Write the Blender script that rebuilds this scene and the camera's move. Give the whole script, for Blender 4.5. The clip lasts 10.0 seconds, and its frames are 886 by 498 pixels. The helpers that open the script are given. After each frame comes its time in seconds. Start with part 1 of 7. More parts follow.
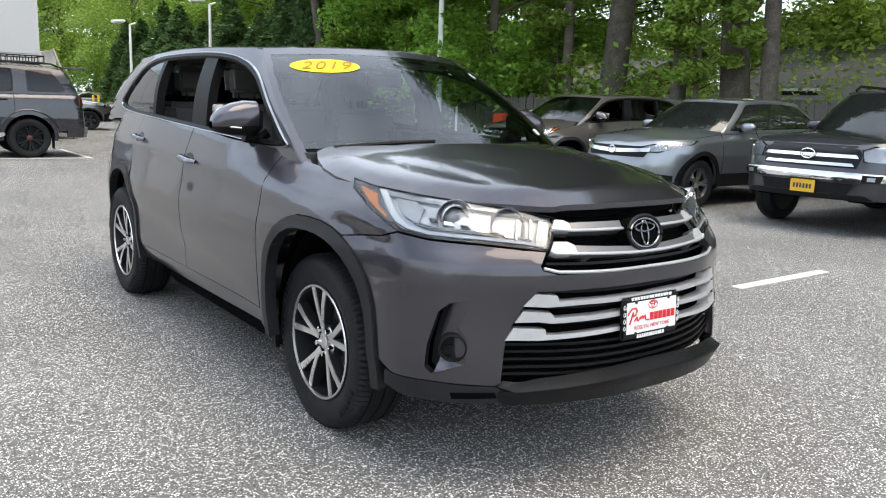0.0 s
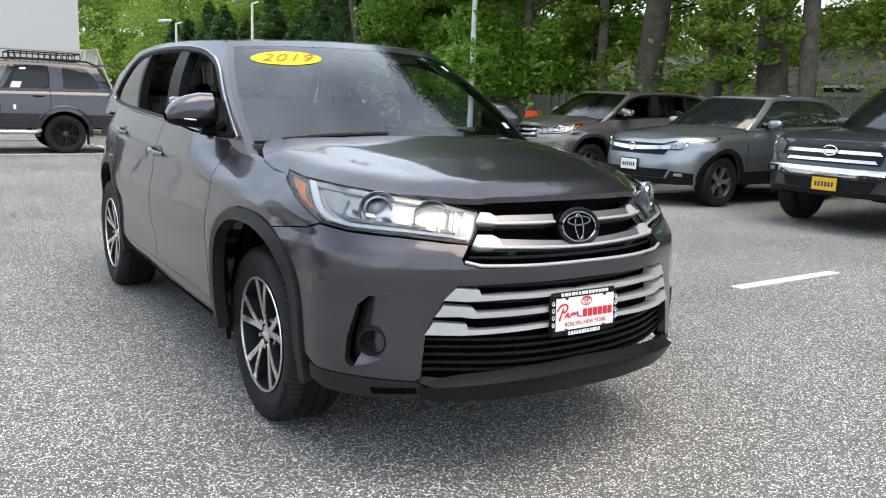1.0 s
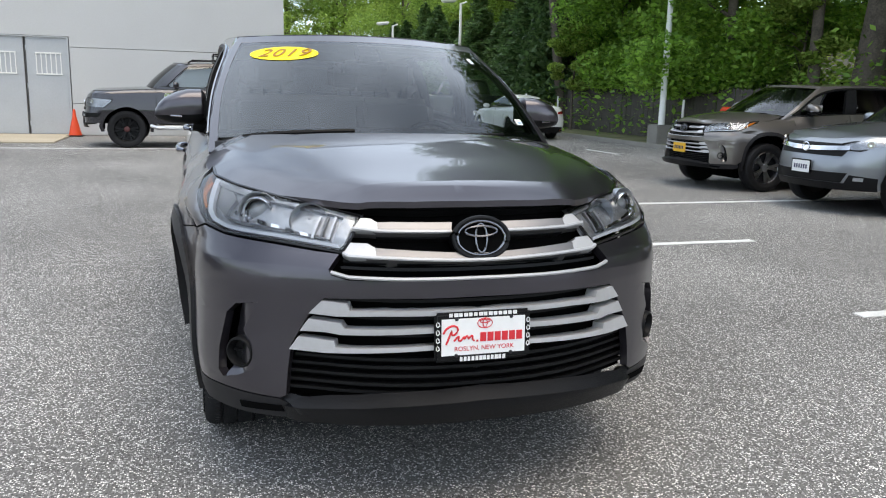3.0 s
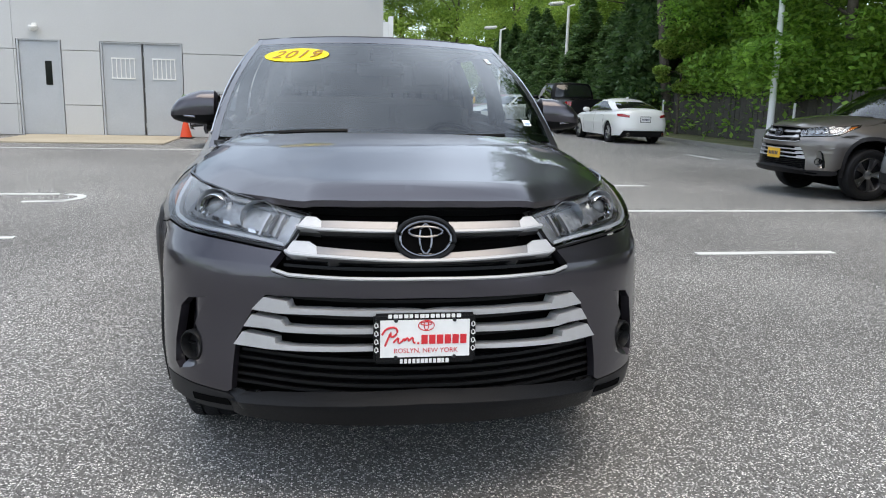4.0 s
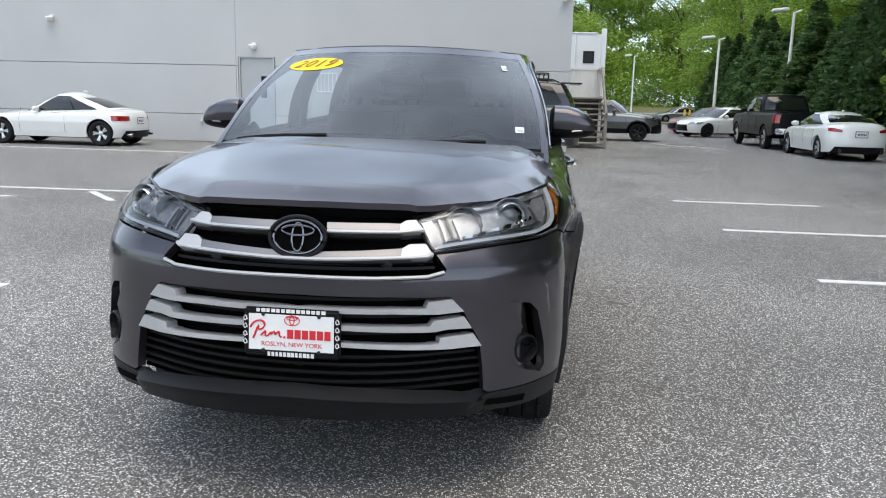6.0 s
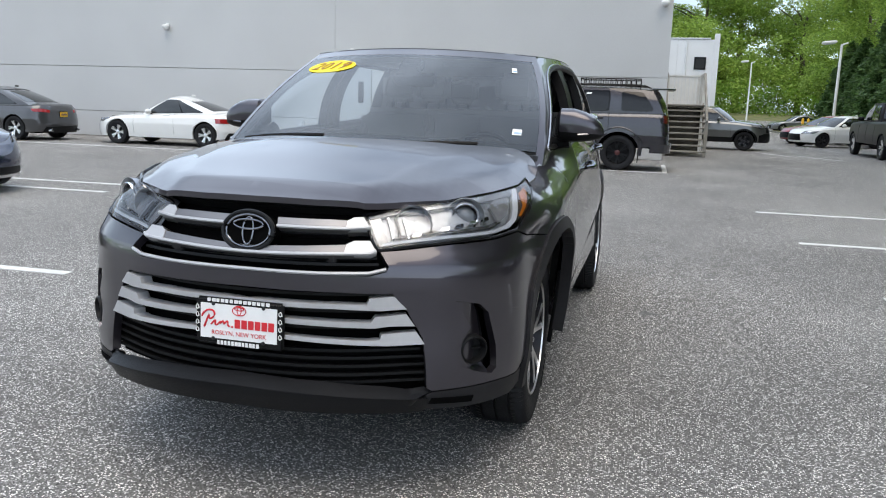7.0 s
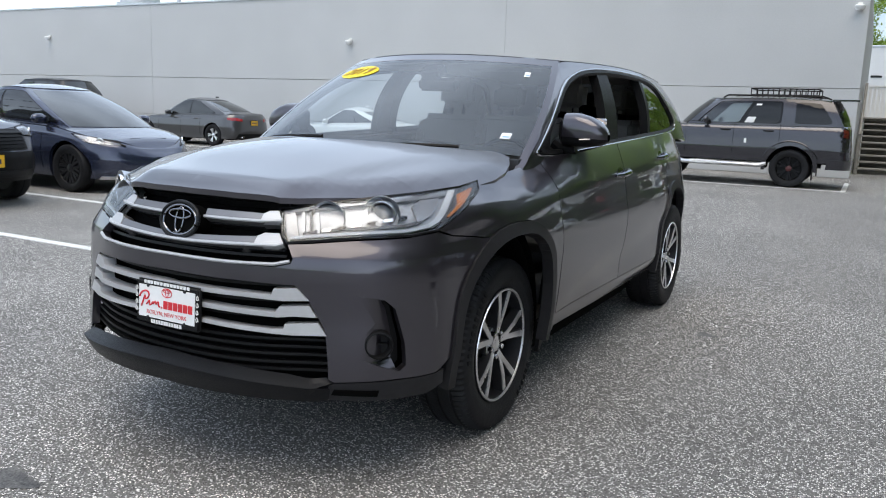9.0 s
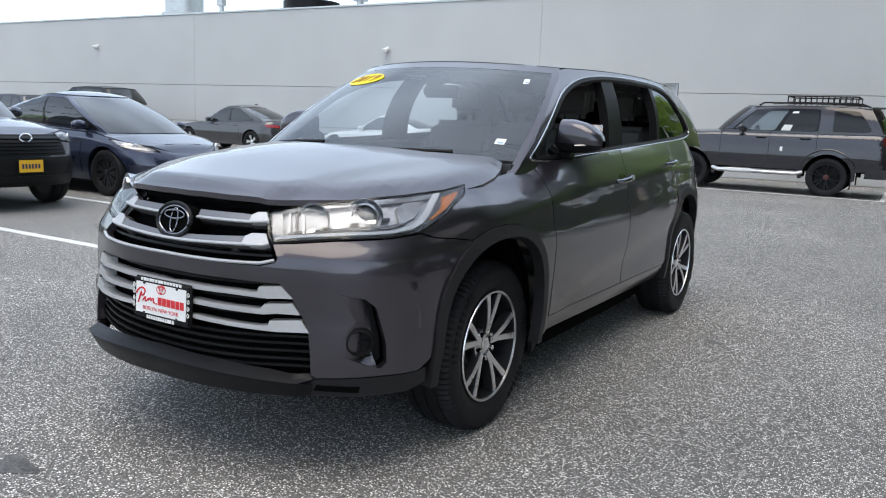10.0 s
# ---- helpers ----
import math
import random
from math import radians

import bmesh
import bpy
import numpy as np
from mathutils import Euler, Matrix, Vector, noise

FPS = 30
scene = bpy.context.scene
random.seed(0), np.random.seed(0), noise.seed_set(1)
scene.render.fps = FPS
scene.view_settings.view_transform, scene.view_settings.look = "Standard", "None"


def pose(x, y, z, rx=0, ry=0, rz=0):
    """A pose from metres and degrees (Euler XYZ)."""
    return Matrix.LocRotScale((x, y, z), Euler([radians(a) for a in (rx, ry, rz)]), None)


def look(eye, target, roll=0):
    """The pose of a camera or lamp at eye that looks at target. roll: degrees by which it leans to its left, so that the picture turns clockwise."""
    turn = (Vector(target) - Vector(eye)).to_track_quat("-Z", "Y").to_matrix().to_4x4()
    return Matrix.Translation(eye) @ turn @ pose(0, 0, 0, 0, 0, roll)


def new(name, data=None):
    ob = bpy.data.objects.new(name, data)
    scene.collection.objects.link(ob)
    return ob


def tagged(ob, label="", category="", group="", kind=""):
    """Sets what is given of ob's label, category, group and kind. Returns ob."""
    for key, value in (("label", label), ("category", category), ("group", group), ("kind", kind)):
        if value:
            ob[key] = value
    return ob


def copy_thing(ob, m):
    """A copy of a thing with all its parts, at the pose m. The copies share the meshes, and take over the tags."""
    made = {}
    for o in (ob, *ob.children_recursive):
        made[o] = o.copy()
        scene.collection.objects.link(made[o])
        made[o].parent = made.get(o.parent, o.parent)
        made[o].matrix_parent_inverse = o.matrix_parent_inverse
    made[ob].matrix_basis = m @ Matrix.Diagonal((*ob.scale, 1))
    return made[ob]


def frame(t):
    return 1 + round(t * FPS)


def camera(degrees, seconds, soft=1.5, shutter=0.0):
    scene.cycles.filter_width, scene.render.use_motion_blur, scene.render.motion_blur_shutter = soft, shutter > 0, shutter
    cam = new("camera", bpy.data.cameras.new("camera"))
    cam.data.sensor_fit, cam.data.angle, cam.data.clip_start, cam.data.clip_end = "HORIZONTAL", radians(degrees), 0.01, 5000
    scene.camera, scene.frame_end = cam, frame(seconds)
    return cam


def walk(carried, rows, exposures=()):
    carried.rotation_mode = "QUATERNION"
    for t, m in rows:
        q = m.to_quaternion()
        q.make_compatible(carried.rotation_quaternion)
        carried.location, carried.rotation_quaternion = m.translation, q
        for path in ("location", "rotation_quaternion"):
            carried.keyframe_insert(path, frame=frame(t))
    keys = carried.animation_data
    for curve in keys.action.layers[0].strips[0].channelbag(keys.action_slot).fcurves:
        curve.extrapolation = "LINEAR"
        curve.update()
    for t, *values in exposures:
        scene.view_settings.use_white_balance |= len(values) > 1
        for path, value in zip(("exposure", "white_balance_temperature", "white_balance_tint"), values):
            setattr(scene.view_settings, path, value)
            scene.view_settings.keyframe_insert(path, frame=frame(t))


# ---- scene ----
cam = camera(58.7, 10.0, 1.1)
PATH = [
    (0, (-2.298, -2.723, 1.342), (-1.114, -1.152, 0.984), 2.0),
    (0.5, (-2.144, -2.844, 1.338), (-0.99, -1.251, 0.98), 2.1),
    (1, (-1.931, -2.926, 1.328), (-0.84, -1.29, 0.962), 2.0),
    (1.5, (-1.67, -2.969, 1.332), (-0.675, -1.275, 0.958), 1.8),
    (2, (-1.409, -3.039, 1.342), (-0.536, -1.281, 0.96), 1.6),
    (2.5, (-1.122, -3.096, 1.348), (-0.384, -1.278, 0.961), 1.6),
    (4, (-0.342, -3.217, 1.342), (-0.012, -1.283, 0.957), 1.4),
    (4.5, (-0.103, -3.261, 1.339), (0.094, -1.308, 0.956), 1.5),
    (5, (0.157, -3.266, 1.337), (0.217, -1.303, 0.959), 1.5),
    (5.5, (0.424, -3.251, 1.335), (0.346, -1.288, 0.963), 1.4),
    (6, (0.713, -3.257, 1.336), (0.502, -1.302, 0.97), 1.4),
    (7.5, (1.464, -3.119, 1.322), (0.859, -1.247, 0.967), 1.9),
    (8, (1.709, -3.052, 1.318), (0.979, -1.224, 0.965), 1.9),
    (8.5, (1.908, -2.949, 1.316), (1.069, -1.167, 0.966), 2.1),
    (9, (2.097, -2.871, 1.316), (1.173, -1.13, 0.973), 2.1),
    (9.5, (2.257, -2.839, 1.323), (1.276, -1.129, 0.987), 2.1),
    (10, (2.315, -2.837, 1.316), (1.301, -1.144, 0.988), 2.2),
]
walk(cam, [(t, look(eye, target, roll)) for t, eye, target, roll in PATH], exposures=[(0, 0.54, 8280, 9), (2.5, 0.3, 8080, 9), (4, 0.13, 7950, 9), (10, 0.06, 7650, 9)])

# ---- world, sun, exposure ----
world = bpy.data.worlds.new("sky")
scene.world = world
world.use_nodes = True
wn = world.node_tree
sky = wn.nodes.new("ShaderNodeTexSky")
sky.sky_type = "NISHITA"
sky.sun_disc = False
SUN_ELEV, SUN_AZ = radians(70), radians(160)
sky.sun_elevation, sky.sun_rotation = SUN_ELEV, SUN_AZ
sky.air_density, sky.dust_density, sky.ozone_density = 1.0, 0.8, 3.0
# broken bright cloud over the blue
wco, mp, cl, cr, cm = (wn.nodes.new("ShaderNode" + k) for k in ("TexCoord", "Mapping", "TexNoise", "ValToRGB", "Mix"))
mp.inputs["Location"].default_value = (17.152, 6.391, 7.663)
cl.inputs["Scale"].default_value, cl.inputs["Detail"].default_value = 1.0, 5
cr.color_ramp.elements[0].position, cr.color_ramp.elements[1].position = 0.34, 0.74
cr.color_ramp.elements[0].color = (0.02, 0.02, 0.02, 1)
cm.data_type = "RGBA"
wn.links.new(wco.outputs["Generated"], mp.inputs["Vector"])
wn.links.new(mp.outputs[0], cl.inputs["Vector"])
wn.links.new(cl.outputs[0], cr.inputs[0])
wn.links.new(cr.outputs[0], cm.inputs["Factor"])
wn.links.new(sky.outputs[0], cm.inputs["A"])
cm.inputs["B"].default_value = (15.5, 19.8, 27.5, 1)
wn.links.new(cm.outputs["Result"], wn.nodes["Background"].inputs[0])
wn.nodes["Background"].inputs[1].default_value = 0.132
sun = new("sun", bpy.data.lights.new("sun", "SUN"))
sun.data.energy, sun.data.angle, sun.data.color = 1.8, radians(48), (1.0, 0.95, 0.89)
# the way to the sun, by the sky's own angles
to_sun = Vector((math.sin(SUN_AZ) * math.cos(SUN_ELEV), math.cos(SUN_AZ) * math.cos(SUN_ELEV), math.sin(SUN_ELEV)))
sun.matrix_world = look(to_sun * 50, (0, 0, 0))

# ---- materials ----
def material(name, base, rough=0.5, metal=0.0, coat=0.0, var=0.12, scale=6.0, fine=60.0, bump=0.0, bump_scale=150.0, rvar=0.1, tone=None, spec=0.5):
    """A principled surface whose colour and gloss vary at two scales."""
    m = bpy.data.materials.new(name)
    m.use_nodes = True
    t = m.node_tree
    b = t.nodes["Principled BSDF"]
    co = t.nodes.new("ShaderNodeTexCoord")
    big, small = t.nodes.new("ShaderNodeTexNoise"), t.nodes.new("ShaderNodeTexNoise")
    for n, s in ((big, scale), (small, fine)):
        n.inputs["Scale"].default_value = s
        n.inputs["Detail"].default_value = 4
        t.links.new(co.outputs["Object"], n.inputs["Vector"])
    mixed = t.nodes.new("ShaderNodeMath")
    mixed.operation = "MULTIPLY_ADD"
    mixed.inputs[1].default_value, mixed.inputs[2].default_value = 0.5, 0.0
    half = t.nodes.new("ShaderNodeMath")
    half.operation = "MULTIPLY_ADD"
    half.inputs[1].default_value = 0.5
    t.links.new(big.outputs[0], mixed.inputs[0])
    t.links.new(small.outputs[0], half.inputs[0])
    t.links.new(mixed.outputs[0], half.inputs[2])
    ramp = t.nodes.new("ShaderNodeValToRGB")
    c2 = tone or tuple(min(1, c * (1 + var)) for c in base)
    ramp.color_ramp.elements[0].position, ramp.color_ramp.elements[1].position = 0.35, 0.65
    ramp.color_ramp.elements[0].color = (*[c * (1 - var) for c in base], 1)
    ramp.color_ramp.elements[1].color = (*c2, 1)
    t.links.new(half.outputs[0], ramp.inputs[0])
    t.links.new(ramp.outputs[0], b.inputs["Base Color"])
    rr = t.nodes.new("ShaderNodeMapRange")
    rr.inputs["To Min"].default_value, rr.inputs["To Max"].default_value = max(0.0, rough * (1 - rvar)), min(1, rough * (1 + rvar))
    t.links.new(half.outputs[0], rr.inputs["Value"])
    t.links.new(rr.outputs[0], b.inputs["Roughness"])
    b.inputs["Metallic"].default_value = metal
    b.inputs["Coat Weight"].default_value = coat
    b.inputs["Coat Roughness"].default_value = 0.02
    b.inputs["Coat IOR"].default_value = 1.5
    b.inputs["Specular IOR Level"].default_value = spec
    if bump:
        bn, bp = t.nodes.new("ShaderNodeTexNoise"), t.nodes.new("ShaderNodeBump")
        bn.inputs["Scale"].default_value, bn.inputs["Detail"].default_value = bump_scale, 5
        bp.inputs["Strength"].default_value, bp.inputs["Distance"].default_value = bump, 0.01
        t.links.new(co.outputs["Object"], bn.inputs["Vector"])
        t.links.new(bn.outputs[0], bp.inputs["Height"])
        t.links.new(bp.outputs[0], b.inputs["Normal"])
    return m


def paint(name, base, metal=0.55, rough=0.32):
    """Coated metallic car paint with fine flakes."""
    m = material(name, base, rough, metal, 1.0, 0.05, 2.0, 900.0, rvar=0.12)
    return m


def glass(name, tint, rough=0.0, ior=1.8):
    m = bpy.data.materials.new(name)
    m.use_nodes = True
    t = m.node_tree
    t.nodes.remove(t.nodes["Principled BSDF"])
    out = t.nodes["Material Output"]
    tr, gl, mx, fr = (t.nodes.new("ShaderNode" + k) for k in ("BsdfTransparent", "BsdfGlossy", "MixShader", "Fresnel"))
    tr.inputs[0].default_value = (*tint, 1)
    gl.inputs[0].default_value = (1, 1, 1, 1)
    gl.inputs["Roughness"].default_value = rough
    fr.inputs[0].default_value = ior
    t.links.new(fr.outputs[0], mx.inputs[0])
    t.links.new(tr.outputs[0], mx.inputs[1])
    t.links.new(gl.outputs[0], mx.inputs[2])
    t.links.new(mx.outputs[0], out.inputs[0])
    return m


def asphalt_material():
    """Worn asphalt: pale stones of about a centimetre in a grey binder, with broad stains."""
    m = bpy.data.materials.new("asphalt")
    m.use_nodes = True
    t = m.node_tree
    b = t.nodes["Principled BSDF"]
    co = t.nodes.new("ShaderNodeTexCoord")
    vo = t.nodes.new("ShaderNodeTexVoronoi")
    vo.inputs["Scale"].default_value = 135
    t.links.new(co.outputs["Object"], vo.inputs["Vector"])
    sep = t.nodes.new("ShaderNodeSeparateColor")
    t.links.new(vo.outputs["Color"], sep.inputs[0])
    stones = t.nodes.new("ShaderNodeValToRGB")
    e = stones.color_ramp.elements
    e[0].position, e[0].color = 0.0, (0.03, 0.029, 0.028, 1)
    e[1].position, e[1].color = 1.0, (0.95, 0.92, 0.86, 1)
    for p, c in ((0.28, 0.11), (0.5, 0.22), (0.68, 0.40), (0.83, 0.72)):
        k = e.new(p)
        k.color = (c, c * 0.97, c * 0.93, 1)
    t.links.new(sep.outputs[0], stones.inputs[0])
    dk = t.nodes.new("ShaderNodeMath")
    dk.operation = "LESS_THAN"
    dk.inputs[1].default_value = 0.48
    t.links.new(vo.outputs["Distance"], dk.inputs[0])
    binder = t.nodes.new("ShaderNodeMix")
    binder.data_type = "RGBA"
    t.links.new(dk.outputs[0], binder.inputs["Factor"])
    binder.inputs["A"].default_value = (0.135, 0.131, 0.125, 1)
    t.links.new(stones.outputs[0], binder.inputs["B"])
    stain = t.nodes.new("ShaderNodeTexNoise")
    stain.inputs["Scale"].default_value, stain.inputs["Detail"].default_value = 0.35, 6
    t.links.new(co.outputs["Object"], stain.inputs["Vector"])
    sr = t.nodes.new("ShaderNodeMapRange")
    sr.inputs["From Min"].default_value, sr.inputs["From Max"].default_value = 0.3, 0.7
    sr.inputs["To Min"].default_value, sr.inputs["To Max"].default_value = 0.78, 1.22
    t.links.new(stain.outputs[0], sr.inputs["Value"])
    mul = t.nodes.new("ShaderNodeMix")
    mul.data_type, mul.blend_type = "RGBA", "MULTIPLY"
    mul.inputs["Factor"].default_value = 1
    t.links.new(binder.outputs["Result"], mul.inputs["A"])
    t.links.new(sr.outputs[0], mul.inputs["B"])
    t.links.new(mul.outputs["Result"], b.inputs["Base Color"])
    b.inputs["Roughness"].default_value = 0.85
    b.inputs["Specular IOR Level"].default_value = 0.15
    bp = t.nodes.new("ShaderNodeBump")
    bp.inputs["Strength"].default_value, bp.inputs["Distance"].default_value = 0.8, 0.004
    inv = t.nodes.new("ShaderNodeMath")
    inv.operation = "SUBTRACT"
    inv.inputs[0].default_value = 1
    t.links.new(vo.outputs["Distance"], inv.inputs[1])
    t.links.new(inv.outputs[0], bp.inputs["Height"])
    t.links.new(bp.outputs[0], b.inputs["Normal"])
    return m


def leaf_material(name, a, b_):
    """Leaves: colour varies leaf by leaf, and a little light comes through."""
    m = bpy.data.materials.new(name)
    m.use_nodes = True
    t = m.node_tree
    b = t.nodes["Principled BSDF"]
    ge = t.nodes.new("ShaderNodeNewGeometry")
    ramp = t.nodes.new("ShaderNodeValToRGB")
    ramp.color_ramp.elements[0].color, ramp.color_ramp.elements[1].color = (*a, 1), (*b_, 1)
    t.links.new(ge.outputs["Random Per Island"], ramp.inputs[0])
    t.links.new(ramp.outputs[0], b.inputs["Base Color"])
    b.inputs["Roughness"].default_value = 0.55
    tl, ad = t.nodes.new("ShaderNodeBsdfTranslucent"), t.nodes.new("ShaderNodeMixShader")
    ad.inputs[0].default_value = 0.5
    t.links.new(ramp.outputs[0], tl.inputs[0])
    t.links.new(b.outputs[0], ad.inputs[1])
    t.links.new(tl.outputs[0], ad.inputs[2])
    t.links.new(ad.outputs[0], t.nodes["Material Output"].inputs[0])
    return m


ASPHALT = asphalt_material()
LINE = material("worn white road paint", (0.62, 0.62, 0.6), 0.7, var=0.18, scale=5, fine=90, bump=0.3)
KERB = material("concrete", (0.22, 0.21, 0.19), 0.85, var=0.18, scale=2, fine=40, bump=0.4, bump_scale=60)
STUCCO = material("white painted wall", (0.51, 0.515, 0.515), 0.75, var=0.05, scale=0.5, fine=30, bump=0.15, bump_scale=80)
STUCCO2 = material("white metal siding", (0.74, 0.75, 0.75), 0.5, var=0.05, scale=0.7, fine=20)
DOORPAINT = material("pale grey door paint", (0.42, 0.44, 0.46), 0.45, var=0.06, scale=1.5, fine=30)
SEAM = material("dark joint", (0.28, 0.28, 0.28), 0.8)
GRASS = material("verge grass and litter", (0.10, 0.17, 0.035), 0.9, var=0.5, scale=1.2, fine=25, bump=0.6, bump_scale=30, tone=(0.2, 0.17, 0.09))
GALV = material("galvanised steel", (0.55, 0.57, 0.58), 0.4, 0.8, var=0.12)
WHITEPAINT = material("white paint", (0.78, 0.78, 0.76), 0.4, var=0.05)
OLDWOOD = material("weathered wood", (0.27, 0.255, 0.23), 0.85, var=0.3, scale=3, fine=50, bump=0.5, bump_scale=40)
FENCEWOOD = material("grey weathered fence wood", (0.085, 0.078, 0.068), 0.9, var=0.35, scale=3, fine=40, bump=0.5, bump_scale=40)
BARK = material("grey brown bark", (0.115, 0.095, 0.075), 0.95, var=0.45, scale=4, fine=22, bump=1.0, bump_scale=14)
ORANGE = material("orange plastic", (0.72, 0.065, 0.015), 0.5, var=0.1)
BLACK = material("black plastic", (0.008, 0.008, 0.0085), 0.42, var=0.25, fine=200, bump=0.1, bump_scale=400, spec=0.14)
GLOSSBLACK = material("gloss black", (0.008, 0.008, 0.009), 0.1, var=0.1, spec=0.25)
GREYTRIM = material("dark grey trim plastic", (0.007, 0.0073, 0.0085), 0.38, var=0.15, fine=200, bump=0.1, bump_scale=500, spec=0.18)
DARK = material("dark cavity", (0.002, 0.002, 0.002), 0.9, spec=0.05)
SIDEMARK = material("black raised rubber", (0.009, 0.009, 0.0096), 0.6, spec=0.1)
RUBBER = material("tyre rubber", (0.014, 0.014, 0.0152), 0.55, var=0.3, scale=5, fine=60, bump=0.2, bump_scale=120, spec=0.16)
ALLOY = material("machined alloy", (0.78, 0.78, 0.79), 0.28, 1.0, var=0.06)
DARKALLOY = material("dark grey alloy", (0.04, 0.04, 0.044), 0.35, 0.7, var=0.1)
CHROME = material("chrome", (0.82, 0.82, 0.83), 0.09, 1.0, var=0.03)
DARKCHROME = material("dark chrome", (0.42, 0.42, 0.43), 0.16, 1.0, var=0.04)
SATIN = material("satin silver", (0.47, 0.47, 0.48), 0.36, 0.35, var=0.04)
GLASS = glass("clear car glass", (0.54, 0.61, 0.63), 0.0, 1.8)
TINTED = glass("tinted glass", (0.10, 0.11, 0.11))
DARKGLASS = material("dark car window", (0.012, 0.014, 0.014), 0.03, coat=0.5, var=0.3, scale=1.0, fine=5, spec=0.5)
LENS = glass("clear lamp lens", (0.97, 0.975, 0.98), 0.0, 1.5)
REDLENS = material("red lamp lens", (0.32, 0.012, 0.014), 0.12, var=0.2, coat=1.0)
AMBER = material("amber lens", (0.5, 0.15, 0.018), 0.15, var=0.1, coat=1.0)
WHITEPLATE = material("white plate", (0.78, 0.78, 0.77), 0.4, var=0.03)
YELLOWPLATE = material("yellow plate", (0.75, 0.42, 0.03), 0.4, var=0.05)
INKBLUE = material("dark ink", (0.03, 0.03, 0.08), 0.5)
INKRED = material("red ink", (0.62, 0.02, 0.03), 0.5, var=0.05)
CLOTH = material("dark seat cloth", (0.045, 0.045, 0.047), 0.9, var=0.2, fine=200, bump=0.3, bump_scale=500)
LINER = material("pale roof lining", (0.42, 0.41, 0.38), 0.9, var=0.06)
LEAF_MAPLE = leaf_material("maple leaves", (0.122, 0.268, 0.043), (0.366, 0.610, 0.104))
LEAF_LIGHT = leaf_material("bright leaves", (0.159, 0.281, 0.049), (0.439, 0.586, 0.134))
LEAF_PINE = leaf_material("conifer needles", (0.045, 0.105, 0.032), (0.125, 0.22, 0.07))


# ---- building helpers ----
from mathutils.geometry import tessellate_polygon


def part(name, bm, mat, parent, label="", smooth=True):
    """Links a bmesh as one mesh object under a thing or a part."""
    me = bpy.data.meshes.new(name)
    bm.to_mesh(me)
    bm.free()
    if smooth:
        me.shade_smooth()
        me.set_sharp_from_angle(angle=radians(38))
    me.materials.append(mat)
    ob = new(name, me)
    ob.parent = parent
    if label:
        tagged(ob, label)
    return ob


def thing(name, label, category, group="", kind="", at=None):
    ob = tagged(new(name), label, category, group, kind)
    ob.empty_display_size = 0.2
    if at is not None:
        ob.matrix_world = at
    return ob


def raw(verts, faces):
    bm = bmesh.new()
    vs = [bm.verts.new(v) for v in verts]
    for f in faces:
        try:
            bm.faces.new([vs[i] for i in f])
        except ValueError:
            pass
    bm.normal_update()
    return bm


def box(x0, x1, y0, y1, z0, z1, bevel=0.0, seg=2, bm=None, m=None):
    """A bevelled box, added to bm when given."""
    one = bmesh.new()
    bmesh.ops.create_cube(one, size=1)
    bmesh.ops.transform(one, matrix=Matrix.LocRotScale(((x0 + x1) / 2, (y0 + y1) / 2, (z0 + z1) / 2), None, (x1 - x0, y1 - y0, z1 - z0)), verts=one.verts)
    if bevel:
        bmesh.ops.bevel(one, geom=one.edges[:], offset=bevel, segments=seg, affect="EDGES")
    if m is not None:
        bmesh.ops.transform(one, matrix=m, verts=one.verts)
    return joined(bm, one)


def joined(bm, one):
    if bm is None:
        return one
    me = bpy.data.meshes.new("tmp")
    one.to_mesh(me)
    one.free()
    bm.from_mesh(me)
    bpy.data.meshes.remove(me)
    return bm


def lathe(profile, n=32, axis="x", bm=None, closed=False):
    """Turns (along, radius) points round an axis."""
    bm2 = bmesh.new()
    rings = []
    for a, r in profile:
        ring = []
        for i in range(n):
            c, s = math.cos(2 * math.pi * i / n) * r, math.sin(2 * math.pi * i / n) * r
            ring.append(bm2.verts.new((a, c, s) if axis == "x" else (c, a, s) if axis == "y" else (c, s, a)))
        rings.append(ring)
    pairs = list(zip(rings, rings[1:])) + ([(rings[-1], rings[0])] if closed else [])
    for p, q in pairs:
        for i in range(n):
            j = (i + 1) % n
            bm2.faces.new((p[i], p[j], q[j], q[i]))
    if not closed:
        bm2.faces.new(rings[0])
        bm2.faces.new(rings[-1])
    bmesh.ops.recalc_face_normals(bm2, faces=bm2.faces)
    return joined(bm, bm2)


def tube(points, radius, n=8, bm=None, radii=None):
    """A round bar along a line of points; radii tapers it."""
    pts = [Vector(p) for p in points]
    bm2 = bmesh.new()
    rings = []
    for i, p in enumerate(pts):
        d = (pts[min(i + 1, len(pts) - 1)] - pts[max(i - 1, 0)]).normalized()
        up = Vector((0, 0, 1)) if abs(d.z) < 0.9 else Vector((1, 0, 0))
        a = d.cross(up).normalized()
        b = d.cross(a)
        r = radii[i] if radii else radius
        rings.append([bm2.verts.new(p + r * (math.cos(2 * math.pi * k / n) * a + math.sin(2 * math.pi * k / n) * b)) for k in range(n)])
    for p, q in zip(rings, rings[1:]):
        for i in range(n):
            j = (i + 1) % n
            bm2.faces.new((p[i], p[j], q[j], q[i]))
    bm2.faces.new(rings[0])
    bm2.faces.new(rings[-1])
    bmesh.ops.recalc_face_normals(bm2, faces=bm2.faces)
    return joined(bm, bm2)


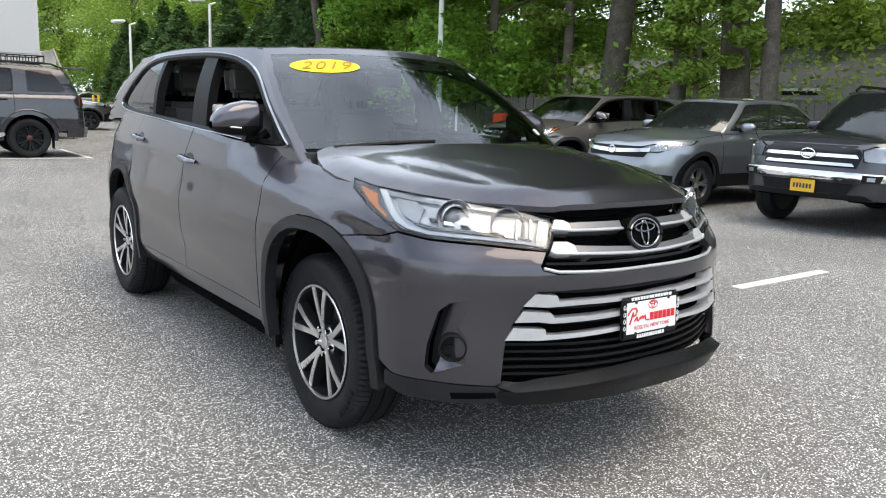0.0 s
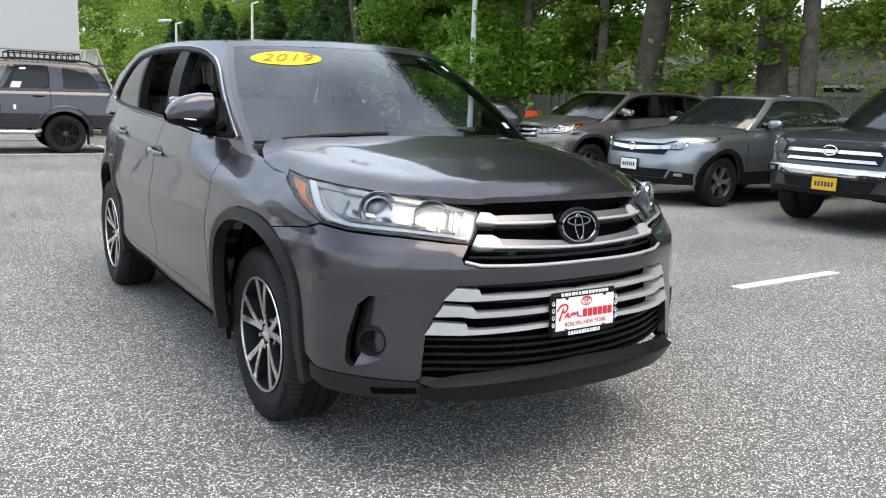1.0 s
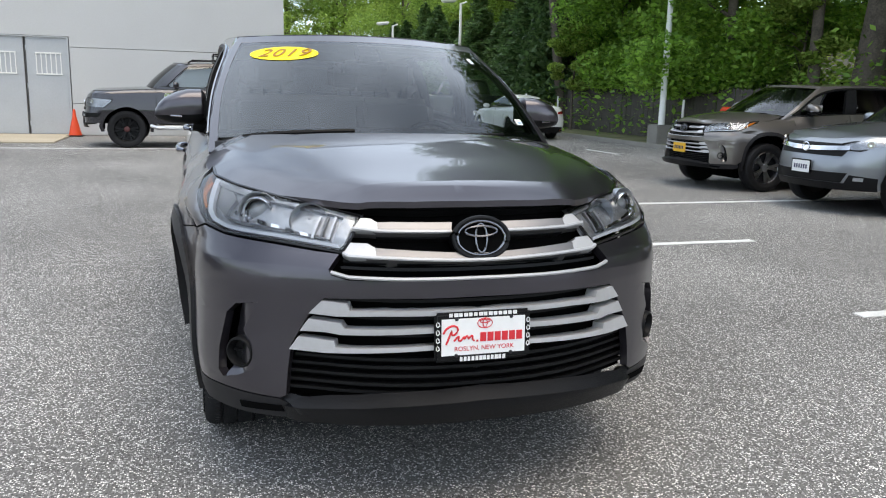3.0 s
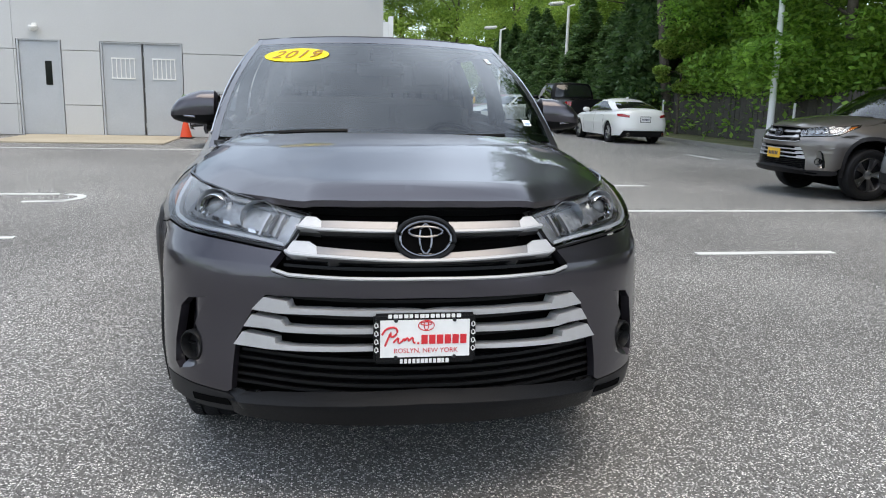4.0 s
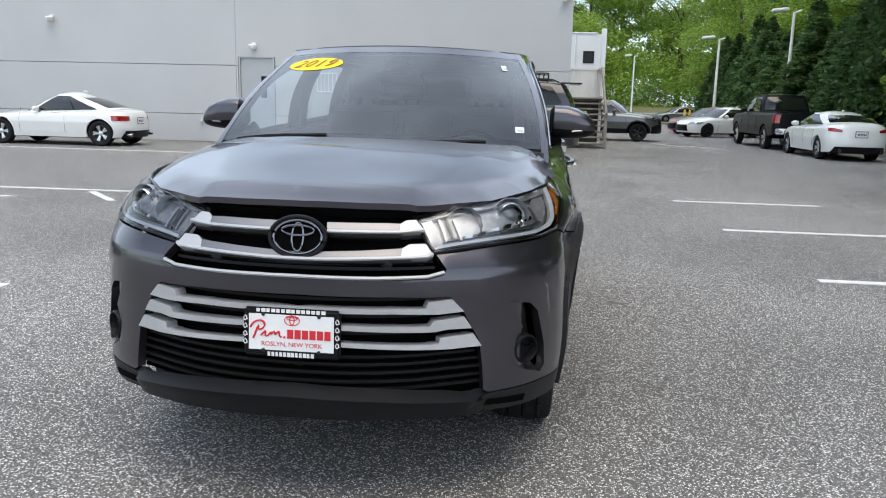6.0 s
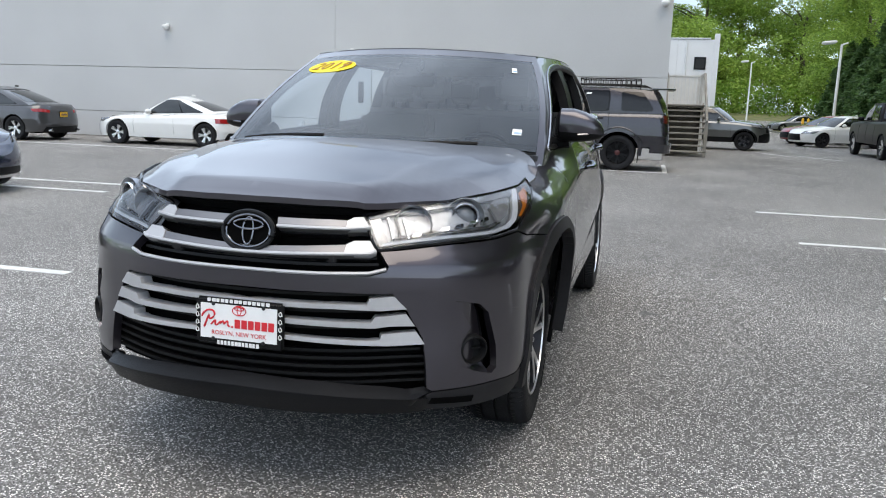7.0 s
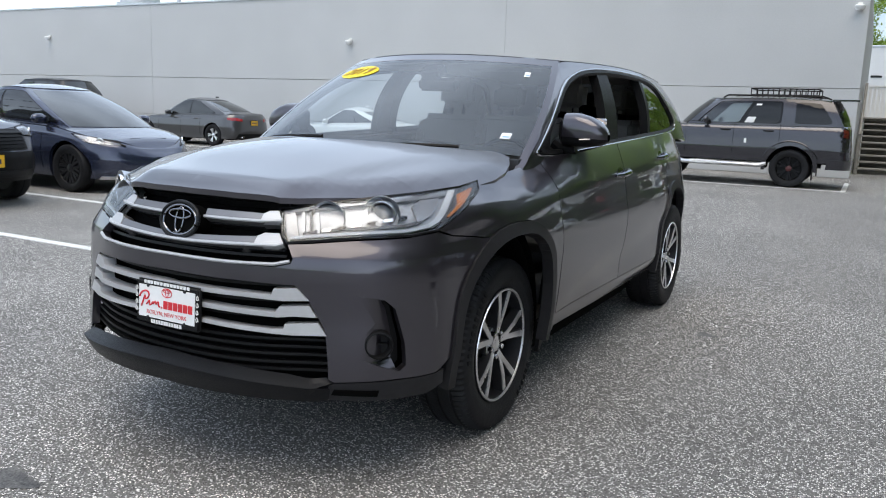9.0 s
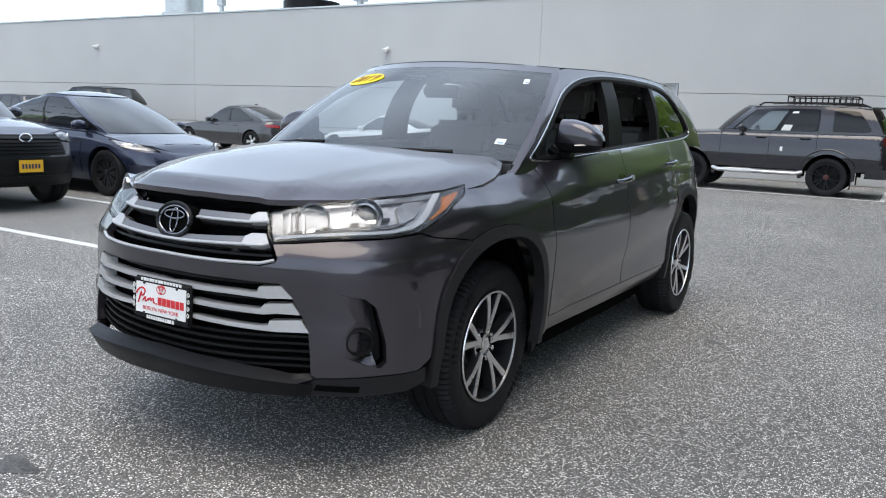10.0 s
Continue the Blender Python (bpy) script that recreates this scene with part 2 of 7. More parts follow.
def clip(poly, axis, value, keep_above):
    out = []
    for i, p in enumerate(poly):
        q = poly[(i + 1) % len(poly)]
        a = p[axis] >= value if keep_above else p[axis] <= value
        b = q[axis] >= value if keep_above else q[axis] <= value
        if a:
            out.append(p)
        if a != b:
            k = (value - p[axis]) / (q[axis] - p[axis])
            out.append((p[0] + k * (q[0] - p[0]), p[1] + k * (q[1] - p[1])))
    return out


def patch(poly, f, cell=0.06, flange=0.015, centre=(0, 1.4, 0.7), depth_dir=None, holes=()):
    """A sheet bounded by a flat outline, bent into space by f(u, v), with its rim folded inwards."""
    bm = bmesh.new()
    cu, cv = cell if isinstance(cell, tuple) else (cell, cell)
    polys = poly if isinstance(poly[0][0], (tuple, list)) else [poly]
    us, vs = [p[0] for q in polys for p in q], [p[1] for q in polys for p in q]
    seen = {}

    def vert(p):
        k = (round(p[0], 4), round(p[1], 4))
        if k not in seen:
            seen[k] = bm.verts.new(f(p[0], p[1]))
        return seen[k]

    nu = max(1, math.ceil((max(us) - min(us)) / cu))
    nv = max(1, math.ceil((max(vs) - min(vs)) / cv))
    du, dv = (max(us) - min(us)) / nu, (max(vs) - min(vs)) / nv
    flat, tris = [], []
    for q in polys:
        rings = [q] + (list(holes) if q is polys[0] or len(holes) == 0 else [[(-u, v) for u, v in h] for h in holes])
        base = len(flat)
        for ring in rings:
            flat += [tuple(p) for p in ring]
        tris += [tuple(base + k for k in t) for t in tessellate_polygon([[Vector((p[0], p[1], 0)) for p in ring] for ring in rings])]
    for t in tris:
        tri = [flat[k] for k in t]
        lo, hi = min(p[0] for p in tri), max(p[0] for p in tri)
        for i in range(max(0, int((lo - min(us)) / du - 1e-6)), min(nu, int((hi - min(us)) / du + 1e-6) + 1)):
            u0 = min(us) + i * du
            strip = clip(clip(tri, 0, u0, True), 0, u0 + du, False)
            if len(strip) < 3:
                continue
            for j in range(nv):
                v0 = min(vs) + j * dv
                ring = []
                for p in clip(clip(strip, 1, v0, True), 1, v0 + dv, False):
                    v = vert(p)
                    if v not in ring:
                        ring.append(v)
                if len(ring) >= 3:
                    try:
                        bm.faces.new(ring)
                    except ValueError:
                        pass
    if len(polys) > 1:
        bmesh.ops.recalc_face_normals(bm, faces=bm.faces[:])
    bm.normal_update()
    c = Vector(centre)
    if sum((fc.normal.dot(fc.calc_center_median() - c)) * fc.calc_area() for fc in bm.faces) < 0:
        bmesh.ops.reverse_faces(bm, faces=bm.faces[:])
        bm.normal_update()
    if flange:
        rim = [e for e in bm.edges if len(e.link_faces) == 1]
        move = {}
        for e in rim:
            for v in e.verts:
                if v not in move:
                    d = Vector(depth_dir) if depth_dir else -sum((fc.normal * fc.calc_area() for fc in v.link_faces), Vector()).normalized()
                    move[v] = bm.verts.new(v.co + d * flange)
        for e in rim:
            a, b = e.link_loops[0].vert, e.link_loops[0].link_loop_next.vert
            try:
                bm.faces.new((b, a, move[a], move[b]))
            except ValueError:
                pass
        bm.normal_update()
    return bm


def rounded(poly, r, seg=3):
    """The outline with its corners rounded by r."""
    out = []
    n = len(poly)
    for i in range(n):
        a, b, c = Vector(poly[i - 1]), Vector(poly[i]), Vector(poly[(i + 1) % n])
        k = min(r, (a - b).length * 0.45, (c - b).length * 0.45)
        p, q = b + (a - b).normalized() * k, b + (c - b).normalized() * k
        for j in range(seg + 1):
            t = j / seg
            w = (1 - t) ** 2 * p + 2 * t * (1 - t) * b + t * t * q
            out.append((w.x, w.y))
    return out


def bent_text(words, size, mat, name, parent, m, extrude=0.001, bold=0.0, slant=0.0):
    """Lettering of the built-in font as a mesh part at the pose m."""
    cu = bpy.data.curves.new(name, "FONT")
    cu.body, cu.size, cu.align_x, cu.align_y, cu.extrude = words, size, "CENTER", "CENTER", extrude
    cu.offset, cu.shear = bold, slant
    tmp = bpy.data.objects.new("tmp", cu)
    scene.collection.objects.link(tmp)
    me = bpy.data.meshes.new_from_object(tmp.evaluated_get(bpy.context.evaluated_depsgraph_get()))
    bpy.data.objects.remove(tmp)
    me.materials.append(mat)
    ob = new(name, me)
    ob.parent = parent
    ob.matrix_local = m
    return ob


def smooth(a, b, x):
    t = min(1, max(0, (x - a) / (b - a)))
    return t * t * (3 - 2 * t)


# ---- cars ----
def eased(table, width):
    """A profile of straight pieces with its corners rounded over the given width."""
    x, y = (np.array(v, float) for v in zip(*table))
    fine = np.linspace(x[0] - 3 * width, x[-1] + 3 * width, 900)
    ends = np.interp(fine, x, y)
    ends = np.where(fine < x[0], y[0] + (fine - x[0]) * (y[1] - y[0]) / (x[1] - x[0]), ends)
    ends = np.where(fine > x[-1], y[-1] + (fine - x[-1]) * (y[-1] - y[-2]) / (x[-1] - x[-2]), ends)
    k = max(1, int(width / (fine[1] - fine[0])))
    w = np.hanning(2 * k + 3)
    out = np.convolve(np.pad(ends, k + 1, mode="edge"), w / w.sum(), mode="valid")
    return fine[k + 1:-k - 1], out[k + 1:-k - 1]


class Shell:
    """The outer form of a car: front axle at y = 0, nose towards -y. s runs from the nose's middle round the corner and along the flank."""

    def __init__(self, length, width, height, wb, front, radius, top, green, nose, tail, sides, af=0.75, nf=2.4, ar=0.5, nr=3.0, crown=0.06, low=0.24, arch=1.17, roll=(0.09, 0.055), rc=0.075, crease=None, corner=0.0, screen=(0.28, 2.6), bulge=0.035, fascia=None):
        self.length, self.w, self.h, self.wb, self.front, self.R = length, width / 2, height, wb, front, radius
        self.rear, self.low, self.Ra, self.crown = length - front, low, radius * arch, crown
        self.top, self.green, self.nose, self.tail, self.sides = top, green, nose, tail, sides
        xs, ys = [], []
        n = 240
        for i in range(n + 1):
            th = math.pi / 2 * i / n
            xs.append(self.w * math.sin(th) ** (2 / nf))
            ys.append(-front + af * (1 - math.cos(th) ** (2 / nf)))
        for i in range(1, n + 1):
            th = math.pi / 2 * (1 - i / n)
            if i == 1:
                xs.append(self.w)
                ys.append(self.rear - ar)
            xs.append(self.w * max(0, math.sin(th)) ** (2 / nr))
            ys.append(self.rear - ar * (1 - max(0, math.cos(th)) ** (2 / nr)))
        xs, ys = np.array(xs), np.array(ys)
        self.tx, self.ty = xs, ys
        self.ts = np.concatenate([[0], np.cumsum(np.hypot(np.diff(xs), np.diff(ys)))])
        self.end = float(self.ts[-1])
        self.top_t, self.nose_t, self.tail_t, self.sides_t = (eased(t, w) for t, w in ((top, 0.12), (nose, 0.03), (tail, 0.03), (sides, 0.035)))
        self.af, self.ar, self.roll, self.rc, self.crease, self.corner, self.screen, self.bulge, self.fascia = af, ar, roll, rc, crease, corner, screen, bulge, fascia

    def f(self, x):
        return math.copysign(float(np.interp(abs(x), self.tx[:241], self.ts[:241])), x)

    def s(self, y):
        return float(np.interp(y, self.ty, self.ts))

    def r(self, x):
        return math.copysign(self.end - float(np.interp(abs(x), self.tx[241:][::-1], (self.end - self.ts[241:])[::-1])), x)

    def lid(self, x, y):
        return float(np.interp(y, *self.top_t)) - self.crown * (x / self.w) ** 2

    def topz(self, s):
        a = abs(s)
        return self.lid(float(np.interp(a, self.ts, self.tx)), float(np.interp(a, self.ts, self.ty)))

    def at(self, s, z, off=0.0):
        a = abs(s)
        x, y = float(np.interp(a, self.ts, self.tx)), float(np.interp(a, self.ts, self.ty))
        k = float(np.interp(z, *self.sides_t))
        r = min(1, max(0, (z - (self.topz(s) - self.roll[0])) / self.roll[0]))
        k -= self.roll[1] * r * r * (min(1, max(0, (0.9 - y) / 0.5)) if self.roll[1] > 0.06 else 1)
        wf = max(0, min(1, (0.55 - y) / (0.55 + self.front))) ** 0.8
        wr = max(0, min(1, (y - (self.wb - 0.4)) / (self.rear - self.wb + 0.4)))
        y += float(np.interp(z, *self.nose_t)) * wf - float(np.interp(z, *self.tail_t)) * wr
        y += 0.06 * r * r * (wf ** 4) - 0.04 * r * r * wr ** 4
        if self.crease:
            k += self.crease(y, z)
        p = Vector((math.copysign(x * k, s) if s else 0.0, y, z))
        off += self.corner * smooth(0.5, 0.86, a) * smooth(1.14 + 0.3 * smooth(0.86, 0.98, z), 0.92 + 0.16 * smooth(0.86, 0.98, z), a)
        if off:
            i = min(max(int(np.searchsorted(self.ts, a)), 1), len(self.ts) - 1)
            dx, dy = self.tx[i] - self.tx[i - 1], self.ty[i] - self.ty[i - 1]
            n = Vector((dy, -dx, 0)).normalized()
            p += off * Vector((math.copysign(n.x, s) if s else 0.0, n.y, 0))
        if self.fascia and p.y < 0:
            d = self.fascia(abs(p.x), z)
            p = Vector((p.x * (1 - 0.41 * d), p.y - d, p.z + 0.41 * d * (1.34 - p.z)))
        return p

    def on(self, off=0.0):
        return lambda s, z: self.at(s, z, off)

    def outline(self, gap=0.0):
        """Outline of the flank with its wheel arches, from nose to tail."""
        pts = [(0.0, self.low + 0.02)]
        for cy in (0.0, self.wb):
            a0 = math.asin(min(0.9, (self.low + 0.02 - self.R) / self.Ra))
            for i in range(17):
                th = math.pi - a0 - (math.pi - 2 * a0) * i / 16
                pts.append((self.s(cy + math.cos(th) * self.Ra), self.R + math.sin(th) * self.Ra))
        pts += [(self.s(self.rear - 0.45), self.low + 0.04), (self.end, self.low + 0.08)]
        n = 44
        for i in range(n + 1):
            s = self.end * (1 - i / n)
            pts.append((s, self.topz(s)))
        return pts

    def cabin(self, q, t, off=0.0):
        """A point of the greenhouse: q from the windscreen's middle (0) by the A pillar (1) and the rear corner (2) to the back's middle (3); t up."""
        bf, br, tf, tr, wb_, wt, zt, bow = self.green
        sgn, a = (-1 if q < 0 else 1), abs(q)
        out = []
        for lvl in (0, 1):
            f, r, w = ((bf, br, wb_), (tf, tr, wt))[lvl]
            (cf, bend), cr = self.screen, 0.12
            if a <= 1:
                x, y = w * a, f + cf * (a ** bend)
            elif a <= 2:
                x, y = w, f + cf + (r - cr - f - cf) * (a - 1)
                x += (0.02 + 0.03 * lvl) * math.sin(math.pi * (a - 1)) - 0.03 * (a - 1)
            else:
                x, y = (w - 0.03) * (3 - a), r - cr * ((3 - a) ** 2.6)
            z = (self.lid(x, y) - 0.012) if lvl == 0 else zt + bow * math.sin(math.pi * min(1, max(0, (y - tf) / (tr - tf)))) - self.rc * (x / wt) ** 2
            out.append(Vector((x * sgn, y, z)))
        p = out[0].lerp(out[1], t)
        bulge = self.bulge * math.sin(math.pi * t)
        n = Vector((sgn * math.sin(min(a, 3 - a, 1) * math.pi / 2), -math.cos(min(a, 1) * math.pi / 2) if a < 1.5 else math.cos(min(3 - a, 1) * math.pi / 2), 0.35)).normalized()
        return p + n * (bulge + off)

    def glasshouse(self, off=0.0):
        return lambda q, t: self.cabin(q, t, off)


def wheel_parts(owner, R, width, rim_r, spokes, mats, name="wheel", double=True, detail=1, cap=None):
    """One wheel, its axle along x and its outer face towards +x: tyre, rim, spokes and cap in two parts."""
    hub = new(name)
    hub.parent = owner
    h = width / 2
    n = 40 if detail else 24
    t = lathe([(-h * 0.8, rim_r), (-h, R * 0.86), (-h * 0.93, R * 0.95), (-h * 0.74, R * 0.992), (-h * 0.3, R), (-0.004, R), (0, R - 0.008), (0.004, R), (h * 0.3, R), (h * 0.74, R * 0.992), (h * 0.93, R * 0.95), (h, R * 0.86), (h * 0.98, R * 0.78), (h * 0.8, rim_r)], n, closed=True)
    part("tyre", t, RUBBER, hub)
    b = lathe([(-h * 0.8, rim_r), (h * 0.82, rim_r), (h * 0.86, rim_r - 0.006), (h * 0.8, rim_r - 0.014), (h * 0.2, rim_r - 0.03), (h * 0.05, 0.05), (-h * 0.8, 0.05)], n, closed=True)
    part("rim", b, mats[1], hub)
    sp = bmesh.new()
    for i in range(spokes):
        a = 2 * math.pi * i / spokes
        for da in ((-0.16, 0.16) if double else (0,)):
            rr = rim_r - 0.012
            w0, w1 = (0.016, 0.02) if double else (0.028, 0.034)
            quads = []
            for r, x, w, ang in ((0.05, h * 0.62, w0, a + da * 0.3), (rr * 0.55, h * 0.7, w0, a + da * 0.7), (rr, h * 0.78, w1, a + da)):
                d = Vector((0, math.cos(ang), math.sin(ang)))
                e = Vector((0, -math.sin(ang), math.cos(ang)))
                quads.append([Vector((x, 0, 0)) + d * r + e * w, Vector((x, 0, 0)) + d * r - e * w, Vector((x - 0.035, 0, 0)) + d * r - e * w * 1.25, Vector((x - 0.035, 0, 0)) + d * r + e * w * 1.25])
            vs = [[sp.verts.new(p) for p in qd] for qd in quads]
            for p, q in zip(vs, vs[1:]):
                for k in range(4):
                    sp.faces.new((p[k], p[(k + 1) % 4], q[(k + 1) % 4], q[k]))
            sp.faces.new(vs[0])
            sp.faces.new(vs[-1])
    bmesh.ops.recalc_face_normals(sp, faces=sp.faces)
    part("spokes", sp, mats[0], hub)
    part("hub_cap", lathe([(h * 0.3, 0.06), (h * 0.62, 0.06), (h * 0.7, 0.045), (h * 0.72, 0.0)], 20), cap or mats[0], hub)
    return hub


def copy_part(ob, parent, m):
    """A copy of a part with its pieces, sharing the meshes."""
    made = {}
    for o in (ob, *ob.children_recursive):
        made[o] = o.copy()
        scene.collection.objects.link(made[o])
        made[o].parent = made.get(o.parent, parent)
    made[ob].matrix_local = m
    return made[ob]


def put_wheels(owner, S, width, rim_r, spokes, mats, double=True, detail=0, track=None, cap=None):
    x = (track if track else S.w - 0.02) - width / 2
    first = wheel_parts(owner, S.R, width, rim_r, spokes, mats, double=double, detail=detail, cap=cap)
    first.matrix_local = pose(x, 0, S.R)
    copy_part(first, owner, pose(-x, 0, S.R, 0, 0, 180))
    copy_part(first, owner, pose(x, S.wb, S.R, 36, 0, 0))
    copy_part(first, owner, pose(-x, S.wb, S.R, 20, 0, 180))


def both(fn):
    for k in (1, -1):
        fn(k)


def feat(owner, S, name, poly, mat, off=0.006, mirror=True, cell=0.09, flange=0.02, label=""):
    """A panel laid on the shell; with mirror, on both sides."""
    for k in ((1, -1) if mirror else (1,)):
        part(name, patch([(s * k, z) for s, z in poly], S.on(off), cell, flange), mat, owner, label)


def wheel_wells(car, S, out=0.86, fit=1.0, tall=1.0):
    """Dark linings round the four wheels."""
    for cy in (0, S.wb):
        for k in (1, -1):
            bm = patch([(-0.05, 0.35), (math.pi + 0.05, 0.35), (math.pi + 0.05, out), (-0.05, out)],
                       lambda a, u: Vector((k * S.w * u, cy + math.cos(a) * (S.Ra + 0.012) * fit, S.R + math.sin(a) * (S.Ra + 0.012) * tall)), (0.25, 0.7), 0.0)
            bmesh.ops.solidify(bm, geom=bm.faces[:], thickness=0.006)
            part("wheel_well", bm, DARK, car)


def plain_car(name, label, S, paint_mat, m, rims=(ALLOY, DARKALLOY), spokes=5, double=True, panes=((1.06, 1.45), (1.5, 1.86)), group="", rear_glass=True, pillar=None, glass_mat=None, category="car", underside=True, trim=None, see_through=(), band=0, cap=None):
    """A car seen from some way off: shell, lid, cabin, panes and wheels. Lamps, grille and bumpers are added by the caller."""
    glass_mat = glass_mat or DARKGLASS
    car = thing(name, label, category, group)
    for k in (1, -1):
        part("flank", patch([(s * k, z) for s, z in S.outline()], S.on(), 0.1, 0.05), paint_mat, car)
    wheel_wells(car, S)
    n = 60
    edge = []
    for i in range(n + 1):
        s = S.end * i / n
        p = S.at(s, S.topz(s))
        edge.append((p.x, p.y))
    ring = edge + [(-x, y) for x, y in edge[::-1][1:-1]]
    us = np.linspace(-S.front, S.rear, 120)
    shifted = np.array([S.at(S.s(float(u)), S.topz(S.s(float(u)))).y for u in us])

    def lid(x, y):
        z = S.lid(x, float(np.interp(y, shifted, us)))
        return Vector((x, y, z + 0.02 * (1 - min(1, abs(x) / (S.w * 0.9)) ** 4) * smooth(0.0, 0.2, y - shifted[0]) * smooth(0.0, 0.2, shifted[-1] - y)))

    part("bonnet", patch(ring, lid, 0.1, 0.02, depth_dir=(0, 0, -1)), paint_mat, car)
    shell = pillar or paint_mat
    def pane_shape(p, k):
        """Outline of a side window; a third number draws its upper rear corner forward."""
        a, b, c = p if len(p) == 3 else (*p, p[1])
        ring_ = [(a, 0.1), (b, 0.1), (b, 0.88), (a, 0.88)] if b == c else [(a, 0.1), (b - 0.02, 0.1), (b, 0.2), (b * 0.6 + c * 0.4, 0.55), (c, 0.88), (a, 0.88)]
        return rounded([(u * k, v) for u, v in ring_], 0.05)

    gaps = [pane_shape(p, k) for p in see_through for k in (1, -1)]
    part("cabin_frame", patch([(-3, 0), (3, 0), (3, 1), (-3, 1)], S.glasshouse(), (0.12, 0.2), 0.0, holes=gaps), shell, car)
    roof = []
    for i in range(49):
        q = -3 + 6 * i / 48
        p = S.cabin(q, 1)
        roof.append((p.x, p.y))
    bf, br, tf, tr, wb_, wt, zt, bow = S.green
    part("roof", patch(roof, lambda x, y: Vector((x, y, zt + bow * math.sin(math.pi * min(1, max(0, (y - tf) / (tr - tf)))) - S.rc * (x / wt) ** 2 + 0.012)), 0.14, 0.02, depth_dir=(0, 0, -1)), paint_mat, car)
    part("windscreen", patch(rounded([(-0.93, 0.05), (0.93, 0.05), (0.9, 0.94), (-0.9, 0.94)], 0.04), S.glasshouse(0.006), (0.12, 0.25), 0.004), glass_mat, car)
    if rear_glass:
        part("rear_window", patch(rounded([(2.12, 0.18), (3.88, 0.18), (3.85, 0.9), (2.15, 0.9)], 0.06), lambda q, t: S.cabin(q if q <= 3 else q - 6, t, 0.006), (0.12, 0.25), 0.004), glass_mat, car)
    for p in panes:
        for k in (1, -1):
            part("side_window", patch(pane_shape(p, k), S.glasshouse(0.006), (0.1, 0.25), 0.004), GLASS if p in see_through else glass_mat, car)
    for k in (1, -1):
        end = panes[(band or len(panes)) - 1]
        x0, x1, x2 = panes[0][0] - 0.012, end[1] + 0.012, end[-1] + 0.012
        ring_ = rounded([(u * k, v) for u, v in ([(x0, 0.085), (x1, 0.085), (x1 * 0.6 + x2 * 0.4 + 0.004, 0.55), (x2, 0.9), (x0, 0.9)])], 0.05)
        part("window_band", patch(ring_, S.glasshouse(0.003), (0.08, 0.2), 0.002, holes=[pane_shape(p, k) for p in see_through]), GLOSSBLACK, car, "black window pillars")
    put_wheels(car, S, 0.225, S.R * 0.66, spokes, rims, double, cap=cap)
    for k in (1, -1):
        y = S.green[0] + 0.42
        p = S.cabin(1.12 * k, 0.08)
        prof = [(-0.10, 0.045), (-0.085, 0.062), (-0.02, 0.075), (0.05, 0.07), (0.095, 0.05), (0.112, 0.02), (0.115, 0.0)]
        mir = lathe(prof, 14)
        bmesh.ops.transform(mir, matrix=pose(p.x + 0.15 * k, p.y - 0.02, p.z + 0.055) @ Matrix.Diagonal((k, 0.85, 1, 1)), verts=mir.verts)
        bmesh.ops.recalc_face_normals(mir, faces=mir.faces)
        mir = part("mirror", mir, trim or paint_mat, car)
        part("mirror_foot", tube([(p.x - 0.02 * k, p.y, p.z - 0.01), (p.x + 0.06 * k, p.y, p.z + 0.0), (p.x + 0.10 * k, p.y - 0.01, p.z + 0.03)], 0.02, 6), BLACK, mir)
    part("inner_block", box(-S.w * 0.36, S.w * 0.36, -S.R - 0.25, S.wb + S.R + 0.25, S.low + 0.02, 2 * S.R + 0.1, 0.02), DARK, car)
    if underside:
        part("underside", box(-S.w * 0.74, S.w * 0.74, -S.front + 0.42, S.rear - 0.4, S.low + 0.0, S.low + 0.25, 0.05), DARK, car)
    car.matrix_world = m
    return car


# ---- the large structure ----
def sheet(name, x0, x1, y0, y1, z, mat, label, n=1):
    bm = raw([(x0, y0, z), (x1, y0, z), (x1, y1, z), (x0, y1, z)], [(0, 1, 2, 3)])
    ob = part(name, bm, mat, None, smooth=False)
    return tagged(ob, label, name, kind="structure")


sheet("ground", -600, 600, -600, 900, 0.0, ASPHALT, "grey worn asphalt of the car lot with pale stone specks")


def line(x0, y0, x1, y1, w=0.1):
    d = Vector((x1 - x0, y1 - y0, 0))
    n = Vector((-d.y, d.x, 0)).normalized() * w / 2
    a, b = Vector((x0, y0, 0)), Vector((x1, y1, 0))
    q = [a - n, b - n, b + n, a + n]
    bm = raw([(*p.xy, 0.0) for p in q] + [(*p.xy, 0.005) for p in q], [(4, 5, 6, 7), (0, 1, 5, 4), (1, 2, 6, 5), (2, 3, 7, 6), (3, 0, 4, 7)])
    ob = part("parking_line", bm, LINE, None, smooth=False)
    tagged(ob, "worn white painted parking line on the asphalt", "parking line", "painted parking lines", "structure")


for x0, y0, x1, y1 in ((3.25, 0.75, 4.6, 0.75), (3.05, 3.21, 4.4, 3.21), (2.9, 5.79, 8.6, 5.79), (2.8, 8.49, 4.85, 8.49),
                       (-36, 15.1, 1.75, 15.1), (1.72, 15.15, 1.72, 17.9), (-9.2, 1.75, -2.9, 1.75), (-8.6, 3.97, -6.3, 3.97), (-12, 6.27, -6.0, 6.27),
                       (-12, 7.1, -3.45, 7.25), (-3.66, 6.55, -3.2, 6.62), (-3.40, 4.18, -2.95, 4.20), (-5.31, 7.02, -4.57, 6.2), (9.0, 15.4, 9.05, 13.9), (6.2, 26.2, 7.3, 24.0), (5.2, 27.5, 6.0, 25.4)):
    line(x0, y0, x1, y1)
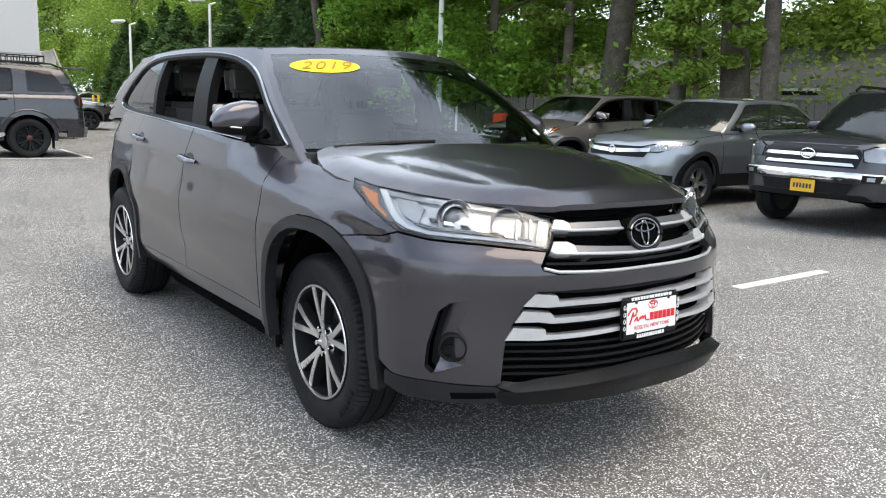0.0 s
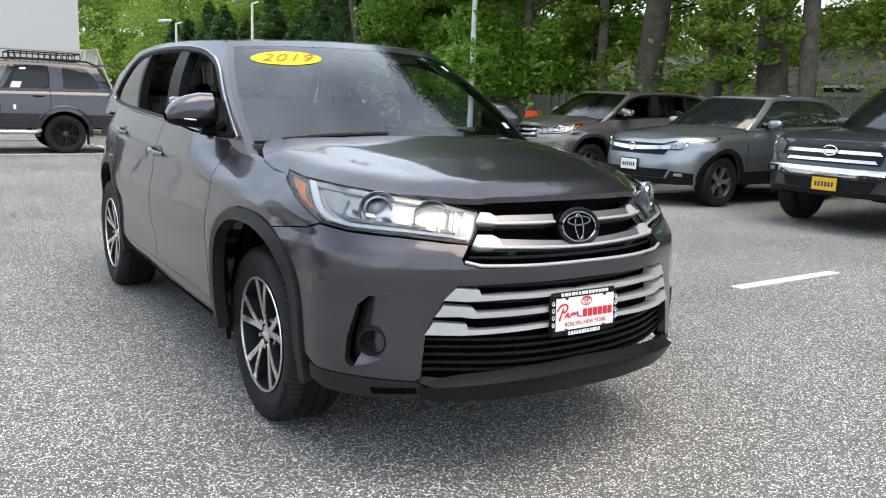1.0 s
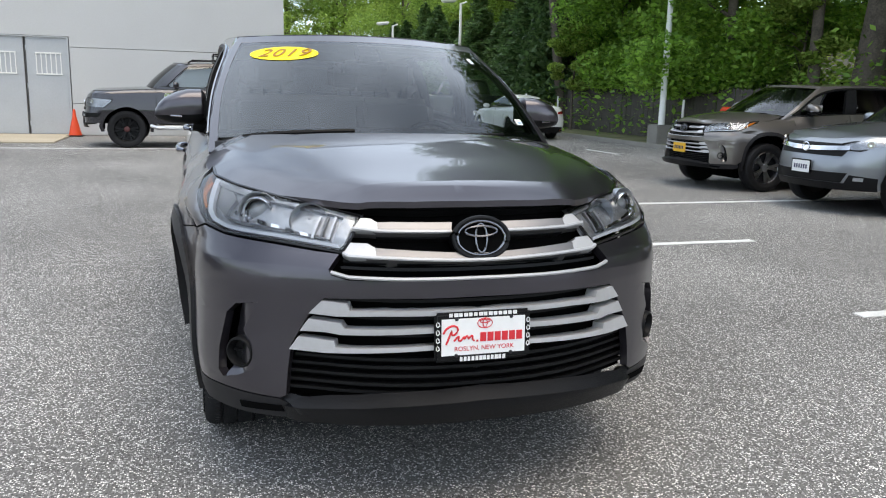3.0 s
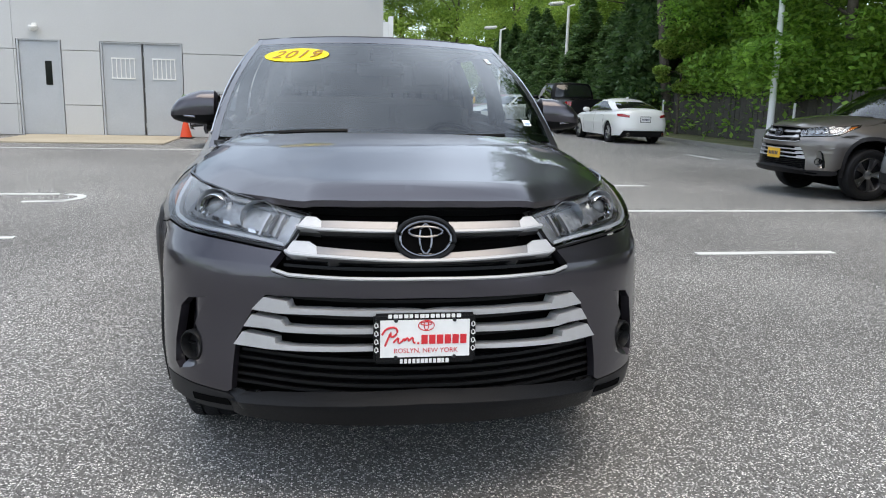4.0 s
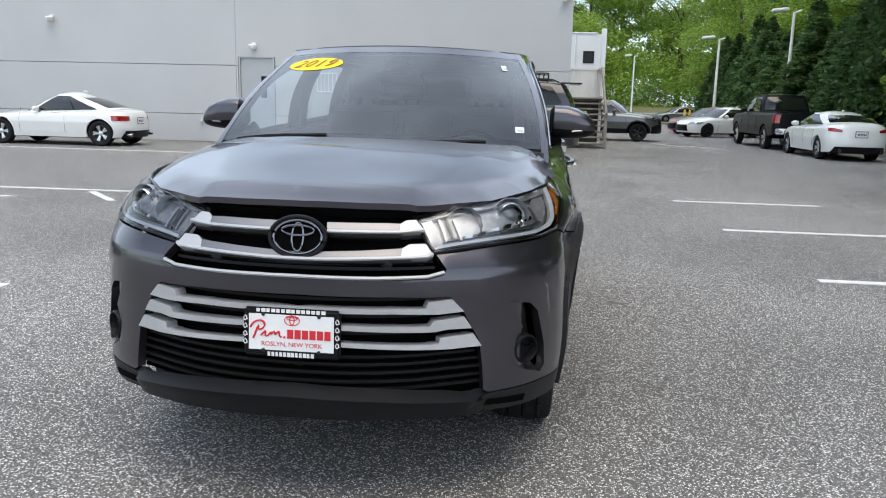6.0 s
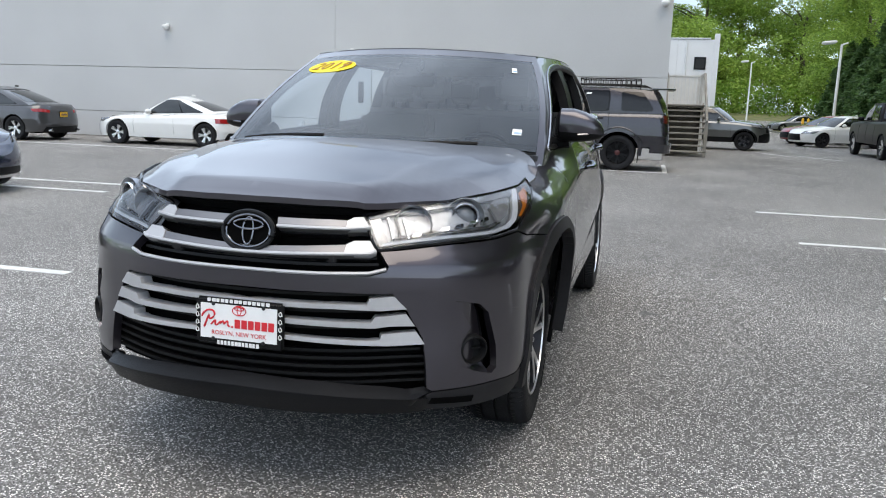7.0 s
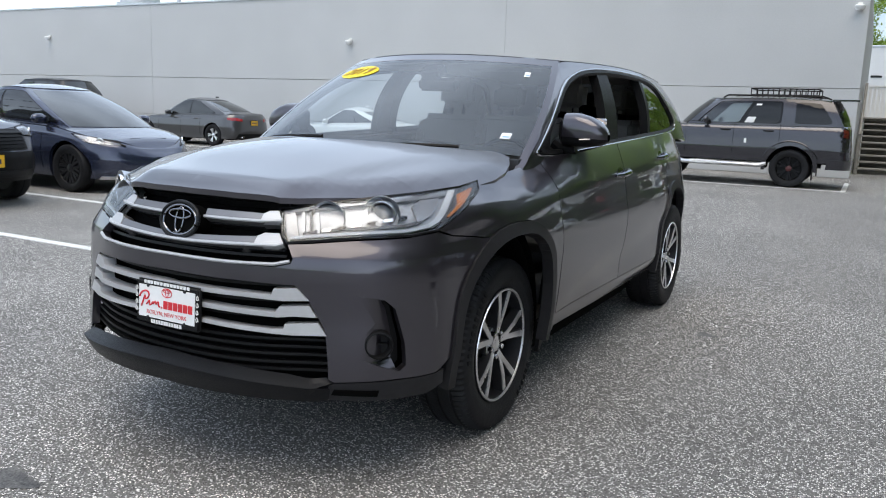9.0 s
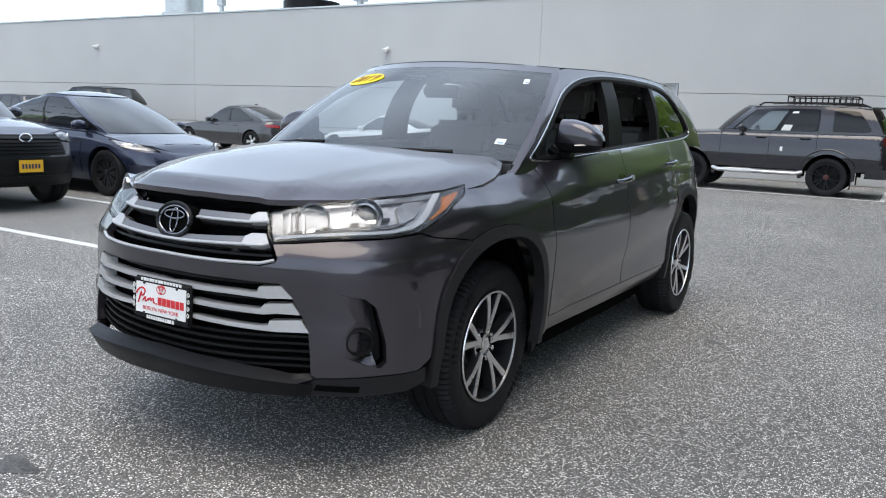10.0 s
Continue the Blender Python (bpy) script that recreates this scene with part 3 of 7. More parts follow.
for a0 in range(0, 180, 30):
    a, b = radians(a0 - 90), radians(a0 - 60)
    line(-3.35 + 0.25 * math.cos(a), 6.93 + 0.31 * math.sin(a), -3.35 + 0.25 * math.cos(b), 6.93 + 0.31 * math.sin(b))

# verge with its kerb along the fence
verge = raw([(11.6, -40, 0.09), (60, -40, 0.25), (60, 75, 0.25), (11.9, 75, 0.09)], [(0, 1, 2, 3)])
tagged(part("verge", verge, GRASS, None, smooth=False), "strip of thin grass and leaf litter along the fence", "verge", kind="structure")
kerb = box(11.42, 11.6, -40, 75, -0.02, 0.11, 0.02)
tagged(part("kerb", kerb, KERB, None), "low pale concrete kerb along the verge", "kerb", kind="structure")

# the white dealership building
WALL_Y, WALL_X, WALL_H = 19.8, 1.72, 5.03


def building():
    b = thing("wall_north", "long white painted wall of a commercial building with panel joints", "wall", kind="structure")
    panel_x = [-60, -53.8, -38.5, -23.27, -8.06, WALL_X]
    holes = {(-8.0, -6.87): 2.52, (-5.91, -3.76): 2.51}
    zs = [0, 0.82, 2.26, WALL_H]
    for i in range(len(panel_x) - 1):
        for j in range(3):
            x0, x1, z0, z1 = panel_x[i] + 0.004, panel_x[i + 1] - 0.004, zs[j] + 0.008, zs[j + 1] - 0.008
            bands = [(z0, z1, i == 4)] if i != 4 or j < 2 else [(z0, 2.524, True), (2.524, z1, False)]
            for za, zb, cut in bands:
                cuts = [x0] + ([h for pair in holes for h in pair] if cut else []) + [x1]
                for k in range(0, len(cuts), 2):
                    if cuts[k + 1] - cuts[k] > 0.02:
                        part("wall_panel", box(cuts[k], cuts[k + 1], WALL_Y, WALL_Y + 0.25, za, zb, 0.006 if len(bands) == 1 else 0.0, 1), STUCCO, b, smooth=False)
    part("backing", box(-60, WALL_X - 0.02, WALL_Y + 0.2, WALL_Y + 0.5, 0, WALL_H - 0.02), SEAM, b, smooth=False)
    part("end_wall", box(WALL_X - 0.26, WALL_X, WALL_Y + 0.252, WALL_Y + 16, 0, WALL_H, 0.006, 1), STUCCO, b, smooth=False)
    part("roof_deck", box(-60, WALL_X - 0.3, WALL_Y + 0.5, WALL_Y + 30, WALL_H - 0.5, WALL_H - 0.2), GALV, b, smooth=False)
    part("coping", box(-60, WALL_X + 0.03, WALL_Y - 0.03, WALL_Y + 0.3, WALL_H - 0.004, WALL_H + 0.06, 0.008, 1), GALV, b, smooth=False)
    return b


building()


def wall_door(name, x0, x1, h, leaves, label, grilles):
    d = thing(name, label, "door", kind="structure")
    y = WALL_Y + 0.03
    w = (x1 - x0) / leaves
    for i in range(leaves):
        a = x0 + i * w
        leaf = part("door_leaf", box(a + 0.05, a + w - (0.01 if i < leaves - 1 else 0.05), y + 0.01, y + 0.06, 0.03, h - 0.03, 0.005, 1), DOORPAINT, d, smooth=False)
        if grilles:
            gx0, gx1, gz0, gz1 = a + 0.28, a + w - 0.2, h - 0.95, h - 0.42
            for k in range(6):
                gx = gx0 + (gx1 - gx0) * k / 5
                part("vent_bar", box(gx - 0.012, gx + 0.012, y - 0.012, y + 0.008, gz0, gz1, 0.003, 1), WHITEPAINT, leaf, smooth=False)
            for gz in (gz0, gz1):
                part("vent_rail", box(gx0 - 0.02, gx1 + 0.02, y - 0.014, y + 0.008, gz - 0.018, gz + 0.018, 0.003, 1), WHITEPAINT, leaf, smooth=False)
        else:
            part("pane", box(x1 - 0.42, x1 - 0.25, y - 0.004, y + 0.008, h - 1.18, h - 0.55, 0.003, 1), GLOSSBLACK, leaf, "narrow dark window pane", smooth=False)
        for k in range(3):
            hz = 0.3 + k * (h - 0.6) / 2
            part("hinge", box(a + 0.035, a + 0.06, y - 0.01, y + 0.008, hz - 0.06, hz + 0.06, 0.004, 1), GALV, leaf, smooth=False)
    for a, b, z0, z1 in ((x0, x0 + 0.045, 0, h), (x1 - 0.045, x1, 0, h), (x0 + 0.046, x1 - 0.046, h - 0.028, h)):
        part("door_frame", box(a, b, WALL_Y - 0.01, WALL_Y + 0.12, z0, z1, 0.004, 1), DOORPAINT, d, smooth=False)


wall_door("door_1", -7.98, -6.89, 2.52, 1, "plain grey steel door with a narrow dark pane", False)
wall_door("door_2", -5.89, -3.78, 2.51, 2, "pair of grey steel doors with white barred vents", True)
tagged(part("concrete_apron", box(-7.8, -3.8, 16.6, 19.79, 0, 0.03, 0.01), material("sandy concrete", (0.42, 0.36, 0.27), 0.9, var=0.15, scale=1, fine=30, bump=0.3), None), "pale sandy concrete slab before the steel doors", "apron", kind="structure")


def wall_camera(x, z):
    c = thing("security_camera", "small white dome security camera on the wall", "security camera", "wall cameras")
    part("bracket", box(-0.06, 0.06, -0.05, 0.0, 0.02, 0.12, 0.015), WHITEPAINT, c)
    dome = lathe([(0.03, 0.1), (0.0, 0.12), (-0.05, 0.115), (-0.1, 0.08), (-0.12, 0.0)], 16, "z")
    bmesh.ops.translate(dome, verts=dome.verts, vec=(0, -0.14, 0.02))
    part("dome", dome, WHITEPAINT, c)
    part("arm", box(-0.03, 0.03, -0.14, -0.04, 0.03, 0.08, 0.01), WHITEPAINT, c)
    c.matrix_world = pose(x, WALL_Y, z)


for x, z in ((-7.5, 2.82), (-13.75, 3.53), (-29.4, 3.83), (1.5, 4.24)):
    wall_camera(x, z)
tap = thing("wall_tap", "small metal hose tap on the wall", "tap")
part("pipe", tube([(0, 0, 0), (0, -0.1, 0), (0, -0.14, -0.05)], 0.02), GALV, tap)
part("cap", box(-0.08, 0.08, -0.08, 0, -0.06, 0.1, 0.02), GALV, tap)
tap.matrix_world = pose(-9.13, WALL_Y, 0.64)


def roof_unit(name, label, bm, x, y, mat):
    u = tagged(part(name, bm, mat, None), label, "roof fan")
    u.matrix_world = pose(x, y, WALL_H - 0.2)


roof_unit("roof_fan", "round metal extractor fan on the flat roof", lathe([(0, 0.8), (0.5, 0.8), (0.55, 1.0), (0.75, 1.0), (0.8, 0.85), (1.6, 0.85), (1.9, 0.6), (1.95, 0)], 28, "z"), -27.5, 23.0, GALV)
roof_unit("roof_pipe", "thin vent pipe on the flat roof", lathe([(0, 0.1), (1.0, 0.1), (1.02, 0.2), (1.3, 0.2), (1.35, 0)], 14, "z"), -25.1, 23.0, GALV)
roof_unit("roof_fan", "low dark extractor fan on the flat roof", lathe([(0, 0.9), (0.6, 0.9), (0.65, 1.15), (0.95, 1.15), (1.1, 0.0)], 28, "z"), -19.9, 23.0, GREYTRIM)
roof_unit("roof_pipe", "thin vent pipe on the flat roof", lathe([(0, 0.14), (0.9, 0.14), (0.92, 0.3), (1.1, 0.3), (1.15, 0)], 14, "z"), -17.4, 23.0, GALV)


def far_building():
    b = thing("white_annex", "tall white metal-clad annex with a small dark window", "building")
    x0, x1, y0, top = 0.5, 5.75, 60.0, 6.75
    for i in range(2):
        xa = x0 + (x1 - x0) * i / 2
        part("wall_sheet", box(xa + 0.004, xa + (x1 - x0) / 2 - 0.004, y0, y0 + 0.1, 0, top, 0.01, 1), STUCCO2, b, smooth=False)
    part("side_wall", box(x1 - 0.1, x1 - 0.002, y0 + 0.102, y0 + 12, 0, top, 0.01, 1), STUCCO2, b, smooth=False)
    part("core", box(x0 + 0.05, x1 - 0.12, y0 + 0.11, y0 + 12, 0, top - 0.1), SEAM, b, smooth=False)
    part("coping", box(x0, x1 - 0.3, y0 - 0.06, y0 + 0.16, top + 0.002, top + 0.12, 0.02, 1), GALV, b, smooth=False)
    part("corner_pier", box(x1 - 0.02, x1 + 0.34, y0 - 0.12, y0 + 0.4, 0, top + 0.42, 0.02, 1), STUCCO2, b, smooth=False)
    part("downpipe", tube([(3.75, y0 - 0.1, 0.1), (3.75, y0 - 0.1, top - 0.05)], 0.07, 8), STUCCO2, b)
    w = part("window", box(4.46, 5.14, y0 - 0.03, y0 + 0.05, 4.65, 5.4, 0.01, 1), GLOSSBLACK, b, smooth=False)
    for a, c, z0, z1 in ((4.38, 5.22, 4.57, 4.65), (4.38, 5.22, 5.4, 5.48), (4.38, 4.46, 4.65, 5.4), (5.14, 5.22, 4.65, 5.4)):
        part("frame", box(a, c, y0 - 0.06, y0 - 0.002, z0, z1, 0.005, 1), GREYTRIM, w, smooth=False)
    part("vent_slot", box(1.6, 2.3, y0 - 0.03, y0 + 0.05, 4.7, 4.85), GLOSSBLACK, b, smooth=False)


far_building()


def stairs():
    st = thing("outdoor_stairs", "weathered grey wooden stairs with white slatted railings round the landing", "stairs")
    x0, x1, y0 = 1.76, 3.08, 22.5
    n, rise, run = 9, 0.18, 0.27
    top = n * rise
    for i in range(n):
        part("tread", box(x0, x1, y0 + i * run, y0 + i * run + 0.29, (i + 1) * rise - 0.05, (i + 1) * rise, 0.008, 1), OLDWOOD, st, smooth=False)
    part("landing", box(x0, x1, y0 + n * run + 0.03, y0 + n * run + 1.6, top - 0.08, top, 0.01, 1), OLDWOOD, st, smooth=False)
    yl, ye = y0 + n * run + 0.08, y0 + n * run + 1.55
    part("back_board", box(x0 + 0.06, x1 - 0.06, yl + 0.06, yl + 0.09, 0.03, top - 0.1), FENCEWOOD, st, "dark boarding under the landing", smooth=False)
    # sloping boards under the treads, one at either side
    slope = math.degrees(math.atan2(rise, run))
    for x in (x0 + 0.03, x1 - 0.03):
        part("stringer", box(-0.025, 0.025, 0, math.hypot(n * run, top), -0.30, -0.06, 0.005, 1, m=pose(x, y0, 0.12, slope, 0, 0)), OLDWOOD, st, smooth=False)
    for y, z in ((y0 + 0.05, 0.1), (yl, top), (ye, top)):
        for x in (x0 + 0.05, x1 - 0.05):
            part("post", box(x - 0.05, x + 0.05, y - 0.05, y + 0.05, 0, z + 1.0, 0.008, 1), OLDWOOD if z < 1 else WHITEPAINT, st, smooth=False)
    for x in (x0 + 0.05, x1 - 0.05):
        part("handrail", tube([(x, y0 - 0.05, 1.1), (x, yl, top + 1.02)], 0.04, 6), OLDWOOD, st)
        part("top_rail", box(x - 0.045, x + 0.045, yl, ye, top + 0.98, top + 1.03), WHITEPAINT, st, smooth=False)
        for i in range(9):
            y = yl + (i + 1) * (ye - yl) / 10
            part("baluster", box(x - 0.03, x + 0.03, y - 0.035, y + 0.035, top - 0.1, top + 0.985), WHITEPAINT, st, smooth=False)
    part("top_rail", box(x0 + 0.1, x1 - 0.1, ye - 0.045, ye + 0.045, top + 0.98, top + 1.03), WHITEPAINT, st, smooth=False)
    for i in range(9):
        x = x0 + 0.1 + (i + 0.5) * (x1 - x0 - 0.2) / 9
        part("baluster", box(x - 0.045, x + 0.045, ye - 0.02, ye + 0.02, top - 0.1, top + 0.985), WHITEPAINT, st, smooth=False)


stairs()


def street_lamp(x, y, h, head=1.0, base=0.0, turn=0, label="white painted lamp post with a flat lamp head"):
    p = thing("street_lamp", label, "street lamp", "lamp posts of the lot")
    part("pole", tube([(0, 0, 0), (0, 0, h * 0.5), (0, 0, h)], 0.09, 10, radii=[0.1, 0.085, 0.07]), WHITEPAINT, p)
    part("arm", tube([(0, 0, h - 0.05), (0.35, 0, h + 0.08)], 0.05, 8), WHITEPAINT, p)
    hd = box(-0.42, 0.42, -0.2, 0.2, -0.09, 0.09, 0.06, 3, m=pose(0.7 * head, 0, h + 0.1, 0, -6, 0))
    part("lamp_head", hd, WHITEPAINT, p)
    part("lens", box(-0.3, 0.3, -0.14, 0.14, -0.12, -0.085, 0.02, m=pose(0.7 * head, 0, h + 0.1, 0, -6, 0)), GALV, p)
    part("footing", box(-0.28, 0.28, -0.28, 0.28, -0.05, 0.62 if base else 0.3, 0.03), KERB, p)
    p.matrix_world = pose(x, y, 0.0, 0, 0, turn)


def cone(x, y):
    c = thing("traffic_cone", "red-orange plastic traffic cone on a black foot", "traffic cone")
    part("cone", lathe([(0.03, 0.16), (0.5, 0.05), (0.68, 0.03), (0.7, 0.0)], 20, "z"), ORANGE, c)
    part("foot", box(-0.2, 0.2, -0.2, 0.2, 0, 0.035, 0.012), BLACK, c)
    c.matrix_world = pose(x, y, 0)


cone(-3.68, 19.3)


def fence(x, y0, y1, h, name="fence"):
    f = thing(name, "old grey wooden picket fence behind the parked cars", "fence")
    post = box(-0.06, 0.06, -0.06, 0.06, 0, h + 0.08, 0.01, 1)
    first = part("post", post, FENCEWOOD, f, smooth=False)
    y = y0
    first.location = (x + 0.06, y0, 0.1)
    while y < y1 - 2.4:
        y += 2.4
        o = first.copy()
        scene.collection.objects.link(o)
        o.location = (x + 0.06, y, 0.1)
    for z in (0.5, h - 0.3):
        part("rail", box(x + 0.01, x + 0.06, y0, y1, 0.1 + z - 0.05, 0.1 + z + 0.05), FENCEWOOD, f, smooth=False)
    me = raw([(-0.012, -0.07, 0), (0.008, -0.07, 0), (0.008, 0.07, 0), (-0.012, 0.07, 0), (-0.012, -0.07, h - 0.07), (0.008, -0.07, h - 0.07), (0.008, 0.07, h - 0.07), (-0.012, 0.07, h - 0.07), (-0.012, 0, h), (0.008, 0, h)],
             [(0, 1, 5, 4), (1, 2, 6, 9, 5), (2, 3, 7, 6), (3, 0, 4, 8, 7), (4, 5, 9, 8), (6, 7, 8, 9)])
    pick = part("picket", me, FENCEWOOD, f, smooth=False)
    rnd = random.Random(4)
    n = int((y1 - y0) / 0.155)
    for i in range(n):
        o = pick if i == 0 else pick.copy()
        if i:
            scene.collection.objects.link(o)
        o.location = (x - 0.003 + rnd.uniform(-0.008, 0.008), y0 + i * 0.155, 0.1 + rnd.uniform(-0.03, 0.02))
        o.rotation_euler = (rnd.uniform(-0.015, 0.015), 0, 0)


fence(13.6, -12, 32, 1.6)
street_lamp(13.7, 40.0, 6.27, -1.0)
street_lamp(12.3, 50.0, 5.7, -1.0)
street_lamp(12.1, 92.0, 7.1, -1.0)
street_lamp(12.05, 16.8, 6.0, 1.0, base=1)


def neighbour_house(x, y, w, d, eave, ridge, wall_mat, label):
    """A low house beyond the fence, its ridge along y."""
    h = thing("house", label, "house", "houses beyond the fence")
    part("wall", box(x, x + d, y, y + w, 0, eave, 0.02, 1), wall_mat, h, smooth=False)
    o = 0.35
    for side in (0, 1):
        xa, xb = (x - o, x + d / 2) if side == 0 else (x + d + o, x + d / 2)
        bm = raw([(xa, y - o, eave - 0.1), (xa, y + w + o, eave - 0.1), (xb, y + w + o, ridge), (xb, y - o, ridge)] + [(xa, y - o, eave - 0.22), (xa, y + w + o, eave - 0.22), (xb, y + w + o, ridge - 0.12), (xb, y - o, ridge - 0.12)],
                 [(0, 1, 2, 3), (4, 7, 6, 5), (0, 4, 5, 1), (3, 2, 6, 7), (1, 5, 6, 2), (0, 3, 7, 4)])
        bmesh.ops.recalc_face_normals(bm, faces=bm.faces)
        part("roof", bm, ROOFING, h, smooth=False)
    part("gable", raw([(x, y, eave), (x + d, y, eave), (x + d / 2, y, ridge - 0.1)], [(0, 1, 2)]), wall_mat, h, smooth=False)
    for k in range(2):
        wy = y + w * (0.25 + 0.4 * k)
        win = part("window", box(x - 0.04, x + 0.02, wy, wy + 1.1, 1.0, 2.1, 0.01, 1), GLOSSBLACK, h, smooth=False)
        part("frame", box(x - 0.06, x - 0.035, wy - 0.06, wy + 1.16, 2.1, 2.17), WHITEPAINT, win, smooth=False)


ROOFING = material("grey roof shingles", (0.17, 0.17, 0.175), 0.85, var=0.2, scale=2, fine=30, bump=0.4, bump_scale=20)
neighbour_house(21.5, 18.5, 5, 7, 2.3, 3.6, material("brown cedar wall", (0.22, 0.12, 0.06), 0.8, var=0.25, scale=3), "brown cedar house behind the fence")
neighbour_house(19.5, 3.5, 8.5, 8, 1.95, 3.7, STUCCO2, "pale house with a grey shingle roof behind the fence")

barrier = thing("orange_barrier", "orange plastic water-filled traffic barrier on the kerb", "barrier")
part("body", box(-0.16, 0.16, -0.5, 0.5, 0, 0.72, 0.06, 3), ORANGE, barrier)
part("top_lug", box(-0.1, 0.1, -0.32, 0.32, 0.70, 0.98, 0.05, 3), ORANGE, barrier)
part("foot", box(-0.24, 0.24, -0.48, 0.48, 0, 0.2, 0.05, 2), ORANGE, barrier)
barrier.matrix_world = pose(12.4, 14.3, 0.09) @ Matrix.Diagonal((1, 0.8, 1.12, 1))
for bx in (12.62, 13.0):
    bollard = thing("yellow_bollard", "yellow safety bollard at the foot of a lamp post", "bollard")
    part("post", lathe([(0, 0.09), (1.15, 0.09), (1.22, 0.05), (1.24, 0)], 14, "z"), YELLOWPLATE, bollard)
    bollard.matrix_world = pose(bx, 61.5, 0)
for x, y in ((12.6, 16.6), (12.7, 25.0)):
    mp = thing("marker_post", "thin white marker post on the verge", "marker post", "marker posts")
    part("post", tube([(0, 0, 0), (0, 0, 1.25)], 0.035, 8), WHITEPAINT, mp)
    mp.matrix_world = pose(x, y, 0.09)

# overhead cables between the trees
for z, dy in ((5.0, 0.0), (4.45, 0.3), (4.7, 0.6)):
    pts = [Vector((18 + 0.25 * (y - 13), y + dy, z + 0.0022 * (y - 15) ** 2 + 0.10 * (15 - y) * 0.35)) for y in range(-14, 46, 3)]
    cb = part("overhead_cable", tube(pts, 0.022, 5), BLACK, None)
    tagged(cb, "thin black overhead cable among the trees", "cable", "overhead cables")


def stain(x, y, rx, ry, seed):
    r = random.Random(seed)
    ring = []
    for i in range(28):
        a = 2 * math.pi * i / 28
        k = 1 + 0.25 * math.sin(3 * a + seed) + r.uniform(-0.12, 0.12)
        ring.append((x + rx * k * math.cos(a), y + ry * k * math.sin(a), 0.0025))
    o = part("oil_stain", raw(ring, [tuple(range(28))]), STAIN, None, smooth=False)
    tagged(o, "dark dried oil stain on the asphalt", "stain", "oil stains", "structure")


STAIN = material("oily asphalt", (0.06, 0.058, 0.056), 0.7, var=0.6, scale=12, fine=110, bump=0.5, bump_scale=90, tone=(0.16, 0.155, 0.15))
stain(-0.40, -1.31, 0.10, 0.07, 1)
stain(1.33, 2.12, 0.06, 0.05, 2)


# ---- trees ----
def leaf_mesh(name, blobs, count, size, seed, mat, droop=0.0, hollow=0.55):
    """Many small four-cornered leaves scattered through rounded clumps (x, y, z, rx, ry, rz)."""
    r = np.random.default_rng(seed)
    b = np.array(blobs, float)
    vol = b[:, 3] * b[:, 4] + b[:, 4] * b[:, 5]
    pick = r.choice(len(b), count, p=vol / vol.sum())
    d = r.normal(size=(count, 3))
    d /= np.linalg.norm(d, axis=1)[:, None]
    rad = hollow + (1.12 - hollow) * r.random(count) ** 0.7
    c = b[pick, :3] + d * rad[:, None] * b[pick, 3:6]
    u = r.normal(size=(count, 3))
    u[:, 2] = u[:, 2] * 0.5 - droop
    u /= np.linalg.norm(u, axis=1)[:, None]
    w = np.cross(u, r.normal(size=(count, 3)) * [0.6, 0.6, 1] + [0, 0, 0.8])
    w /= np.linalg.norm(w, axis=1)[:, None]
    s = size * r.uniform(0.6, 1.35, count)[:, None]
    quad = np.stack([c - u * s, c + w * s * 0.55, c + u * s, c - w * s * 0.55], 1).reshape(-1, 3)
    me = bpy.data.meshes.new(name)
    me.vertices.add(count * 4)
    me.vertices.foreach_set("co", quad.ravel())
    me.loops.add(count * 4)
    me.loops.foreach_set("vertex_index", np.arange(count * 4))
    me.polygons.add(count)
    me.polygons.foreach_set("loop_start", np.arange(0, count * 4, 4))
    me.update(calc_edges=True)
    me.materials.append(mat)
    return me


def limbs(trunk_h, r0, spread, seed, n=7, lean=(0, 0), total=None):
    """A tapered trunk with bowed limbs."""
    rnd = random.Random(seed)
    total = total or trunk_h * 1.6
    pts = [Vector((lean[0] * t + 0.06 * rnd.uniform(-1, 1) * t * 2, lean[1] * t + 0.06 * rnd.uniform(-1, 1) * t * 2, total * t - 0.15 * (t == 0))) for t in (0, 0.05, 0.2, 0.4, 0.6, 0.8, 1.0)]
    bm = tube(pts, r0, 12, radii=[r0 * k for k in (1.35, 1.08, 0.95, 0.84, 0.66, 0.42, 0.15)])
    for i in range(n):
        t = 0.42 + 0.5 * i / n
        a = rnd.uniform(0, 2 * math.pi)
        p = pts[3].lerp(pts[5], (t - 0.42) / 0.5)
        l = spread * rnd.uniform(0.5, 1.0)
        tip = p + Vector((math.cos(a) * l, math.sin(a) * l, l * rnd.uniform(0.2, 0.8)))
        mid = p.lerp(tip, 0.5) + Vector((0, 0, 0.1 * l))
        tube([p, mid, tip], 0.1, 7, bm, [r0 * 0.35, r0 * 0.22, r0 * 0.06])
    return bm


def blobs_for(h0, h1, spread, n, seed):
    rnd = random.Random(seed)
    out = []
    for i in range(n):
        t = rnd.random()
        z = h0 + (h1 - h0) * t
        k = math.sin(math.pi * (0.12 + 0.8 * t)) ** 0.7
        a, d = rnd.uniform(0, 2 * math.pi), spread * k * math.sqrt(rnd.random())
        r = rnd.uniform(0.45, 1.0) * spread * 0.32
        out.append((math.cos(a) * d, math.sin(a) * d, z, r * 1.25, r * 1.25, r * 0.7))
    return out


def tree(name, label, trunk, crown_mesh, category="tree", group=""):
    t = thing(name, label, category, group)
    part("trunk", trunk, BARK, t)
    c = new("crown", crown_mesh)
    c.parent = t
    return t


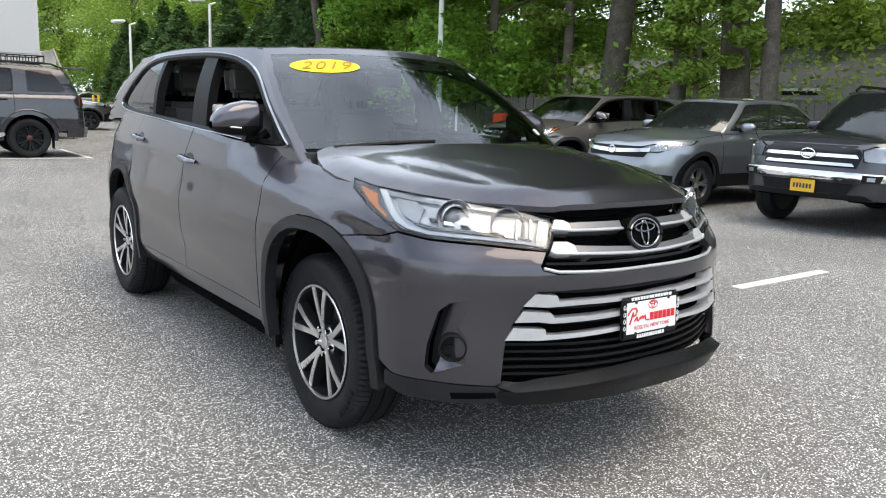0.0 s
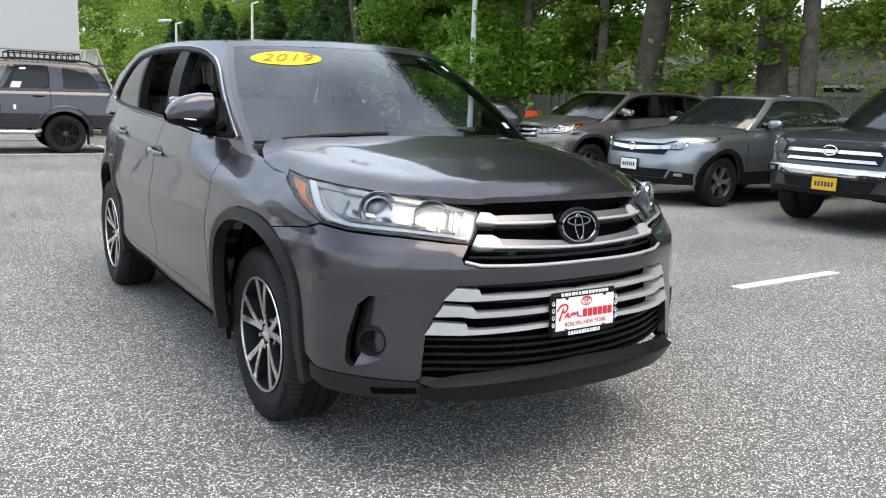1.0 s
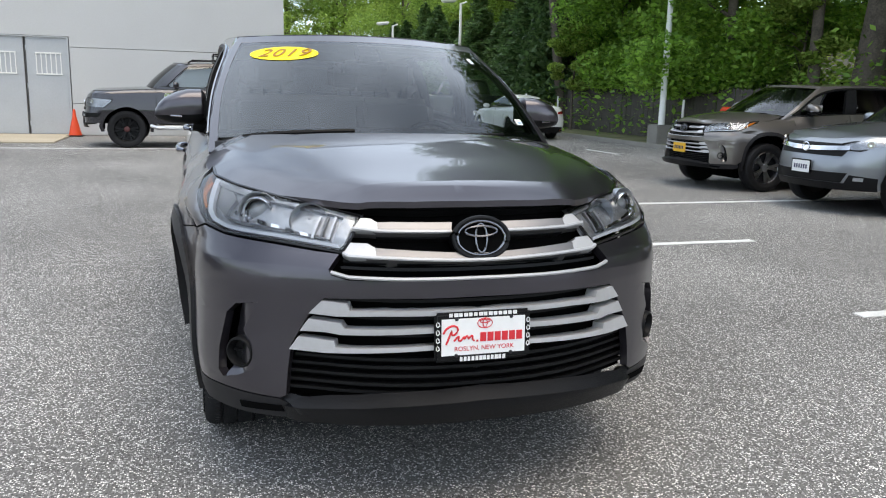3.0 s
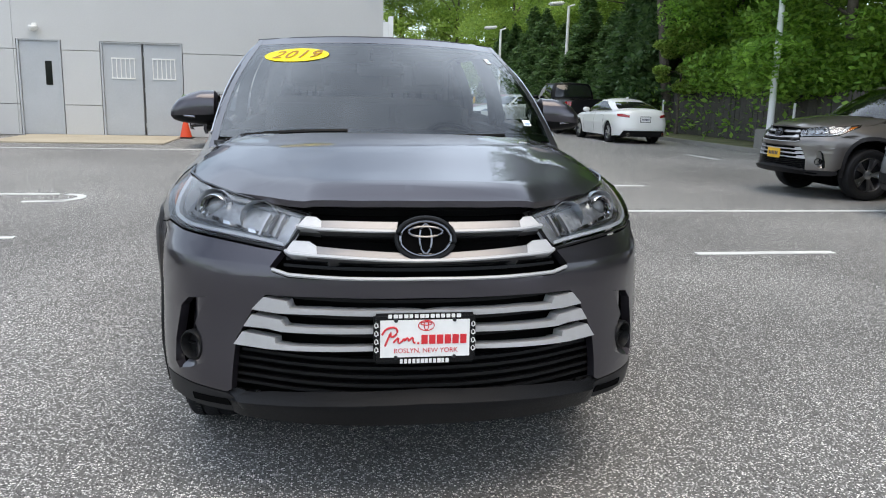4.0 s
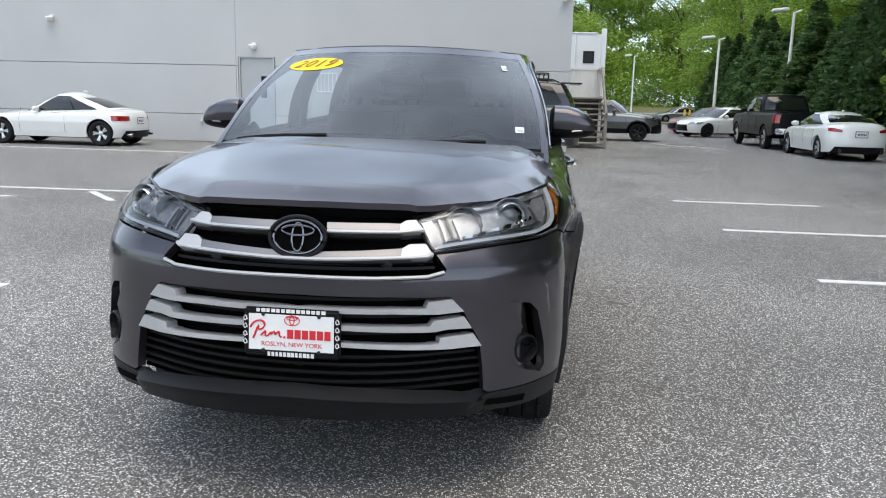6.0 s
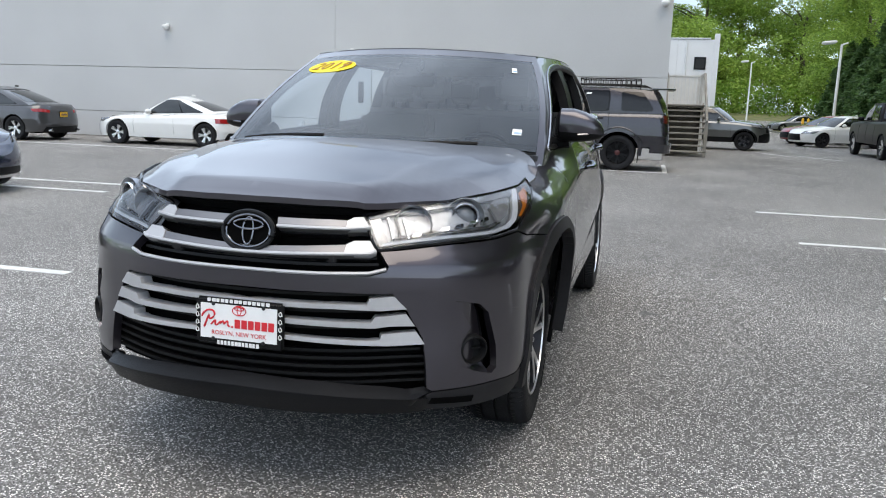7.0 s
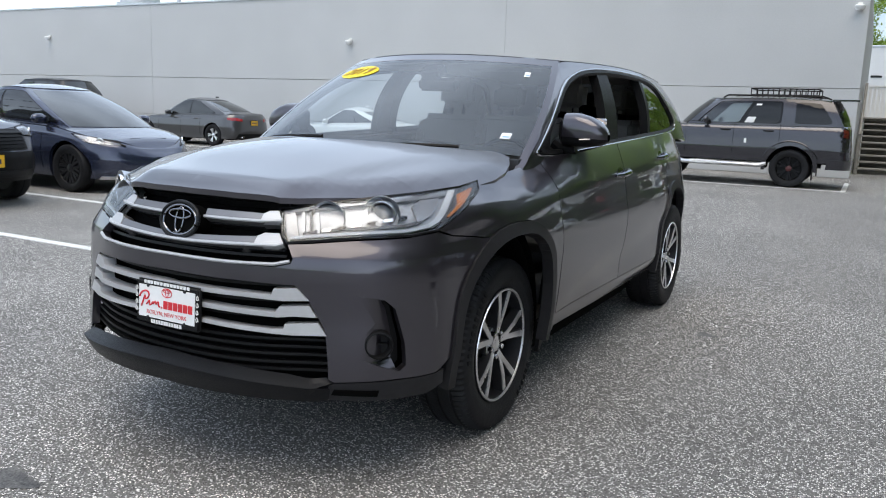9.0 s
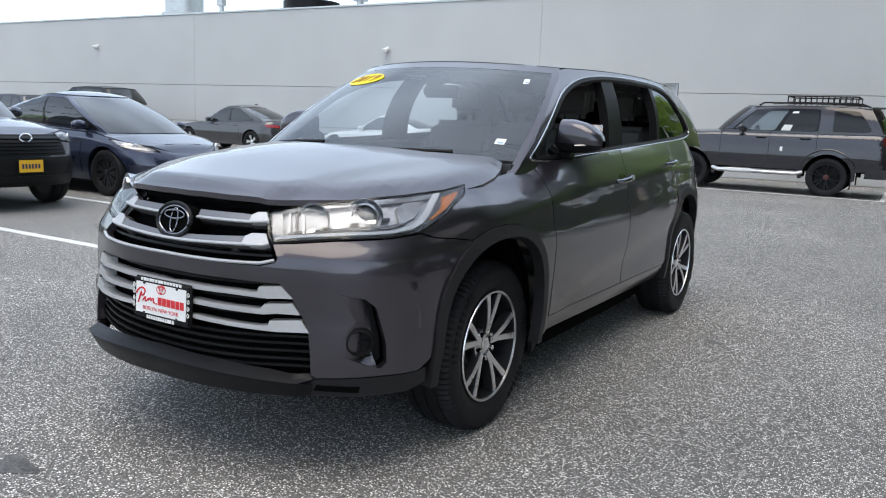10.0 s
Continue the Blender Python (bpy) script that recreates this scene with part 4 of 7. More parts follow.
maple = tree("maple_tree", "broad leafy maple tree with low hanging branches", limbs(6, 0.17, 3.0, 1, total=9), leaf_mesh("maple_crown", blobs_for(1.7, 10, 3.6, 60, 2), 60000, 0.09, 3, LEAF_MAPLE), group="trees along the fence")
maple.matrix_world = pose(14.2, 16.9, 0.1)
for x, y, rz, sc in ((15.3, 22.5, 70, 1.0), (16.2, 26.5, 250, 1.0), (21.0, 28.0, 300, 1.2)):
    o = copy_thing(maple, pose(x, y, 0.1, 0, 0, rz))
    o.scale = (sc, sc, sc)
sapling = tree("maple_sapling", "young maple with bright green leaves by the fence", limbs(3, 0.07, 1.2, 21, total=4.5), leaf_mesh("sapling_crown", blobs_for(2.1, 5.2, 1.25, 26, 22), 15000, 0.085, 23, LEAF_LIGHT), group="trees along the fence")
sapling.matrix_world = pose(14.4, 9.4, 0.1)
for x, y, rz, sc in ((13.1, 24.6, 120, 0.75), (15.2, 15.0, 200, 0.9)):
    o = copy_thing(sapling, pose(x, y, 0.1, 0, 0, rz))
    o.scale = (sc, sc, sc)
pine_crown = leaf_mesh("pine_crown", blobs_for(6.5, 16, 5.4, 60, 31), 34000, 0.12, 32, LEAF_PINE, hollow=0.3)
for x, y, r, lx, ly in ((15.0, 14.25, 0.16, 0.0, 0.3), (15.6, 13.3, 0.40, 0.5, -0.2), (15.0, 10.35, 0.2, 0.6, 0.5), (15.4, 8.8, 0.36, 0.4, 0.9), (15.0, 7.7, 0.2, 0.2, 0.5), (13.6, 26.3, 0.2, -0.6, 0.9), (14.3, 26.0, 0.18, 0.9, -1.0), (17, 3.0, 0.3, 0, 0), (16.5, -4.0, 0.3, 0.4, 0)):
    t = tree("pine_tree", "tall pine with a straight grey bark trunk", limbs(8, r, 2.6, int(y * 10), n=9, lean=(lx * 2, ly * 2), total=14), pine_crown, group="trees behind the fence")
    t.matrix_world = pose(x, y, 0.1)
    t.scale = (1.0, 1.0, 1.02)
light = tree("leafy_tree", "tall tree with bright yellow-green leaves", limbs(7, 0.28, 3.2, 5, total=11), leaf_mesh("light_crown", blobs_for(3.0, 14, 4.8, 50, 6), 48000, 0.105, 7, LEAF_LIGHT), group="trees behind the fence")
light.matrix_world = pose(26, 12, 0.1)
for x, y, rz, s in ((28, 2, 50, 1.1), (32, 20, 90, 1.2), (36, 9, 140, 1.2), (30, -6, 200, 1.1), (40, -2, 10, 1.3), (27, 28, 75, 1.1), (45, 14, 170, 1.4), (36, 30, 260, 1.3), (-4, 105, 30, 1.5), (8, 112, 80, 1.6), (20, 108, 130, 1.5), (32, 100, 190, 1.6), (14, 125, 220, 2.0), (-16, 120, 250, 1.8), (28, 125, 300, 2.0), (44, 110, 15, 1.8), (-30, 115, 65, 1.7), (58, 95, 115, 1.9), (20, 38, 20, 1.0), (21, 47, 140, 1.05), (20, 56, 260, 1.0), (22, 66, 80, 1.1), (20, 77, 310, 1.1), (27, 43, 200, 1.2), (28, 60, 30, 1.25)):
    o = copy_thing(light, pose(x, y, 0.1, 0, 0, rz))
    o.scale = (s, s, s)


def conifer(seed):
    rnd = random.Random(seed)
    bl = []
    for i in range(60):
        t = (i + rnd.random()) / 60
        rad = 2.1 * (1 - t) ** 0.75 + 0.12
        for k in range(2):
            a = rnd.uniform(0, 2 * math.pi)
            bl.append((math.cos(a) * rad * 0.6, math.sin(a) * rad * 0.6, 0.4 + t * 10.2, rad * 0.5, rad * 0.5, 0.6))
    return leaf_mesh("conifer_crown", bl, 24000, 0.14, seed, LEAF_PINE, droop=0.25, hollow=0.4)


hedge = tree("cypress_tree", "tall dense dark green cypress in a screening row", limbs(7, 0.16, 0.8, 8, total=10), conifer(9), group="screening row of cypresses")
hedge.matrix_world = pose(14.4, 28, 0.1)
rnd = random.Random(11)
for i in range(1, 15):
    o = copy_thing(hedge, pose(14.4 + rnd.uniform(-0.4, 0.4) + 0.12 * i, 28 + i * 2.7, 0.1, 0, 0, rnd.uniform(0, 360)))
    k = rnd.uniform(0.88, 1.12)
    o.scale = (k, k, k * rnd.uniform(0.5, 0.72))


def woods(name, label, x0, x1, y0, y1, h0, h1, n, count, size, mat, seed):
    """A far bank of foliage with an uneven top."""
    r = random.Random(seed)
    bl = []
    for i in range(n):
        x, y = r.uniform(x0, x1), r.uniform(y0, y1)
        top = h0 + (h1 - h0) * (0.5 + 0.5 * noise.noise(Vector((x * 0.12, y * 0.12, seed))))
        z = r.uniform(0.3, top)
        s_ = r.uniform(0.8, 1.9)
        bl.append((x, y, z, s_ * 1.3, s_ * 1.3, s_))
    o = new(name, leaf_mesh(name, bl, count, size, seed, mat, hollow=0.3))
    tagged(o, label, "foliage", kind="stuff")


woods("far_woods", "far bank of green woodland beyond the lot", -30, 75, 98, 112, 7, 15, 900, 110000, 0.17, LEAF_LIGHT, 41)
woods("shrubs", "green shrubs and young trees behind the fence", 17, 30, -12, 34, 1.5, 5.5, 420, 64000, 0.095, LEAF_LIGHT, 42)
woods("understorey", "dark shrubs under the trees by the kerb", 14.2, 17, 12, 30, 0.6, 2.4, 160, 16000, 0.10, LEAF_MAPLE, 43)
# two tree banks out of view, added to tone the cars' reflections
woods("street_trees", "unseen bank of green trees behind the camera, added for reflections", -60, 14, -48, -36, 2.5, 5.5, 340, 30000, 0.24, LEAF_MAPLE, 44)
woods("boundary_trees", "unseen bank of green trees to the left, added for reflections", -75, -66, -40, 60, 4, 9, 330, 26000, 0.24, LEAF_MAPLE, 45)
woods("far_shrubs", "dark green bushes along the far end of the lot", -14, 44, 101, 106, 2.5, 6, 420, 70000, 0.13, LEAF_MAPLE, 46)
bank = raw([(-40, 72, -0.02), (60, 72, -0.02), (60, 92, 0.75), (-40, 92, 0.75), (-40, 100, 1.5), (60, 100, 1.5), (60, 130, 1.6), (-40, 130, 1.6)], [(0, 1, 2, 3)])
tagged(part("far_road", bank, ASPHALT, None, smooth=False), "grey asphalt road climbing at the far end of the lot", "road", kind="structure")
bank = raw([(-40, 92, 0.752), (60, 92, 0.752), (60, 100, 1.5), (-40, 100, 1.5), (-40, 130, 1.6), (60, 130, 1.6)], [(0, 1, 2, 3), (3, 2, 5, 4)])
tagged(part("far_bank", bank, GRASS, None, smooth=False), "dry grassy bank below the far trees", "grass bank", kind="structure")


# ---- the parked cars ----
SUV_SIDES = [(0.2, 0.93), (0.45, 0.97), (0.75, 1.0), (0.95, 0.968), (1.1, 0.93), (1.25, 0.9)]
CAR_SIDES = [(0.15, 0.93), (0.35, 0.97), (0.6, 1.0), (0.8, 0.97), (0.95, 0.93), (1.1, 0.9)]


HERO_SIDES = [(0.2, 0.94), (0.45, 0.975), (0.75, 1.0), (0.83, 0.995), (0.88, 0.979), (0.95, 0.967), (1.05, 0.945), (1.15, 0.905), (1.22, 0.87)]


def hero_crease(y, z):
    """The flank's pressed lines: a soft shoulder and a rising line low on the doors."""
    a = smooth(0.35, 0.8, y) * smooth(3.0, 2.4, y)
    low = 0.47 + 0.11 * (y - 0.8)
    front = smooth(-0.1, -0.4, y)
    return -0.05 * smooth(2.2, 3.3, y) + front * (0.020 * smooth(0.72, 0.45, z) - 0.010 * smooth(0.62, 0.86, z)) - 0.013 * a * smooth(low + 0.10, low, z) * smooth(low - 0.2, low - 0.02, z) + 0.007 * smooth(0.2, 0.8, y) * math.exp(-((z - 0.97 - 0.03 * y) / 0.03) ** 2)


def hero_fascia(x, z):
    """How far the flat middle of the front stands ahead of the rounded plan."""
    return float(np.interp(x, (0, 0.15, 0.5, 0.63, 0.78, 0.88), (0.004, 0.012, 0.043, 0.045, 0.034, 0.0))) * (1 - 0.4 * smooth(0.76, 0.88, z)) * (1 - 0.9 * smooth(0.62, 0.78, x) * smooth(0.8, 0.92, z))


HS = Shell(4.77, 1.87, 1.7, 2.79, 0.95, 0.366, [(-0.95, 0.985), (-0.8, 1.03), (-0.4, 1.09), (0.1, 1.145), (0.4, 1.165), (1.0, 1.19), (3.4, 1.24), (3.82, 1.2)],
           (0.12, 3.76, 0.89, 3.42, 0.785, 0.62, 1.615, 0.04), [(0.2, 0.10), (0.3, 0.02), (0.4, 0), (0.6, 0.02), (0.80, 0.026), (0.82, 0.027), (0.87, 0.055), (1.05, 0.115)], [(0.2, 0.08), (0.5, 0.0), (0.8, 0.03), (1.2, 0.1)],
           HERO_SIDES, af=1.0, nf=2.2, ar=0.9, nr=2.8, roll=(0.16, 0.11), arch=1.24, rc=0.03, crease=hero_crease, corner=0.05, screen=(0.21, 2.2), fascia=hero_fascia)
GREY = paint("grey metallic paint", (0.058, 0.0525, 0.0635), 0.8, 0.31)
FLARE = material("satin grey arch trim", (0.017, 0.0165, 0.018), 0.45, 0.0, 0.0, var=0.15, spec=0.22)
BARGREY = material("satin grey bar", (0.2, 0.195, 0.2), 0.34, 0.7, var=0.05)
LAMPDARK = material("smoked lamp inside", (0.11, 0.112, 0.12), 0.25, 0.8, var=0.5, scale=40, fine=120, bump=0.6, bump_scale=60)
SMOKED = material("smoked chrome", (0.26, 0.26, 0.28), 0.14, 1.0, var=0.05)
SEATCLOTH = material("grey seat cloth", (0.16, 0.155, 0.15), 0.9, var=0.15, fine=160, bump=0.3, bump_scale=400)
BADGEMETAL = material("blackened chrome", (0.2, 0.2, 0.21), 0.14, 1.0, var=0.05)
REFLECTOR = material("lamp reflector", (0.36, 0.375, 0.40), 0.42, 0.9, var=0.35, scale=22, fine=60, bump=0.25, bump_scale=16)
PROJECTOR = material("projector glass", (0.16, 0.17, 0.185), 0.05, var=0.1, coat=1.0)
LAMPCHROME = material("lamp chrome", (0.46, 0.48, 0.51), 0.42, 1.0, var=0.08, scale=30, fine=90, bump=0.15, bump_scale=40)
LAMPWHITE = material("clear white lamp plastic", (0.55, 0.58, 0.62), 0.3, 0.1, var=0.06, scale=20)
LAMPGREY = material("grey lamp bowl", (0.34, 0.35, 0.37), 0.25, 0.6, var=0.35, scale=9, fine=40, bump=0.3, bump_scale=40)
STICKER = material("yellow sticker", (0.86, 0.68, 0.0), 0.5, var=0.03)
GOLDINK = material("ochre print", (0.33, 0.14, 0.0), 0.5, var=0.03)



def flank_s(y, z):
    """The place along the shell whose point at height z lies at y."""
    u = y
    for _ in range(6):
        u += y - HS.at(HS.s(u), z).y
    return HS.s(u)


def ellipse_arc(cy, rx, rz, n=22, low=0.34, p=2.5):
    """Points (s, z) along a squared wheel opening, from its front foot over the top to its rear foot."""
    a0 = math.asin((low - HS.R) / rz)
    out = []
    for i in range(n + 1):
        th = math.pi - a0 - (math.pi - 2 * a0) * i / n
        c, sn = math.cos(th), math.sin(th)
        z = HS.R + math.copysign(abs(sn) ** (2 / p), sn) * rz
        out.append((flank_s(cy - 0.012 + math.copysign(abs(c) ** (2 / p), c) * rx, z), z))
    return out


def mirrored(pts):
    """A half outline that starts and ends on the middle line, made whole."""
    return pts + [(-u, v) for u, v in pts[::-1] if abs(u) > 1e-6]


def strip_tube(car, name, pts, f, r, mat, closed=True, label=""):
    p = [f(u, v) for u, v in pts]
    fine = []
    n = len(p)
    for i in range(n if closed else n - 1):
        for k in range(3):
            a, b = pts[i], pts[(i + 1) % n]
            fine.append(f(a[0] + (b[0] - a[0]) * k / 3, a[1] + (b[1] - a[1]) * k / 3))
    fine.append(fine[0] if closed else p[-1])
    return part(name, tube(fine, r, 6), mat, car, label)


def family_suv(name, label, paint_mat, m, hero=True, plate=None, group=""):
    """A large family suv of the same kind as the one in the middle of the lot; the hero has a cabin and fine detail."""
    S = HS
    car = thing(name, label, "car", group)
    W = S.on()
    cell = 0.045 if hero else 0.09
    s = S.s

    def sides(nm, poly, mat, off=0.0, fl=0.02, c=None, lab=""):
        for k in (1, -1):
            part(nm, patch([(u * k, v) for u, v in poly], S.on(off), c or cell, fl), mat, car, lab)

    # bumper cover with the fog lamp pockets cut out
    flare_f = ellipse_arc(0, 0.424, 0.535)
    flare_r = ellipse_arc(S.wb, 0.424, 0.535)
    turn = next(i for i, p in enumerate(flare_f) if p[1] > 0.852)
    pocket = [(0.722, 0.694), (0.80, 0.68), (0.835, 0.648), (0.868, 0.53), (0.878, 0.45), (0.862, 0.43), (0.80, 0.448), (0.735, 0.476), (0.720, 0.52), (0.742, 0.56), (0.772, 0.60)]
    half = [(0.0, 0.787), (0.26, 0.786), (0.434, 0.783), (0.49, 0.796), (0.497, 0.813), (0.462, 0.858), (0.537, 0.862), (0.691, 0.877), (0.855, 0.889), (0.961, 0.904), (1.03, 0.884),
            *[p for p in flare_f[turn::-1] if p[1] > 0.43], (0.994, 0.408), (0.856, 0.402), (0.662, 0.393), (0.642, 0.404), (0.617, 0.571), (0.563, 0.666), (0.513, 0.723), (0.318, 0.731), (0.0, 0.735)]
    part("bumper_cover", patch([half, [(-u, v) for u, v in half]], W, cell, 0.03, holes=[pocket]), paint_mat, car)
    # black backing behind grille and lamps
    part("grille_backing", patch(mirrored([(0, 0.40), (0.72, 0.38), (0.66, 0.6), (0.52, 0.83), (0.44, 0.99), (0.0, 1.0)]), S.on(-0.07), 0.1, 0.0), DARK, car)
    # upper grille: surround, bars, slats
    bars = ([(0.089, 0.953), (0.30, 0.953), (0.358, 0.951), (0.376, 0.961), (0.412, 0.962), (0.432, 0.928), (0.344, 0.924), (0.094, 0.926)],
            [(0.0, 0.866), (0.2, 0.874), (0.350, 0.881), (0.372, 0.893), (0.427, 0.893), (0.448, 0.858), (0.427, 0.850), (0.302, 0.850), (0.0, 0.846)],
            [(0.0, 0.698), (0.300, 0.694), (0.426, 0.690), (0.435, 0.711), (0.518, 0.715), (0.560, 0.673), (0.473, 0.670), (0.321, 0.678), (0.0, 0.681)],
            [(0.0, 0.643), (0.143, 0.642), (0.441, 0.632), (0.456, 0.650), (0.560, 0.656), (0.588, 0.616), (0.502, 0.618), (0.454, 0.613), (0.143, 0.626), (0.0, 0.627)],
            [(0.0, 0.588), (0.144, 0.587), (0.434, 0.573), (0.473, 0.574), (0.477, 0.592), (0.592, 0.598), (0.622, 0.555), (0.508, 0.553), (0.145, 0.573), (0.0, 0.574)])
    for i, b in enumerate(bars):
        if i == 0:
            for k in (1, -1):
                part("grille_bar", patch([(u * k, v) for u, v in b], S.on(0.006), cell, 0.045), BARGREY, car, "satin grey grille bar")
        else:
            part("grille_bar", patch(mirrored(b), S.on(0.006), cell, 0.045), BARGREY if i == 1 else SATIN, car, "satin grey grille bar" if i == 1 else "satin silver grille bar")
    rim_line = [(0.487, 0.806), (0.43, 0.794), (0.26, 0.793), (0.13, 0.794), (0.0, 0.795)]
    strip_tube(car, "grille_trim", rim_line + [(-u, v) for u, v in rim_line[-2::-1]], S.on(0.004), 0.006, SATIN, False, "thin silver line")
    for low in ([(0.432, 0.934), (0.344, 0.928), (0.094, 0.928)], [(0.446, 0.864), (0.427, 0.856), (0.302, 0.854), (0.1, 0.849), (0.0, 0.848)]):
        for k in (1, -1):
            strip_tube(car, "bar_edge", [(u * k, v) for u, v in low], S.on(0.009), 0.006, SATIN, False, "bright lower edge")
    sides("bar_end", [(0.352, 0.951), (0.376, 0.961), (0.412, 0.962), (0.432, 0.928), (0.344, 0.926)], SATIN, 0.009, 0.02)
    sides("bar_end", [(0.346, 0.882), (0.372, 0.893), (0.427, 0.893), (0.448, 0.858), (0.427, 0.851), (0.338, 0.852)], SATIN, 0.009, 0.02)
    slats = [(0.44, 0.985, -0.02), (0.35, 0.907, -0.03), (0.455, 0.836, -0.025), (0.465, 0.815, -0.03), (0.62, 0.53, -0.03), (0.64, 0.505, -0.03), (0.655, 0.478, -0.03), (0.665, 0.45, -0.03), (0.66, 0.425, -0.03), (0.49, 0.715, -0.035), (0.45, 0.66, -0.035), (0.46, 0.605, -0.035)]
    for w, z, d in slats:
        part("grille_slat", patch(mirrored([(0.0, z + 0.006), (w, z + 0.0045), (w, z - 0.004), (0.0, z - 0.005)]), S.on(d), 0.1, 0.03), BLACK, car)
    # brand badge as a plain oval
    eb = S.at(0, 0.912, 0.0)
    tilt = pose(0, eb.y - 0.028, 0.912, 90 - 14, 0, 0)

    def oval(rx, ry, r, n=40):
        return tube([tilt @ Vector((math.cos(2 * math.pi * i / n) * rx, math.sin(2 * math.pi * i / n) * ry, 0)) for i in range(n + 1)], r, 8)

    badge = part("badge", patch([(math.cos(2 * math.pi * i / 40) * 0.088, math.sin(2 * math.pi * i / 40) * 0.062) for i in range(40)], lambda u, v: tilt @ Vector((u, v, -0.004)), 0.06, 0.06), DARK, car, "black oval badge with a chrome rim")
    part("badge_surround", oval(0.0895, 0.0635, 0.007), GREYTRIM, badge)
    part("badge_rim", oval(0.0775, 0.0525, 0.0045), BADGEMETAL, badge)
    part("badge_shape", oval(0.0185, 0.0445, 0.0036), BADGEMETAL, badge)
    part("badge_shape", tube([tilt @ Vector((math.cos(2 * math.pi * i / 40) * 0.052, math.sin(2 * math.pi * i / 40) * 0.0155 + 0.021, 0.002)) for i in range(41)], 0.0036, 6), BADGEMETAL, badge)
    # headlamps
    lamp = [(0.412, 0.966), (0.533, 0.982), (0.739, 1.007), (0.969, 1.028), (1.152, 1.043), (1.301, 1.058), (1.252, 1.030), (1.159, 1.001), (0.959, 0.912), (0.855, 0.897), (0.691, 0.885), (0.537, 0.870), (0.455, 0.862), (0.438, 0.884)]
    for k in (1, -1):
        hl = part("headlamp", patch([(u * k, v) for u, v in lamp], S.on(-0.034), 0.05, 0.0), REFLECTOR, car, "clear headlamp with chrome reflectors")
        rim_ = [S.at(u * k, v, -0.002) for u, v in lamp]
        part("gasket", tube(rim_ + rim_[:1], 0.006, 5), GLOSSBLACK, hl)
        def aimed(u, v, off):
            """A pose on the lamp whose x axis looks mostly straight ahead."""
            c = S.at(u * k, v, off)
            n = ((S.at(u * k, v, off + 0.05) - c).normalized() * 0.5 + Vector((0, -0.75, 0.04))).normalized()
            return Matrix.Translation(c) @ n.to_track_quat("X", "Z").to_matrix().to_4x4()

        def turned(nm, prof, n, m_, mat, owner, closed=True, sm=True):
            b_ = lathe(prof, n, closed=closed)
            bmesh.ops.transform(b_, matrix=m_, verts=b_.verts)
            return part(nm, b_, mat, owner, smooth=sm)

        # projector unit in its chrome bowl
        pm = aimed(0.80, 0.957, -0.042)
        turned("projector_bowl", [(-0.035, 0.040), (-0.012, 0.056), (0.012, 0.064), (0.014, 0.066), (-0.02, 0.060), (-0.04, 0.044)], 28, pm, LAMPCHROME, hl)
        turned("projector_ring", [(-0.03, 0.049), (0.018, 0.050), (0.024, 0.046), (0.018, 0.041), (-0.03, 0.040)], 32, pm, CHROME, hl)
        turned("projector_ring", [(-0.02, 0.041), (0.006, 0.041), (0.009, 0.038), (0.002, 0.035), (-0.02, 0.035)], 32, pm, SMOKED, hl)
        turned("projector", [(-0.02, 0.036), (-0.004, 0.036), (0.008, 0.029), (0.016, 0.017), (0.018, 0.0)], 28, pm, PROJECTOR, hl, False)
        # main beam bowl with its facets and bulb shield
        bm_ = aimed(0.605, 0.937, -0.048)
        turned("reflector_bowl", [(-0.045, 0.012), (-0.03, 0.034), (-0.006, 0.052), (0.018, 0.060), (0.020, 0.063), (-0.02, 0.055), (-0.05, 0.03)], 14, bm_, LAMPCHROME, hl, sm=False)
        turned("bulb_shield", [(-0.045, 0.012), (0.004, 0.012), (0.008, 0.008), (0.009, 0.0)], 14, bm_, SMOKED, hl, False)
        for j in range(3):
            u0 = 0.505 + 0.028 * j
            part("lamp_rib", patch([(u * k, v) for u, v in ((u0, 0.895), (u0 + 0.009, 0.896), (u0 + 0.004, 0.960), (u0 - 0.005, 0.958))], S.on(-0.014), 0.03, 0.022), LAMPCHROME if j != 1 else LAMPDARK, hl)
        # outer bay with a pale crystalline reflector
        part("side_reflector", patch([(u * k, v) for u, v in ((0.90, 0.937), (0.96, 0.957), (1.01, 0.99), (1.03, 1.01), (0.95, 1.004), (0.905, 0.985))], S.on(-0.016), 0.02, 0.012), LAMPGREY, hl)
        # dark shelf along the top, pale end panel, and the clear light guide that curls round the bottom
        part("lamp_brow", patch([(u * k, v) for u, v in ((0.43, 0.962), (0.54, 0.978), (0.74, 1.002), (0.97, 1.023), (1.10, 1.034), (1.085, 1.02), (0.96, 1.008), (0.74, 0.990), (0.54, 0.968), (0.44, 0.953))], S.on(-0.012), 0.04, 0.02), LAMPGREY, hl)
        part("lamp_end", patch([(u * k, v) for u, v in ((0.432, 0.950), (0.474, 0.957), (0.492, 0.886), (0.462, 0.872), (0.450, 0.886))], S.on(-0.010), 0.03, 0.02), LAMPGREY, hl, "pale inner end of the lamp")
        guide = [(1.125, 1.036), (1.075, 1.008), (1.03, 0.975), (0.985, 0.942), (0.94, 0.922), (0.86, 0.908), (0.69, 0.896), (0.54, 0.882), (0.462, 0.873)]
        upper = [(1.09, 1.034), (1.045, 1.008), (1.0, 0.975), (0.965, 0.949), (0.93, 0.932), (0.86, 0.918), (0.69, 0.905), (0.54, 0.891), (0.470, 0.883)]
        part("light_guide", patch([(u * k, v) for u, v in guide + upper[::-1]], S.on(-0.006), 0.04, 0.014), LAMPWHITE, hl, "clear white light guide")
